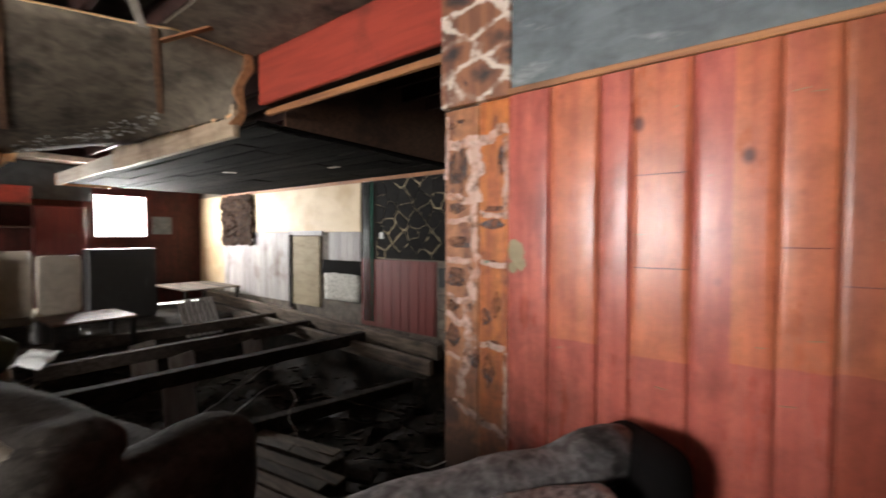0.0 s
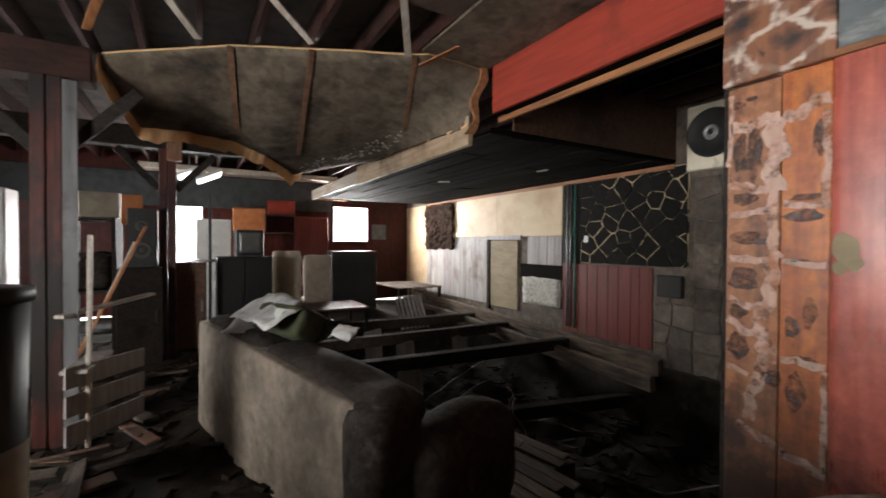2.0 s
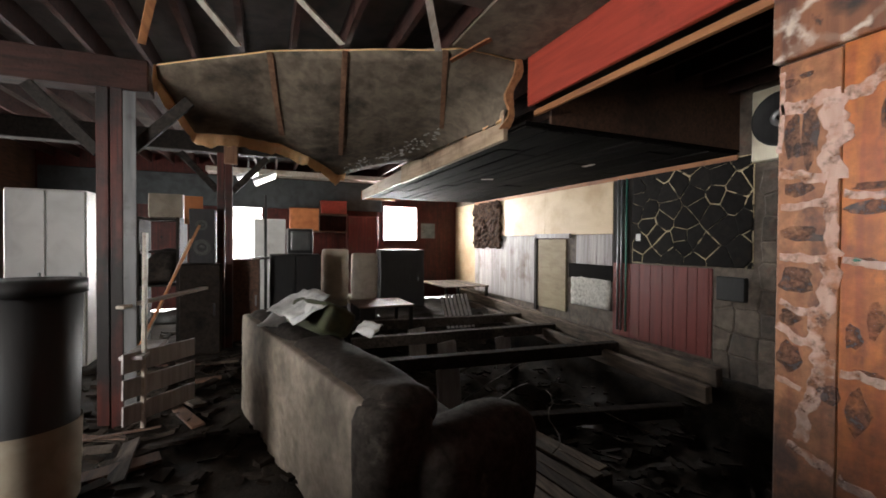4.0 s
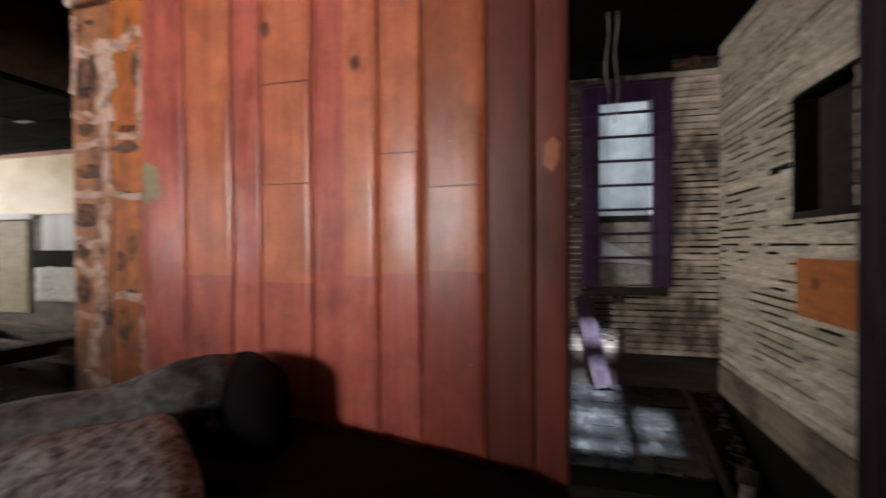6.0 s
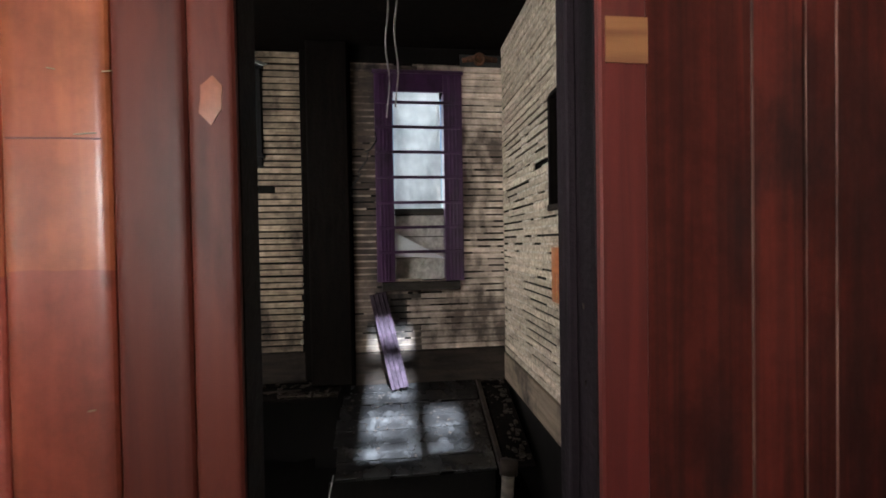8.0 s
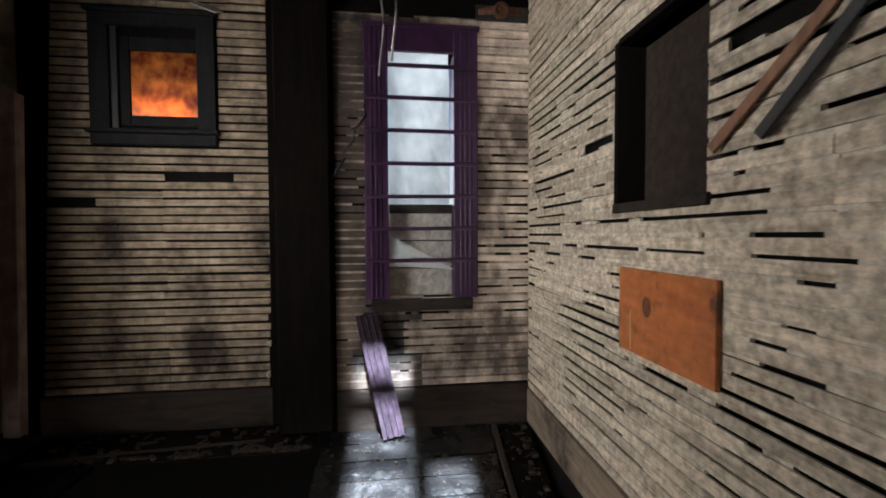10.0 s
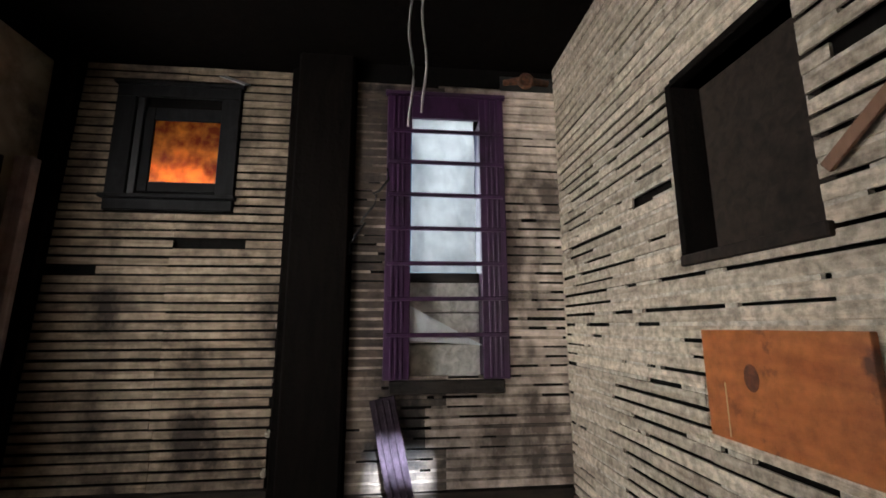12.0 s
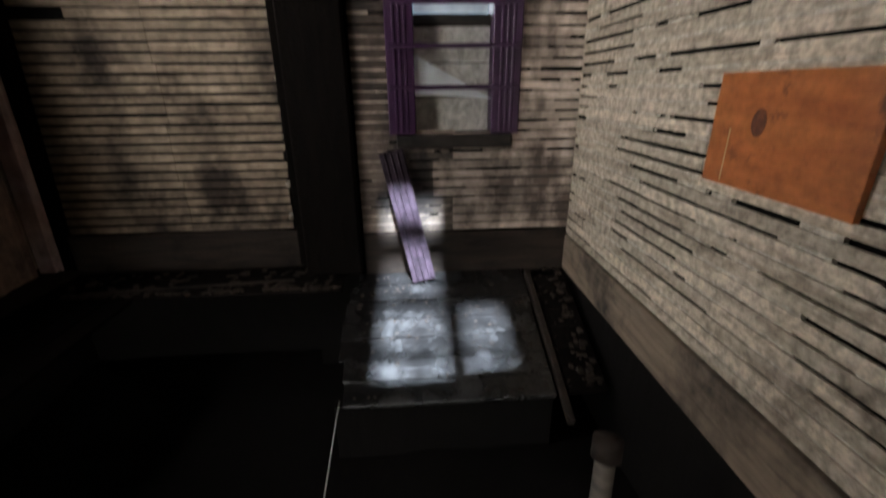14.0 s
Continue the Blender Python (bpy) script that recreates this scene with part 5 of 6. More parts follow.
# ---- sofa by the board wall ----


def sofa_two():
    a, b = Vector((-0.38, 1.52, 0)), Vector((-1.42, 0.06, 0))
    e = thing("sofa", "dusty grey suede sofa against the board wall", "sofa", a)
    d = b - a
    e.rotation_euler = (0, 0, math.atan2(d.y, d.x))
    n = d.length
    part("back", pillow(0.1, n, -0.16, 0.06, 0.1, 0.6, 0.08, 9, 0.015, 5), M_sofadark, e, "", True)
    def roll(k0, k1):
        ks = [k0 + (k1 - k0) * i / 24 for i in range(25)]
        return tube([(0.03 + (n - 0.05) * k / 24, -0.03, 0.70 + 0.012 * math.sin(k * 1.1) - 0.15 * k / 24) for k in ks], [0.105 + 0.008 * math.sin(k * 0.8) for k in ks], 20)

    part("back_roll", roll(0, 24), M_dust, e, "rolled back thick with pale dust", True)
    # the arm end's shade is put into its near-black colour
    part("end_panel", pillow(-0.12, 0.09, -0.165, 0.24, 0.05, 0.80, 0.104, 11, 0.01, 5), M_sofadark, e, "arm end with its shade in near-black", True)
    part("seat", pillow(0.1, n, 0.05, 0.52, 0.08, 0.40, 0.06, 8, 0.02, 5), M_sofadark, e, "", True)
    return e


sofa_two()
cush = thing("cushion", "mottled dusty cushion lying on the sofa", "cushion", (-0.38, 1.0, 0.5))
local(part("cushion", pillow(-0.26, 0.26, -0.26, 0.26, -0.09, 0.12, 0.1, 8, 0.03, 6, Matrix.Translation((-0.42, 0.98, 0.53)) @ Matrix.Rotation(radians(-36), 4, "Z") @ Matrix.Rotation(radians(18), 4, "Y")), M_fur, cush, "", True))
paper2 = thing("paper", "white paper cup and scraps on the sofa", "paper", (-1.15, 0.2, 0.7))
bm = tube([(-1.17, 0.22, 0.67), (-1.15, 0.25, 0.76)], [0.024, 0.036], 12)
local(part("cup", bm, M_paper, paper2, "", True))

# padded block added to fill the black area at the wall's foot
dark_pad = thing("footstool", "near-black padded block against the board wall", "footstool", (0.15, 1.5, 0))
local(part("pad", pillow(-0.42, 0.70, 1.16, 1.69, 0.2, 0.5, 0.07, 8, 0.012, 5, Matrix.Translation((0.15, 0, 0.35)) @ Matrix.Rotation(radians(7), 4, "Y") @ Matrix.Translation((-0.15, 0, -0.35))), M_sofadark, dark_pad, "", True))
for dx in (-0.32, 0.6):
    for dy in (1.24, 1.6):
        local(part("leg", box(dx - 0.03, dx + 0.03, dy - 0.03, dy + 0.03, -0.03, 0.3, 0.004), M_sofadark, dark_pad))
# ---- junk at the far end ----
# glowing panels added in place of bright daylight gaps near the ceiling
for k, (x, y, z) in enumerate(((-9.2, -0.72, 2.72), (-8.6, -0.42, 2.6))):
    e = thing("gap_glow_panel", "tilted glowing panel in place of a daylight gap under the beams", "ceiling light", (x, y, z), group="fluorescent light panels")
    mm = Matrix.Translation((x, y, z)) @ Matrix.Rotation(radians(25), 4, "X")
    local(part("tray", box(-0.32, 0.32, -0.2, 0.2, 0.0, 0.05, 0.006, 1, mm), M_white, e))
    local(part("diffuser", box(-0.3, 0.3, -0.18, 0.18, -0.012, -0.002, 0.002, 1, mm), M_gapglow, e, "glowing white face"))
    for dx in (-0.25, 0.25):
        local(part("hanger", tube([(x + dx, y, z + 0.05), (x + dx, y, CEIL + 0.21)], 0.006, 6), M_metal, e))



def cabinet(name, label, cat, x, y0, y1, z0, z1, depth, mt, doors=1, handle=None):
    e = thing(name, label, cat, (x, (y0 + y1) / 2, z0))
    local(part("body", box(x - depth, x, y0, y1, z0, z1, 0.012), mt, e))
    w = (y1 - y0) / doors
    for k in range(doors):
        d = local(part("door", box(x + 0.002, x + 0.022, y0 + k * w + 0.008, y0 + (k + 1) * w - 0.008, z0 + 0.03, z1 - 0.02, 0.006), mt, e))
        h = part("handle", box(x + 0.022, x + 0.042, y0 + (k + 0.85) * w - 0.012, y0 + (k + 0.85) * w + 0.012, (z0 + z1) / 2 - 0.08, (z0 + z1) / 2 + 0.08, 0.004), handle or M_metal, d)
        h.matrix_parent_inverse = Matrix.Identity(4)
    return e


cabinet("refrigerator", "scuffed white upright refrigerator", "refrigerator", -9.3, -0.62, -0.05, 0.0, 1.93, 0.6, M_white, 1)
tv = thing("television", "old grey picture-tube television on a dark cabinet", "television", (-7.7, 0.1, 1.28))
local(part("case", box(-7.9, -7.53, -0.1, 0.3, 1.282, 1.70, 0.02, 2), M_galv, tv))
local(part("bezel", box(-7.535, -7.51, -0.09, 0.29, 1.30, 1.69, 0.008), M_black, tv, "black bezel"))
local(part("screen", pillow(-7.52, -7.49, -0.055, 0.255, 1.345, 1.655, 0.012, 5, 0.0, 1), M_screen, tv, "dusty grey screen", True))
cabinet("cabinet", "dark scorched low cabinet", "cabinet", -7.5, -0.36, 0.42, 0.0, 1.28, 0.5, M_black, 2, M_black)
cabinet("cabinet", "dark brown veneered cabinet", "cabinet", -7.2, -0.86, -0.5, 0.0, 1.22, 0.4, M_charbrown, 1)
cabinet("cabinet", "tall white cabinet with open shelves", "cabinet", -6.5, -3.1, -2.36, 0.0, 2.07, 0.4, M_white, 2)
cabinet("counter", "black counter front below the bright window", "counter", -9.6, 1.95, 3.0, 0.0, 1.32, 0.4, M_black, 1, M_black)


def stacked_chair(x, y0, y1, z):
    e = thing("booth_seat", "dusty tan vinyl booth seat back", "seat", (x, (y0 + y1) / 2, 0), group="booth seats at the far end")
    local(part("back", pillow(x - 0.14, x, y0, y1, 0.45, z, 0.05, 6, 0.015, 5), M_booth, e, "", True))
    local(part("seat", pillow(x - 0.6, x - 0.1, y0, y1, 0.3, 0.5, 0.05, 5, 0.01, 5), M_tan, e, "", True))
    local(part("plinth", box(x - 0.55, x - 0.05, y0 + 0.03, y1 - 0.03, -0.05, 0.32, 0.01), M_char, e))
    return e


stacked_chair(-8.0, 0.5, 0.97, 1.36)
stacked_chair(-8.0, 1.02, 1.5, 1.28)
for (x, y0, y1, z0, z1, mt, lb) in ((-10.7, 0.1, 0.75, 1.75, 2.25, M_orangecard, "orange-brown cardboard box on the wall shelf"), (-10.7, 0.8, 1.4, 2.16, 2.44, M_redpaint, "red crate on the wall shelf"), (-10.8, 1.45, 2.2, 1.2, 2.1, M_redwain, "faded red panel leaning on the end wall")):
    e = thing("crate", lb, "box", (x, y0, z0))
    local(part("case", box(x - 0.3, x, y0, y1, z0, z1, 0.01), mt, e))
    local(part("lid", box(x - 0.31, x + 0.01, y0 - 0.008, y1 + 0.008, z1, z1 + 0.03, 0.006), mt, e))
shelf = thing("wall_shelf", "dark wooden shelf on the end wall", "shelf", (-10.9, 0.9, 1.7))
local(part("board", box(-11.09, -10.65, 0.0, 1.42, 1.71, 1.745, 0.004), M_charbrown, shelf))
local(part("upright", box(-11.09, -10.68, 0.74, 0.77, 1.746, 2.155, 0.004), M_charbrown, shelf))
local(part("board", box(-11.09, -10.65, 0.77, 1.42, 2.125, 2.158, 0.004), M_charbrown, shelf))
struct("trim", box(-11.098, -11.05, -4.55, 2.36, 2.27, 2.97, 0.01), M_darkband, "dark blue-grey band on the end wall", "trim")
# white board added where a lower ceiling plane catches light
struct("trim_2", box(-11.098, -10.6, -1.6, 2.38, 2.99, 3.1, 0.01), M_whitewood, "white board in place of a lit lower ceiling", "trim")
poster = thing("poster", "faded blue poster on the end wall", "poster", (-11.08, 3.65, 1.9))
local(part("sheet", box(-11.098, -11.085, 3.45, 3.85, 1.6, 2.0), M_greyboard, poster))

# slatted benches and pallets


def slatted(name, label, x0, x1, y0, y1, z, n, along_x, mt):
    e = thing(name, label, name, ((x0 + x1) / 2, (y0 + y1) / 2, 0), group="slatted benches")
    for k in range(n):
        if along_x:
            w = (y1 - y0) / n
            local(part("slat", box(x0, x1, y0 + k * w + 0.012, y0 + (k + 1) * w - 0.012, z - 0.03, z, 0.003), mt, e))
        else:
            w = (x1 - x0) / n
            local(part("slat", box(x0 + k * w + 0.012, x0 + (k + 1) * w - 0.012, y0, y1, z - 0.03, z, 0.003), mt, e))
    for x in (x0 + 0.06, x1 - 0.06):
        for y in (y0 + 0.05, y1 - 0.05):
            local(part("leg", box(x - 0.03, x + 0.03, y - 0.03, y + 0.03, -0.3, z - 0.031, 0.003), M_char, e))
    return e


slatted("bench", "pale slatted bench along the bay wall", -10.4, -8.8, 3.2, 4.3, 0.52, 10, True, M_debris)
slatted("bench", "sooty slatted bench over the fallen floor", -8.2, -7.2, 1.0, 1.95, 0.42, 7, False, M_charbrown)
lean = thing("radiator_panel", "ribbed grey panel leaning under the bench", "panel", (-8.2, 3.0, 0))
for k in range(7):
    local(part("rib", bar((-8.3, 2.9 + 0.09 * k, 0.42), (-7.9, 2.9 + 0.09 * k, -0.2), 0.06, 0.02, 0.004), M_greywood, lean))

# timbers over the pit
TIMBERS = [((-4.97, 0.6, 0.08), (-4.75, 4.2, 0.06), 0.11, 0.16), ((-6.3, 0.7, 0.05), (-6.2, 4.2, 0.05), 0.1, 0.16), ((-7.4, 0.7, 0.08), (-7.3, 4.2, 0.05), 0.1, 0.16), ((-10.4, 4.3, 0.2), (-3.3, 4.05, 0.06), 0.1, 0.2), ((-9.5, 4.05, 0.02), (-3.2, 3.75, -0.05), 0.09, 0.18), ((-3.9, 0.9, -0.2), (-3.4, 3.6, -0.25), 0.1, 0.14), ((-5.4, 1.0, -0.35), (-2.6, 2.2, -0.5), 0.12, 0.05), ((-2.9, 1.0, -0.35), (-2.0, 2.6, -0.55), 0.16, 0.04)]
for a, b, w, h in TIMBERS:
    e = thing("floor_timber", "sooty floor timber over the collapsed floor", "timber", a, group="exposed floor timbers")
    local(part("timber", bar(a, b, w, h, 0.008, 0.1), M_debris if a[1] > 4 else M_timber, e))
for k, (x, y) in enumerate(((-5.0, 1.6), (-6.2, 2.1), (-7.3, 2.0), (-6.25, 3.1))):
    e = thing("floor_panel", "dusty board panel hanging under a timber", "panel", (x, y, 0))
    local(part("panel", bar((x + 0.06, y, 0.0), (x + 0.1, y + 0.02, -0.5), 0.42, 0.02, 0.003), M_greywood, e))

# boards left at the edge of the fallen floor
left_floor = thing("floor_remnant", "dusty floorboards still on joists beside the fallen floor", "floor", (-2.8, 1.4, -0.8))
rf = random.Random(77)
for k in range(7):
    y, dx = 1.02 + 0.125 * k, rf.uniform(-0.15, 0.2)
    local(part("floorboard", bar((-3.55 + dx, y, -0.22 + rf.uniform(-0.01, 0.01)), (-2.0 - 0.12 * k + dx, y + 0.22, -0.25 + rf.uniform(-0.012, 0.012)), 0.115, 0.022, 0.003, rf.uniform(-0.03, 0.03)), M_debris, left_floor))
for x in (-3.4, -2.75):
    local(part("joist", box(x - 0.035, x + 0.035, 0.98, 2.0, -0.8, -0.25, 0.004), M_timber, left_floor))
for k in range(46):
    x, y = rf.uniform(-6.6, -2.5), rf.uniform(-2.2, -0.85)
    if y > -1.0 and x > -4.6 or abs(x + 4.56) < 0.3 and abs(y + 1.5) < 0.35 or abs(x + 3.25) < 0.35 and y < -1.25:
        continue
    n, t = rf.uniform(0.2, 0.75), rf.uniform(0, 3.14)
    z = main_floor(x, y) + rf.uniform(0.02, 0.05)
    e = thing("debris_board", "short splintered board lying in the rubble", "board", (x, y, z), group="boards in the rubble")
    local(part("board", bar((x - n / 2 * math.cos(t), y - n / 2 * math.sin(t), z + rf.uniform(-0.03, 0.04)), (x + n / 2 * math.cos(t), y + n / 2 * math.sin(t), z + rf.uniform(-0.03, 0.05)), rf.uniform(0.04, 0.13), rf.uniform(0.012, 0.03), 0.003, rf.uniform(-0.3, 0.3)), rf.choice([M_timber, M_timber, M_debris, M_charbrown]), e))

# cables in the pit
rw = random.Random(21)
for k in range(9):
    p = Vector((rw.uniform(-5.2, -1.9), rw.uniform(1.1, 3.2), rw.uniform(-0.45, -0.1)))
    d = Vector((rw.uniform(-1, 1), rw.uniform(-1, 1), 0)).normalized()
    pts = []
    for i in range(14):
        pts.append(p.copy())
        d = (d + Vector((rw.uniform(-0.4, 0.4), rw.uniform(-0.4, 0.4), rw.uniform(-0.2, 0.2)))).normalized()
        p = p + d * 0.1
        p.z = min(0.15, max(-0.55, p.z))
    e = thing("cable", "loose dusty cable over the rubble", "cable", pts[0], group="loose cables")
    local(part("cable", tube(pts, 0.005, 6), M_greywood if k % 3 == 0 else M_debris, e, "", True))

# rubble
rr = random.Random(5)
verts, faces = [], []
for k in range(1700):
    x, y = rr.uniform(-8.5, -0.9), rr.uniform(-2.2, 4.2)
    if y > 1.6 and x > -1.6 or (x > -1.6 and y > -0.3):
        continue
    s, l = rr.uniform(0.015, 0.05), rr.uniform(0.05, 0.28)
    m = Matrix.Translation((x, y, main_floor(x, y) + s * 0.4)) @ Matrix.Rotation(rr.uniform(0, 6.28), 4, "Z") @ Matrix.Rotation(rr.uniform(-0.35, 0.35), 4, "Y")
    base = len(verts)
    for sx in (-1, 1):
        for sy in (-1, 1):
            for sz in (-1, 1):
                verts.append(tuple(m @ Vector((sx * l * rr.uniform(0.35, 0.5), sy * s * rr.uniform(0.5, 1.1), sz * s * rr.uniform(0.2, 0.5)))))
    for f in ((0, 1, 3, 2), (4, 6, 7, 5), (0, 4, 5, 1), (2, 3, 7, 6), (0, 2, 6, 4), (1, 5, 7, 3)):
        faces.append(tuple(base + i for i in f))
me = bpy.data.meshes.new("rubble")
me.from_pydata(verts, [], faces)
me.materials.append(M_rubble)
tagged(new("rubble", me), "splintered wood and plaster rubble on the floor", "rubble", "", "stuff")

# things round the post
drum = thing("trash_bin", "black plastic bin with a pale lower band", "bin", (-3.25, -1.62, 0))
local(part("body", tube([(-3.25, -1.62, -0.02), (-3.25, -1.62, 0.35), (-3.25, -1.62, 1.22)], [0.21, 0.225, 0.25], 32), M_black, drum, "", True))
local(part("rim", tube([(-3.25, -1.62, 1.2), (-3.25, -1.62, 1.27)], 0.268, 32), M_black, drum, "", True))
local(part("band", tube([(-3.25, -1.62, 0.06), (-3.25, -1.62, 0.5)], [0.228, 0.242], 32, False), M_tan, drum, "dusty pale band", True))
crate = thing("crate", "pale wooden slatted crate with a grey lid", "crate", (-4.35, -1.2, 0))
for z in (0.05, 0.25, 0.45):
    local(part("slat", bar((-4.15, -1.42, z + 0.1), (-4.7, -1.02, z + 0.08), 0.018, 0.15, 0.003), M_greywood, crate))
local(part("lid", bar((-4.7, -1.3, 0.60), (-4.2, -1.38, 0.58), 0.16, 0.03, 0.004), M_greywood, crate, "grey lid board"))
for a, b in (((-4.3, -1.32, 0.0), (-4.3, -1.3, 1.55)), ((-5.2, -1.75, 0.0), (-5.3, -1.05, 1.65)), ((-5.4, -1.75, 0.0), (-5.45, -1.15, 1.5)), ((-4.4, -1.5, 0.95), (-5.3, -1.0, 1.0))):
    e = thing("loose_board", "pale loose board leaning by the post", "board", a, group="loose boards by the post")
    local(part("board", bar(a, b, 0.07, 0.025, 0.003), M_whitewood if b[2] < 1.6 else M_trim, e))
sc = thing("cardboard_box", "grey cardboard box on a dark shelf", "box", (-7.0, -1.7, 1.8))
local(part("case", box(-7.4, -7.0, -1.86, -1.46, 1.8, 2.12, 0.008), M_tan, sc))
local(part("flap", box(-7.0, -6.985, -1.44, -1.22, 1.72, 2.1, 0.004), M_orangecard, sc, "orange card flap"))
rack = thing("shelf_rack", "dark shelving rack full of black junk", "shelf", (-6.9, -1.3, 0))
for y in (-1.95, -1.5):
    local(part("side", box(-7.5, -6.85, y - 0.02, y + 0.02, -0.05, 1.8, 0.003), M_char, rack))
for z in (0.4, 0.9, 1.35, 1.78):
    local(part("shelf", box(-7.5, -6.84, -1.93, -1.52, z - 0.02, z, 0.003), M_char, rack))
local(part("junk", pillow(-7.4, -6.86, -1.9, -1.54, 0.92, 1.3, 0.08, 8, 0.12, 4), M_char, rack, "heap of black scorched junk", True))
cabinet("cabinet", "smoked brown low cabinet among the junk", "cabinet", -6.7, -1.46, -0.98, -0.03, 1.18, 0.5, M_base, 1, M_black)
loud = thing("loudspeaker", "black loudspeaker standing on a brown cabinet", "loudspeaker", (-6.95, -1.2, 1.18))
local(part("case", box(-7.15, -6.78, -1.36, -1.06, 1.182, 1.92, 0.01), M_black, loud))
for z, r in ((1.40, 0.11), (1.70, 0.07)):
    cone = disc_ring(0, 0, 0, [(r, 0.0), (r * 0.97, 0.012), (r * 0.8, 0.012), (r * 0.35, -0.01), (r * 0.3, 0.0)], 28)
    bmesh.ops.transform(cone, matrix=Matrix.Translation((-6.779, -1.21, z)) @ Matrix.Rotation(radians(90), 4, "Z"), verts=cone.verts)
    local(part("cone", cone, M_cone, loud, "grey cone", True))
stub = thing("wood_block", "tan wood block nailed to the cross beam", "block", (-6.94, -0.87, 2.56))
local(part("block", box(-6.948, -6.86, -0.95, -0.78, 2.56, 2.96, 0.008), M_batten, stub))
rail = thing("display_stand", "thin black metal display stand", "stand", (-8.4, -0.4, 0))
local(part("pole", tube([(-8.4, -0.42, 0), (-8.4, -0.42, 2.3)], 0.025), M_black, rail, "", True))
local(part("tray", tube([(-8.4, -0.42, 1.18), (-8.4, -0.42, 1.21)], 0.3, 24), M_black, rail, "", True))
local(part("foot", tube([(-8.4, -0.42, 0.0), (-8.4, -0.42, 0.04)], 0.22, 24), M_black, rail, "", True))

# ---- lath room ----
PITCH = 0.0585
lath_r = random.Random(12)


def lath_run(parent, axis, at, a0, a1, z, material, h=0.045, tilt=0.0):
    """One lath along x or y on the plane at; it stands towards the room."""
    e = lath_r.uniform
    t = 0.009
    d = e(-0.0015, 0.0015)
    bm = bmesh.new()
    z0, z1 = z - h / 2 + e(-0.002, 0.002), z + h / 2 + e(-0.002, 0.002)
    if axis == "x":
        v = bx(bm, a0, a1, at - t + d, at + 0.0, z0, z1)
    else:
        v = bx(bm, at - t + d, at + 0.0, a0, a1, z0, z1)
    k = 0 if axis == "x" else 1
    for q in v:
        if abs(q.co[k] - a1) < 1e-6:
            q.co.z += tilt
    return part("lath", bm, material, parent)


def key_strip(bm, axis, at, a0, a1, z, depth):
    if axis == "x":
        bx(bm, a0, a1, at - depth, at + 0.012, z - 0.0085, z + 0.0085)
    else:
        bx(bm, at - depth, at + 0.012, a0, a1, z - 0.0085, z + 0.0085)


def lath_wall(name, label, axis, at, spans, material, z0, z1, filled, joints, cut=(), lost=()):
    """Rows of laths with gaps; spans(z) gives the stretches at that height."""
    e = thing(name, label, "wall", kind="structure")
    keys = bmesh.new()
    row = 0
    z = z0 + PITCH / 2
    while z < z1:
        for a0, a1 in spans(z):
            cuts = [a0] + [j + lath_r.uniform(-0.004, 0.004) for j in joints(row) if a0 + 0.08 < j < a1 - 0.08] + [a1]
            for p, q in zip(cuts, cuts[1:]):
                if any(abs(z - lz) < PITCH / 2 and min(q, l1) - max(p, l0) > 0.02 for lz, l0, l1 in lost):
                    for lz, l0, l1 in lost:
                        if abs(z - lz) < PITCH / 2:
                            if l0 - p > 0.03:
                                lath_run(e, axis, at, p, l0, z, material)
                            if q - l1 > 0.03:
                                lath_run(e, axis, at, l1, q, z, material)
                    continue
                # window-wall laths: darkest left of the window, palest to its right
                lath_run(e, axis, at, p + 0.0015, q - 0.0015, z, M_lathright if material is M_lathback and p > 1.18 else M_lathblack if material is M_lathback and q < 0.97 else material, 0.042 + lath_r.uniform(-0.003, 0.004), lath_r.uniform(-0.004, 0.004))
            p = a0
            while p < a1:
                w = lath_r.uniform(0.03, 0.22)
                if filled and lath_r.random() < filled + 0.9 * noise.noise(Vector((p * 1.6, z * 2.2, at))):
                    key_strip(keys, axis, at, p, min(a1, p + w), z + PITCH / 2, lath_r.uniform(0.0045, 0.0085) if axis == "x" else lath_r.uniform(0.0015, 0.007))
                p += w
        z += PITCH
        row += 1
    if filled:
        tagged(part("plaster_keys", keys, M_limeback if material is M_lathback else M_lime, e, "lime plaster squeezed between the laths"), kind="stuff")
    return e


def back_spans(z):
    if 0.8 < z < 2.68:
        return [(0.74, 0.95), (1.725, RX)]
    return [(0.74, RX)]


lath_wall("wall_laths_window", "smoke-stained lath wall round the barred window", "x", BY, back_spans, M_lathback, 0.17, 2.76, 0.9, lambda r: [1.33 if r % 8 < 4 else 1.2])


def amber_spans(z):
    if 1.87 < z < 2.78:
        return [(-1.225 + 0.045 * z, -0.875), (-0.065, 0.33 - 0.02 * lath_r.random())]
    return [(-1.225 + 0.045 * z, 0.24 + 0.035 * z - 0.02 * lath_r.random())]


lath_wall("wall_laths_amber", "bare wooden lath wall round the amber window", "x", LY, amber_spans, M_lath, 0.16, LCEIL, 0.0, lambda r: [-0.42 if (r // 6) % 2 == 0 else -0.44], lost=[(1.655, -0.4, 0.03), (1.48, -1.14, -0.86)])


def side_spans(z):
    if 1.35 < z < 2.05:
        return [(1.77, 2.74), (3.28, BY)]
    return [(1.77, BY)]


lath_wall("wall_laths_side", "pale lath wall with lime plaster in the gaps", "y", RX, side_spans, M_lathside, 0.13, LCEIL, 0.55, lambda r: [3.62 if (r // 7) % 2 else 3.05, 2.35] if r % 14 < 9 else [3.25], lost=[(1.68, 3.31, 3.6), (1.39, 1.9, 2.2), (1.80, 2.3, 2.66), (0.54, 2.46, 2.58), (0.60, 2.5, 2.58)])

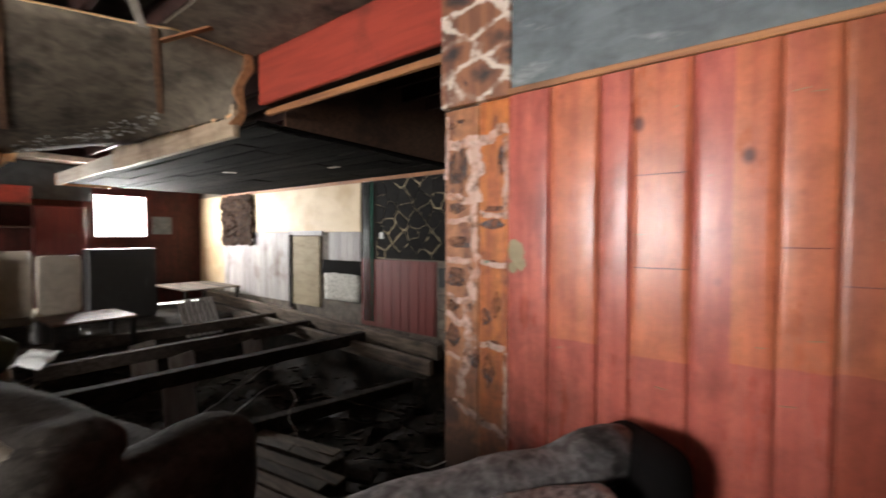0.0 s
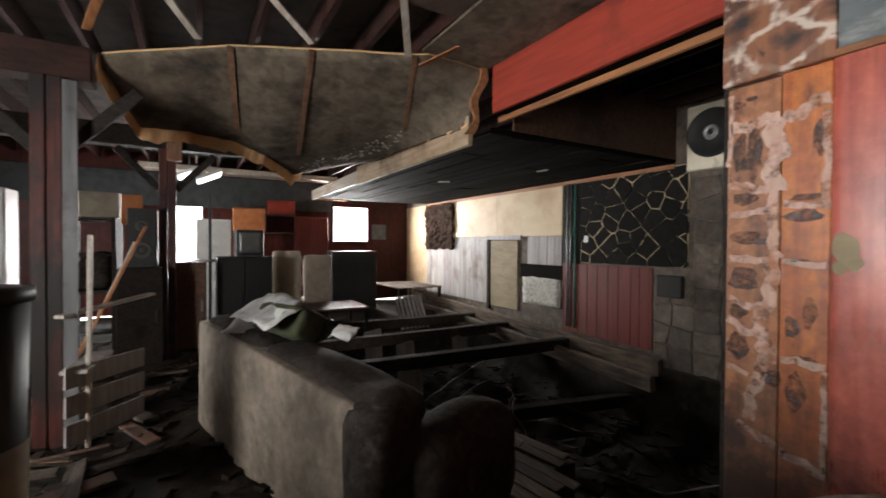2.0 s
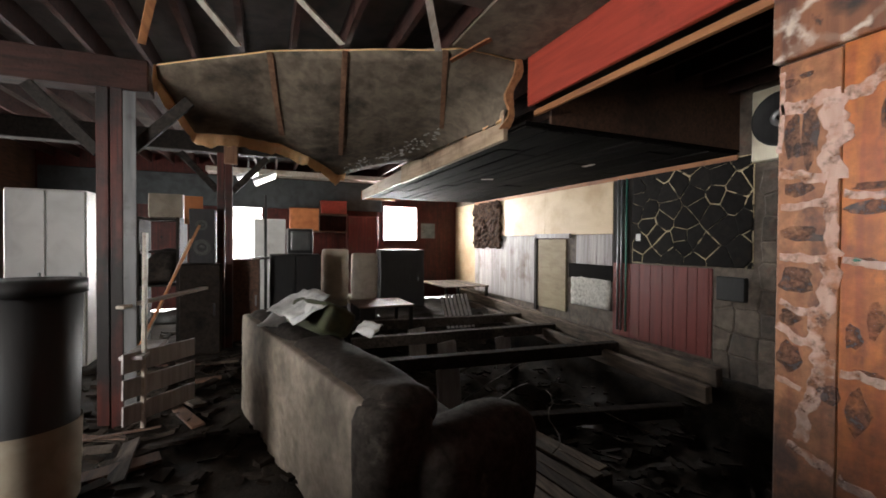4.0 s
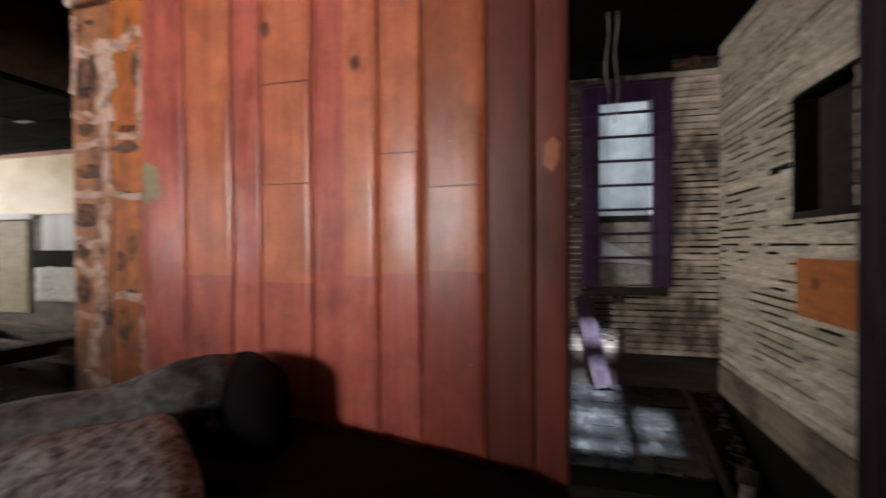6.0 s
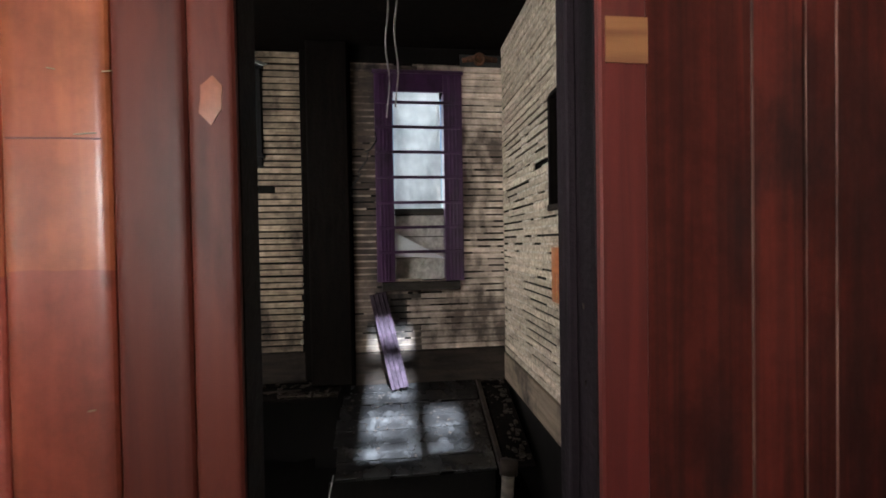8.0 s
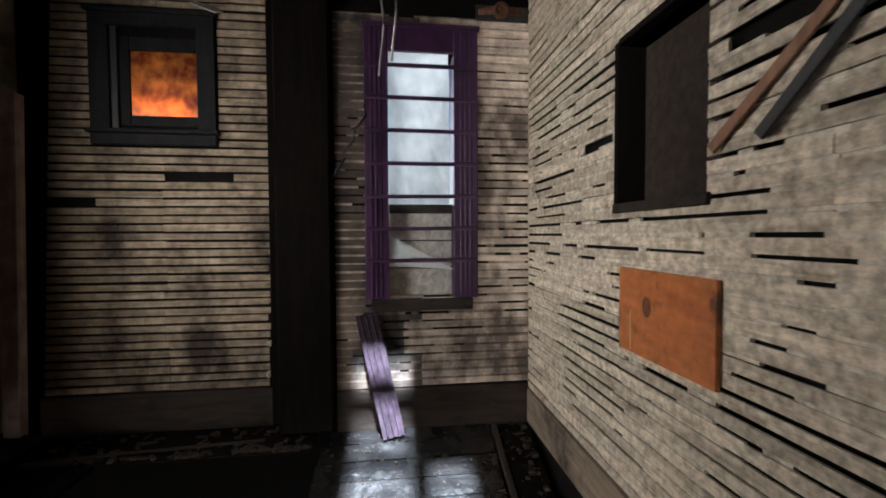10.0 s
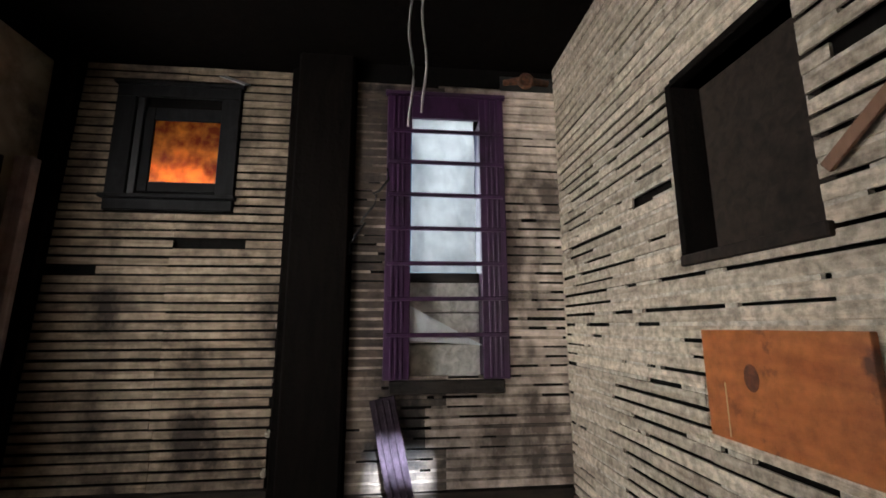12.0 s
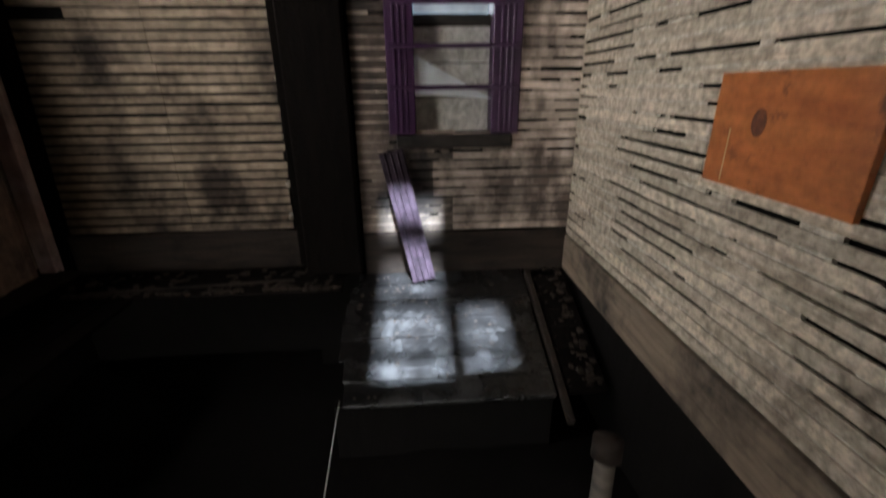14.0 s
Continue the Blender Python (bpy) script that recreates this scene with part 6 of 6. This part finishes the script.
# debris on the boards under the amber window
verts, faces = [], []
for k in range(420):
    x, y = (lath_r.uniform(-1.15, 0.6), lath_r.uniform(3.96, 4.6)) if k < 150 else (lath_r.uniform(0.7, 2.05), 4.46 - abs(lath_r.gauss(0, 0.5)))
    y = max(3.1, y)
    s, q = (lath_r.uniform(0.006, 0.02), lath_r.uniform(0.02, 0.1)) if k < 150 else (lath_r.uniform(0.002, 0.007), lath_r.uniform(0.008, 0.035))
    y = min(y, 4.6) if k < 150 else max(3.62, y)
    if k < 150:
        y = max(4.28, y)
    m = Matrix.Translation((x, y, s * 0.4 - 0.12 if k < 150 else s * 0.4 + slope(y))) @ Matrix.Rotation(lath_r.uniform(0, 6.28), 4, "Z")
    base = len(verts)
    for sx in (-1, 1):
        for sy in (-1, 1):
            for sz in (-1, 1):
                verts.append(tuple(m @ Vector((sx * q * lath_r.uniform(0.3, 0.5), sy * s * lath_r.uniform(0.5, 1.2), sz * s * lath_r.uniform(0.3, 0.7)))))
    for f in ((0, 1, 3, 2), (4, 6, 7, 5), (0, 4, 5, 1), (2, 3, 7, 6), (0, 2, 6, 4), (1, 5, 7, 3)):
        faces.append(tuple(base + i for i in f))
me = bpy.data.meshes.new("floor_debris")
me.from_pydata(verts, [], faces)
me.materials.append(M_base)
tagged(new("floor_debris", me), "sooty splinters strewn over the floorboards by the windows", "debris", "", "stuff")

# baseboards
struct("baseboard", box(0.74, RX - 0.01, BY - 0.02, BY + 0.03, -0.13, 0.165, 0.004), M_base, "smoked brown baseboard under the barred window", "baseboard")
struct("baseboard_2", box(-1.24, 0.27, LY - 0.02, LY + 0.03, -0.12, 0.155, 0.004), M_base, "smoked brown baseboard under the amber window", "baseboard")
struct("baseboard_3", box(RX - 0.022, RX + 0.03, 1.77, BY - 0.022, -0.12, 0.125, 0.004), M_basepale, "stained baseboard along the pale lath wall", "baseboard")
struct("corner_post", box(0.36, 0.72, BY - 0.06, BY + 0.03, -0.1, LCEIL, 0.012), M_soot, "charred post between the two lath walls", "post")
struct("corner_post_2", box(0.27, 0.36, LY - 0.05, LY + 0.03, -0.1, LCEIL, 0.012), M_soot, "smoked stud at the broken lath ends", "post")
struct("corner_post_3", bar((-1.285, LY - 0.005, -0.15), (-1.15, LY - 0.005, LCEIL), 0.09, 0.07, 0.006), M_soot, "charred corner post", "post")

# remaining floor boards by the window wall
ledge = thing("floor_ledge", "wet sooty floorboards left by the window wall", "floor", kind="structure")
y = 3.58
while y < BY - 0.03:
    y1 = min(y + 0.13, BY - 0.024)
    x0 = 0.60 + 0.1 * lath_r.random()
    part("floorboard", bar((x0, (y + y1) / 2, slope((y + y1) / 2) - 0.015 + lath_r.uniform(-0.003, 0.003)), (1.80, (y + y1) / 2, slope((y + y1) / 2) - 0.015 + lath_r.uniform(-0.004, 0.004)), (y1 - y) * 1.07 - 0.003, 0.03, 0.003, math.atan(0.396)), M_wetfloor, ledge)
    y = y1
y = 4.25
while y < LY - 0.03:
    y1 = min(y + 0.135, LY - 0.021)
    part("floorboard", box(-1.33, 0.6, y + 0.001, y1 - 0.001, -0.15, -0.12 + lath_r.uniform(-0.006, 0.002), 0.003), M_soot, ledge)
    y = y1
x = -1.33
while x < -0.66:
    part("floorboard", box(x + 0.001, x + 0.134, 2.3 + 0.3 * lath_r.random(), 4.248, -0.15, -0.12 + lath_r.uniform(-0.006, 0.002), 0.003), M_soot, ledge)
    x += 0.135
for k in range(6):
    y = 3.66 + 0.135 * k
    part("floorboard", bar((1.87, y, slope(y) - 0.017), (2.088, y, slope(y) - 0.019), 0.142, 0.03, 0.003, math.atan(0.396)), M_soot, ledge)
stick = thing("loose_lath", "bare lath lying on the sooty floor", "lath", (-0.4, 4.33, -0.11), group="broken wall laths")
local(part("lath", bar((-0.98, 4.30, -0.108), (0.28, 4.40, -0.108), 0.035, 0.01, 0.002), M_base, stick))
strip2 = thing("edge_strip", "sooty wooden strip along the broken floor edge", "strip", (1.83, 4.0, -0.3))
local(part("strip", bar((1.83, 4.42, slope(4.42) + 0.01), (1.84, 3.45, slope(3.45) - 0.02), 0.035, 0.05, 0.004), M_base, strip2))

# barred window
win = thing("window_1", "tall purple-framed window with horizontal bars and torn plastic", "window", (1.335, BY, 0.8), kind="structure")


def wp(name, bm, mt, label="", smooth=False):
    return local(part(name, bm, mt, win, label, smooth))


for a, b in ((0.945, 1.105), (1.562, 1.73)):
    wp("casing", box(a, b, BY - 0.03, BY - 0.001, 0.80, 2.66, 0.004), M_purple)
    for k in (0.3, 0.5, 0.7):
        xm = a + (b - a) * k
        wp("bead", box(xm - 0.009, xm + 0.009, BY - 0.038, BY - 0.029, 0.81, 2.655, 0.003), M_purple)
wp("head_casing", box(1.107, 1.56, BY - 0.03, BY - 0.001, 2.50, 2.66, 0.004), M_purple)
wp("cap", box(0.93, 1.745, BY - 0.042, BY - 0.001, 2.662, 2.69, 0.004), M_purple)
wp("sill", box(0.985, 1.69, BY - 0.05, BY + 0.03, 0.72, 0.798, 0.006), M_char, "charred black sill")
wp("jamb", box(1.09, 1.106, BY, BY + 0.16, 0.8, 2.5, 0.0), M_purple)
wp("jamb", box(1.561, 1.575, BY, BY + 0.16, 0.8, 2.5, 0.0), M_purple)
for k in range(7):
    z = 2.40 - 0.222 * k
    wp("bar", bar((0.96, BY - 0.036 - 0.004 * (k % 2), z + 0.006 * math.sin(k)), (1.715, BY - 0.036, z), 0.018, 0.026, 0.003), M_purple)
bm = bmesh.new()
NX, NZ = 22, 50
vs = {}
for i in range(NX + 1):
    for j in range(NZ + 1):
        x, z = 1.11 + 0.445 * i / NX, 1.46 + (2.525 - 1.46) * j / NZ
        edge = 0.02 * noise.noise(Vector((0.3, z * 5, 1)))
        x -= max(0, (i / NX - 0.85)) * (0.25 + edge * 6) * 0.6
        w = 0.018 * noise.noise(Vector((x * 9, z * 4, 0))) + 0.012 * noise.noise(Vector((x * 30 + z * 8, z * 3, 4)))
        w += 0.014 * math.exp(-((x - 1.46 - 0.04 * math.sin(z * 9)) / 0.02) ** 2)
        vs[i, j] = bm.verts.new((x, BY + 0.022 + w, z))
for i in range(NX):
    for j in range(NZ):
        bm.faces.new((vs[i, j], vs[i + 1, j], vs[i + 1, j + 1], vs[i, j + 1]))
wp("plastic_sheet", bm, M_sheeting, "milky wrinkled plastic sheeting", True)
bm = bmesh.new()
a, b, c = Vector((1.1, BY - 0.006, 1.25)), Vector((1.1, BY - 0.004, 1.03)), Vector((1.565, BY - 0.01, 1.0))
for k in range(10):
    f0, f1 = k / 10, (k + 1) / 10
    pts = [a.lerp(c, f0), b.lerp(c, f0), b.lerp(c, f1), a.lerp(c, f1)]
    bm.faces.new([bm.verts.new(p + Vector((0, 0.006 * math.sin(k * 2), 0))) for p in (pts if k < 9 else pts[:2] + [c])])
wp("plastic_flap", bm, M_flap, "torn flap of plastic sheeting", True)
wp("meeting_rail", box(1.107, 1.56, BY + 0.06, BY + 0.11, 1.40, 1.462, 0.004), M_char)
for z0, z1 in ((0.81, 1.005), (1.013, 1.2), (1.208, 1.398)):
    wp("infill_block", box(1.108, 1.559, BY + 0.07, BY + 0.12, z0, z1, 0.004), M_insul, "stained grey infill block")

wp("backing", box(1.107, 1.56, BY + 0.122, BY + 0.15, 0.8, 1.46), M_char)
plank = thing("loose_plank", "lilac fluted casing board leaning below the window", "plank", (1.2, 4.2, 0))
pm = bar((0.945, BY - 0.022, 0.70), (1.13, BY - 0.13, -0.125), 0.15, 0.022, 0.003, radians(60))
local(part("board", pm, M_plank, plank))
for dx in (-0.04, 0.0, 0.04):
    local(part("bead", bar((0.945 + dx, BY - 0.036, 0.69), (1.13 + dx, BY - 0.144, -0.113), 0.014, 0.012, 0.003), M_plank, plank))

# amber window
aw = thing("window_2", "small sooty black window with amber glass", "window", (-0.47, LY, 1.9), kind="structure")


def ap(name, bm, mt, label="", smooth=False):
    return local(part(name, bm, mt, aw, label, smooth))


ap("casing", box(-0.87, -0.745, LY - 0.03, LY - 0.001, 1.97, 2.66, 0.004), M_blackframe)
ap("casing", box(-0.19, -0.07, LY - 0.03, LY - 0.001, 1.97, 2.66, 0.004), M_blackframe)
ap("head_casing", box(-0.87, -0.07, LY - 0.03, LY - 0.001, 2.662, 2.745, 0.004), M_blackframe)
ap("cap", box(-0.89, -0.05, LY - 0.05, LY - 0.001, 2.747, 2.77, 0.004), M_blackframe)
ap("apron", box(-0.87, -0.07, LY - 0.035, LY - 0.001, 1.865, 1.94, 0.006), M_blackframe)
ap("sill", box(-0.89, -0.05, LY - 0.06, LY + 0.0, 1.942, 1.968, 0.004), M_blackframe)
ap("side_board", box(-0.743, -0.70, LY - 0.012, LY + 0.1, 1.97, 2.66, 0.003), M_black)
ap("sash", box(-0.70, -0.635, LY + 0.01, LY + 0.05, 2.0, 2.6, 0.004), M_blackframe)
ap("sash", box(-0.20, -0.192, LY + 0.01, LY + 0.05, 2.0, 2.6, 0.001), M_blackframe)
ap("sash", box(-0.634, -0.201, LY + 0.01, LY + 0.05, 2.51, 2.6, 0.004), M_blackframe)
ap("sash", box(-0.634, -0.201, LY + 0.01, LY + 0.05, 2.0, 2.07, 0.004), M_blackframe)
ap("pane", box(-0.636, -0.199, LY + 0.024, LY + 0.028, 2.068, 2.512), M_amber, "smoky amber glass pane")
scrapm = thing("metal_bracket", "bent pale bracket above the amber window", "bracket", (-0.1, LY - 0.03, 2.8))
local(part("plate", bar((-0.2, LY - 0.04, 2.83), (-0.02, LY - 0.06, 2.76), 0.07, 0.006, 0.001, 0.6), M_metal, scrapm))

# opening and board on the side wall
op = thing("window_3", "dark bare wall opening with a rough wooden frame", "window", (RX, 3.0, 1.35), kind="structure")
local(part("sill", box(RX - 0.03, RX + 0.2, 2.72, 3.28, 1.335, 1.375, 0.004), M_base, op))
local(part("side", box(RX - 0.02, RX + 0.2, 3.255, 3.285, 1.376, 2.07, 0.004), M_soot, op))
local(part("back_board", box(RX + 0.11, RX + 0.125, 2.72, 3.255, 1.376, 2.07), M_base, op))
local(part("head", box(RX - 0.02, RX + 0.2, 2.72, 3.254, 2.05, 2.08, 0.004), M_soot, op))
plyb = thing("plywood_board", "orange varnished plywood board on the lath wall", "board", (RX - 0.03, 2.93, 0.9))
bm = bmesh.new()
bx(bm, RX - 0.034, RX - 0.012, 2.665, 3.205, 0.765, 1.105)
bmesh.ops.bevel(bm, geom=bm.edges[:], offset=0.002, segments=1, affect="EDGES")
local(part("board", bm, M_plywood, plyb))
kn = disc_ring(0, 0, 0, [(0.045, 0.0), (0.044, 0.0008), (0.02, 0.001), (0.0201, 0.001)], 20)
bmesh.ops.transform(kn, matrix=Matrix.Translation((RX - 0.0342, 3.01, 0.965)) @ Matrix.Rotation(radians(-90), 4, "Z") @ Matrix.Diagonal((0.62, 1, 0.9, 1)), verts=kn.verts)
local(part("knot", kn, M_plyknot, plyb, "dark round knot"))
local(part("split", box(RX - 0.0355, RX - 0.0342, 3.115, 3.12, 0.775, 0.94), M_beige, plyb, "pale split in the face"))
for k, (a, b, mt) in enumerate((((RX - 0.02, 2.33, 1.78), (RX - 0.03, 2.7, 1.5), M_batten), ((RX - 0.035, 2.22, 1.78), (RX - 0.04, 2.52, 1.5), M_black))):
    e = thing("loose_lath", "broken lath hanging across the lath wall", "lath", a, group="broken wall laths")
    local(part("lath", bar(a, b, 0.012, 0.034, 0.002), mt, e))

# ceiling details: pair of pale wires, iron bracket
for k, dx in enumerate((0.0, 0.062)):
    e = thing("hanging_wire", "pale wire hanging before the window", "wire", (1.0 + dx, 3.3, LCEIL), group="hanging wires")
    pts = [(1.08 + dx + 0.012 * math.sin(i * 0.9 + k), 3.62 + 0.01 * math.sin(i * 1.3), LCEIL - i * 0.075) for i in range(13 - k)]
    local(part("wire", tube(pts, 0.006, 6), M_wire, e, "", True))
iron = thing("iron_bracket", "rusty iron pipe fitting in the broken wall corner", "bracket", (1.9, BY, 2.8))
local(part("pipe", tube([(1.74, BY - 0.03, 2.79), (1.88, BY - 0.04, 2.81), (2.06, BY - 0.03, 2.8)], [0.02, 0.03, 0.022], 10), M_rust, iron, "", True))
local(part("collar", disc_ring(1.89, BY - 0.05, 2.79, [(0.055, 0), (0.055, 0.03), (0.03, 0.03), (0.03, 0.005), (0.01, 0.005)], 20), M_rust, iron, "", True))
# flat black plate painted in for the hole's shade
local(part("pocket", box(1.72, 2.1, BY - 0.012, BY - 0.0095, 2.74, 2.85), M_black, iron, "black plate for the shade in a broken pocket"))
cable = thing("cable", "black looped cable beside the window", "cable", (0.85, BY, 2.0), group="loose cables")
local(part("cable", tube([(0.95 - 0.02 * i + 0.03 * math.sin(i * 1.7), BY - 0.03, 2.1 - 0.045 * i + 0.03 * math.cos(i * 1.5)) for i in range(14)], 0.008, 6), M_black, cable, "", True))

# west side: leaning door slab and pinkish frame board
wd = thing("door_2", "scuffed old door slab standing in the corner", "door", (-1.2, 4.3, 0), kind="structure")
local(part("slab", box(-1.325, -1.29, 3.5, 4.42, -0.08, 2.12, 0.005), M_doorbrown, wd))
local(part("panel", box(-1.29, -1.28, 3.52, 4.41, 1.99, 2.115, 0.004), M_jamb, wd, "purple upper panel"))
local(part("stripe", box(-1.289, -1.278, 3.52, 4.41, 1.83, 1.985, 0.004), M_redpaint, wd, "dull red stripe"))
local(part("edge_board", bar((-1.225, 4.5, 2.14), (-1.275, 4.5, -0.09), 0.07, 0.1, 0.004), M_pinkedge, wd, "pinkish brown edge board"))

# pipe and debris by the side wall
pp = thing("conduit", "short striped pipe standing in the void", "pipe", (1.6, 2.7, -0.8))
local(part("pipe", tube([(1.58, 2.62, -0.8), (1.70, 2.86, -0.04)], 0.034, 14), M_pipe, pp, "", True))
local(part("flange", tube([(1.69, 2.84, -0.1), (1.70, 2.86, -0.03)], 0.05, 14), M_base, pp, "dark rusted flange", True))
verts, faces = [], []
for k in range(70):
    x, y = 2.07 - abs(rr.gauss(0, 0.07)), rr.uniform(3.62, 4.45)
    s = rr.uniform(0.006, 0.022)
    zz = slope(y)
    base = len(verts)
    for sx in (-1, 1):
        for sy in (-1, 1):
            for sz in (-1, 1):
                verts.append((x + sx * s * rr.uniform(0.4, 1.2), y + sy * s * rr.uniform(0.4, 1.4), zz + s * 0.4 + sz * s * rr.uniform(0.3, 0.6)))
    for f in ((0, 1, 3, 2), (4, 6, 7, 5), (0, 4, 5, 1), (2, 3, 7, 6), (0, 2, 6, 4), (1, 5, 7, 3)):
        faces.append(tuple(base + i for i in f))
me = bpy.data.meshes.new("plaster_debris")
me.from_pydata(verts, [], faces)
me.materials.append(M_base)
tagged(new("plaster_debris", me), "crumbled plaster and splinters along the wall", "debris", "", "stuff")
cord = thing("cord", "thin pale cord hanging into the void", "cord", (0.7, 3.0, 0))
local(part("cord", tube([(0.66, 3.6, -0.44), (0.65, 3.5, -0.5), (0.62, 3.2, -0.7), (0.56, 3.0, -0.83)], 0.004, 6), M_wire, cord, "", True))

# plaster chips along the broken lath ends
chip_r = random.Random(31)
for k in range(16):
    z = 0.3 + 2.5 * k / 16 + chip_r.uniform(-0.05, 0.05)
    x = 0.24 + 0.035 * z + chip_r.uniform(-0.01, 0.02)
    e = thing("plaster_chip", "pale plaster chip on the broken lath end", "plaster", (x, LY, z), group="plaster chips")
    h = chip_r.uniform(0.015, 0.045)
    local(part("chip", pillow(x - 0.012, x + 0.014, LY - 0.025, LY + 0.002, z - h, z + h, 0.008, 3, 0.012, 30, None, k), M_lime, e))

# flakes of peeling paint on the door jamb
for k in range(12):
    z = 0.25 + 2.1 * k / 12 + chip_r.uniform(-0.06, 0.06)
    y = chip_r.uniform(1.56, 1.72)
    outline = [(y + chip_r.uniform(0.002, 0.006) * math.cos(t), z + chip_r.uniform(0.003, 0.014) * math.sin(t)) for t in np.linspace(0, 5.4, 7)]
    fl = slab(outline, 0.0, 0.003, 0.001)
    bmesh.ops.transform(fl, matrix=Matrix(((0, 1, 0, 1.559), (1, 0, 0, 0), (0, 0, 1, 0), (0, 0, 0, 1))), verts=fl.verts)
    part("paint_flake", fl, M_base if k % 4 else M_greystone, frame_r)
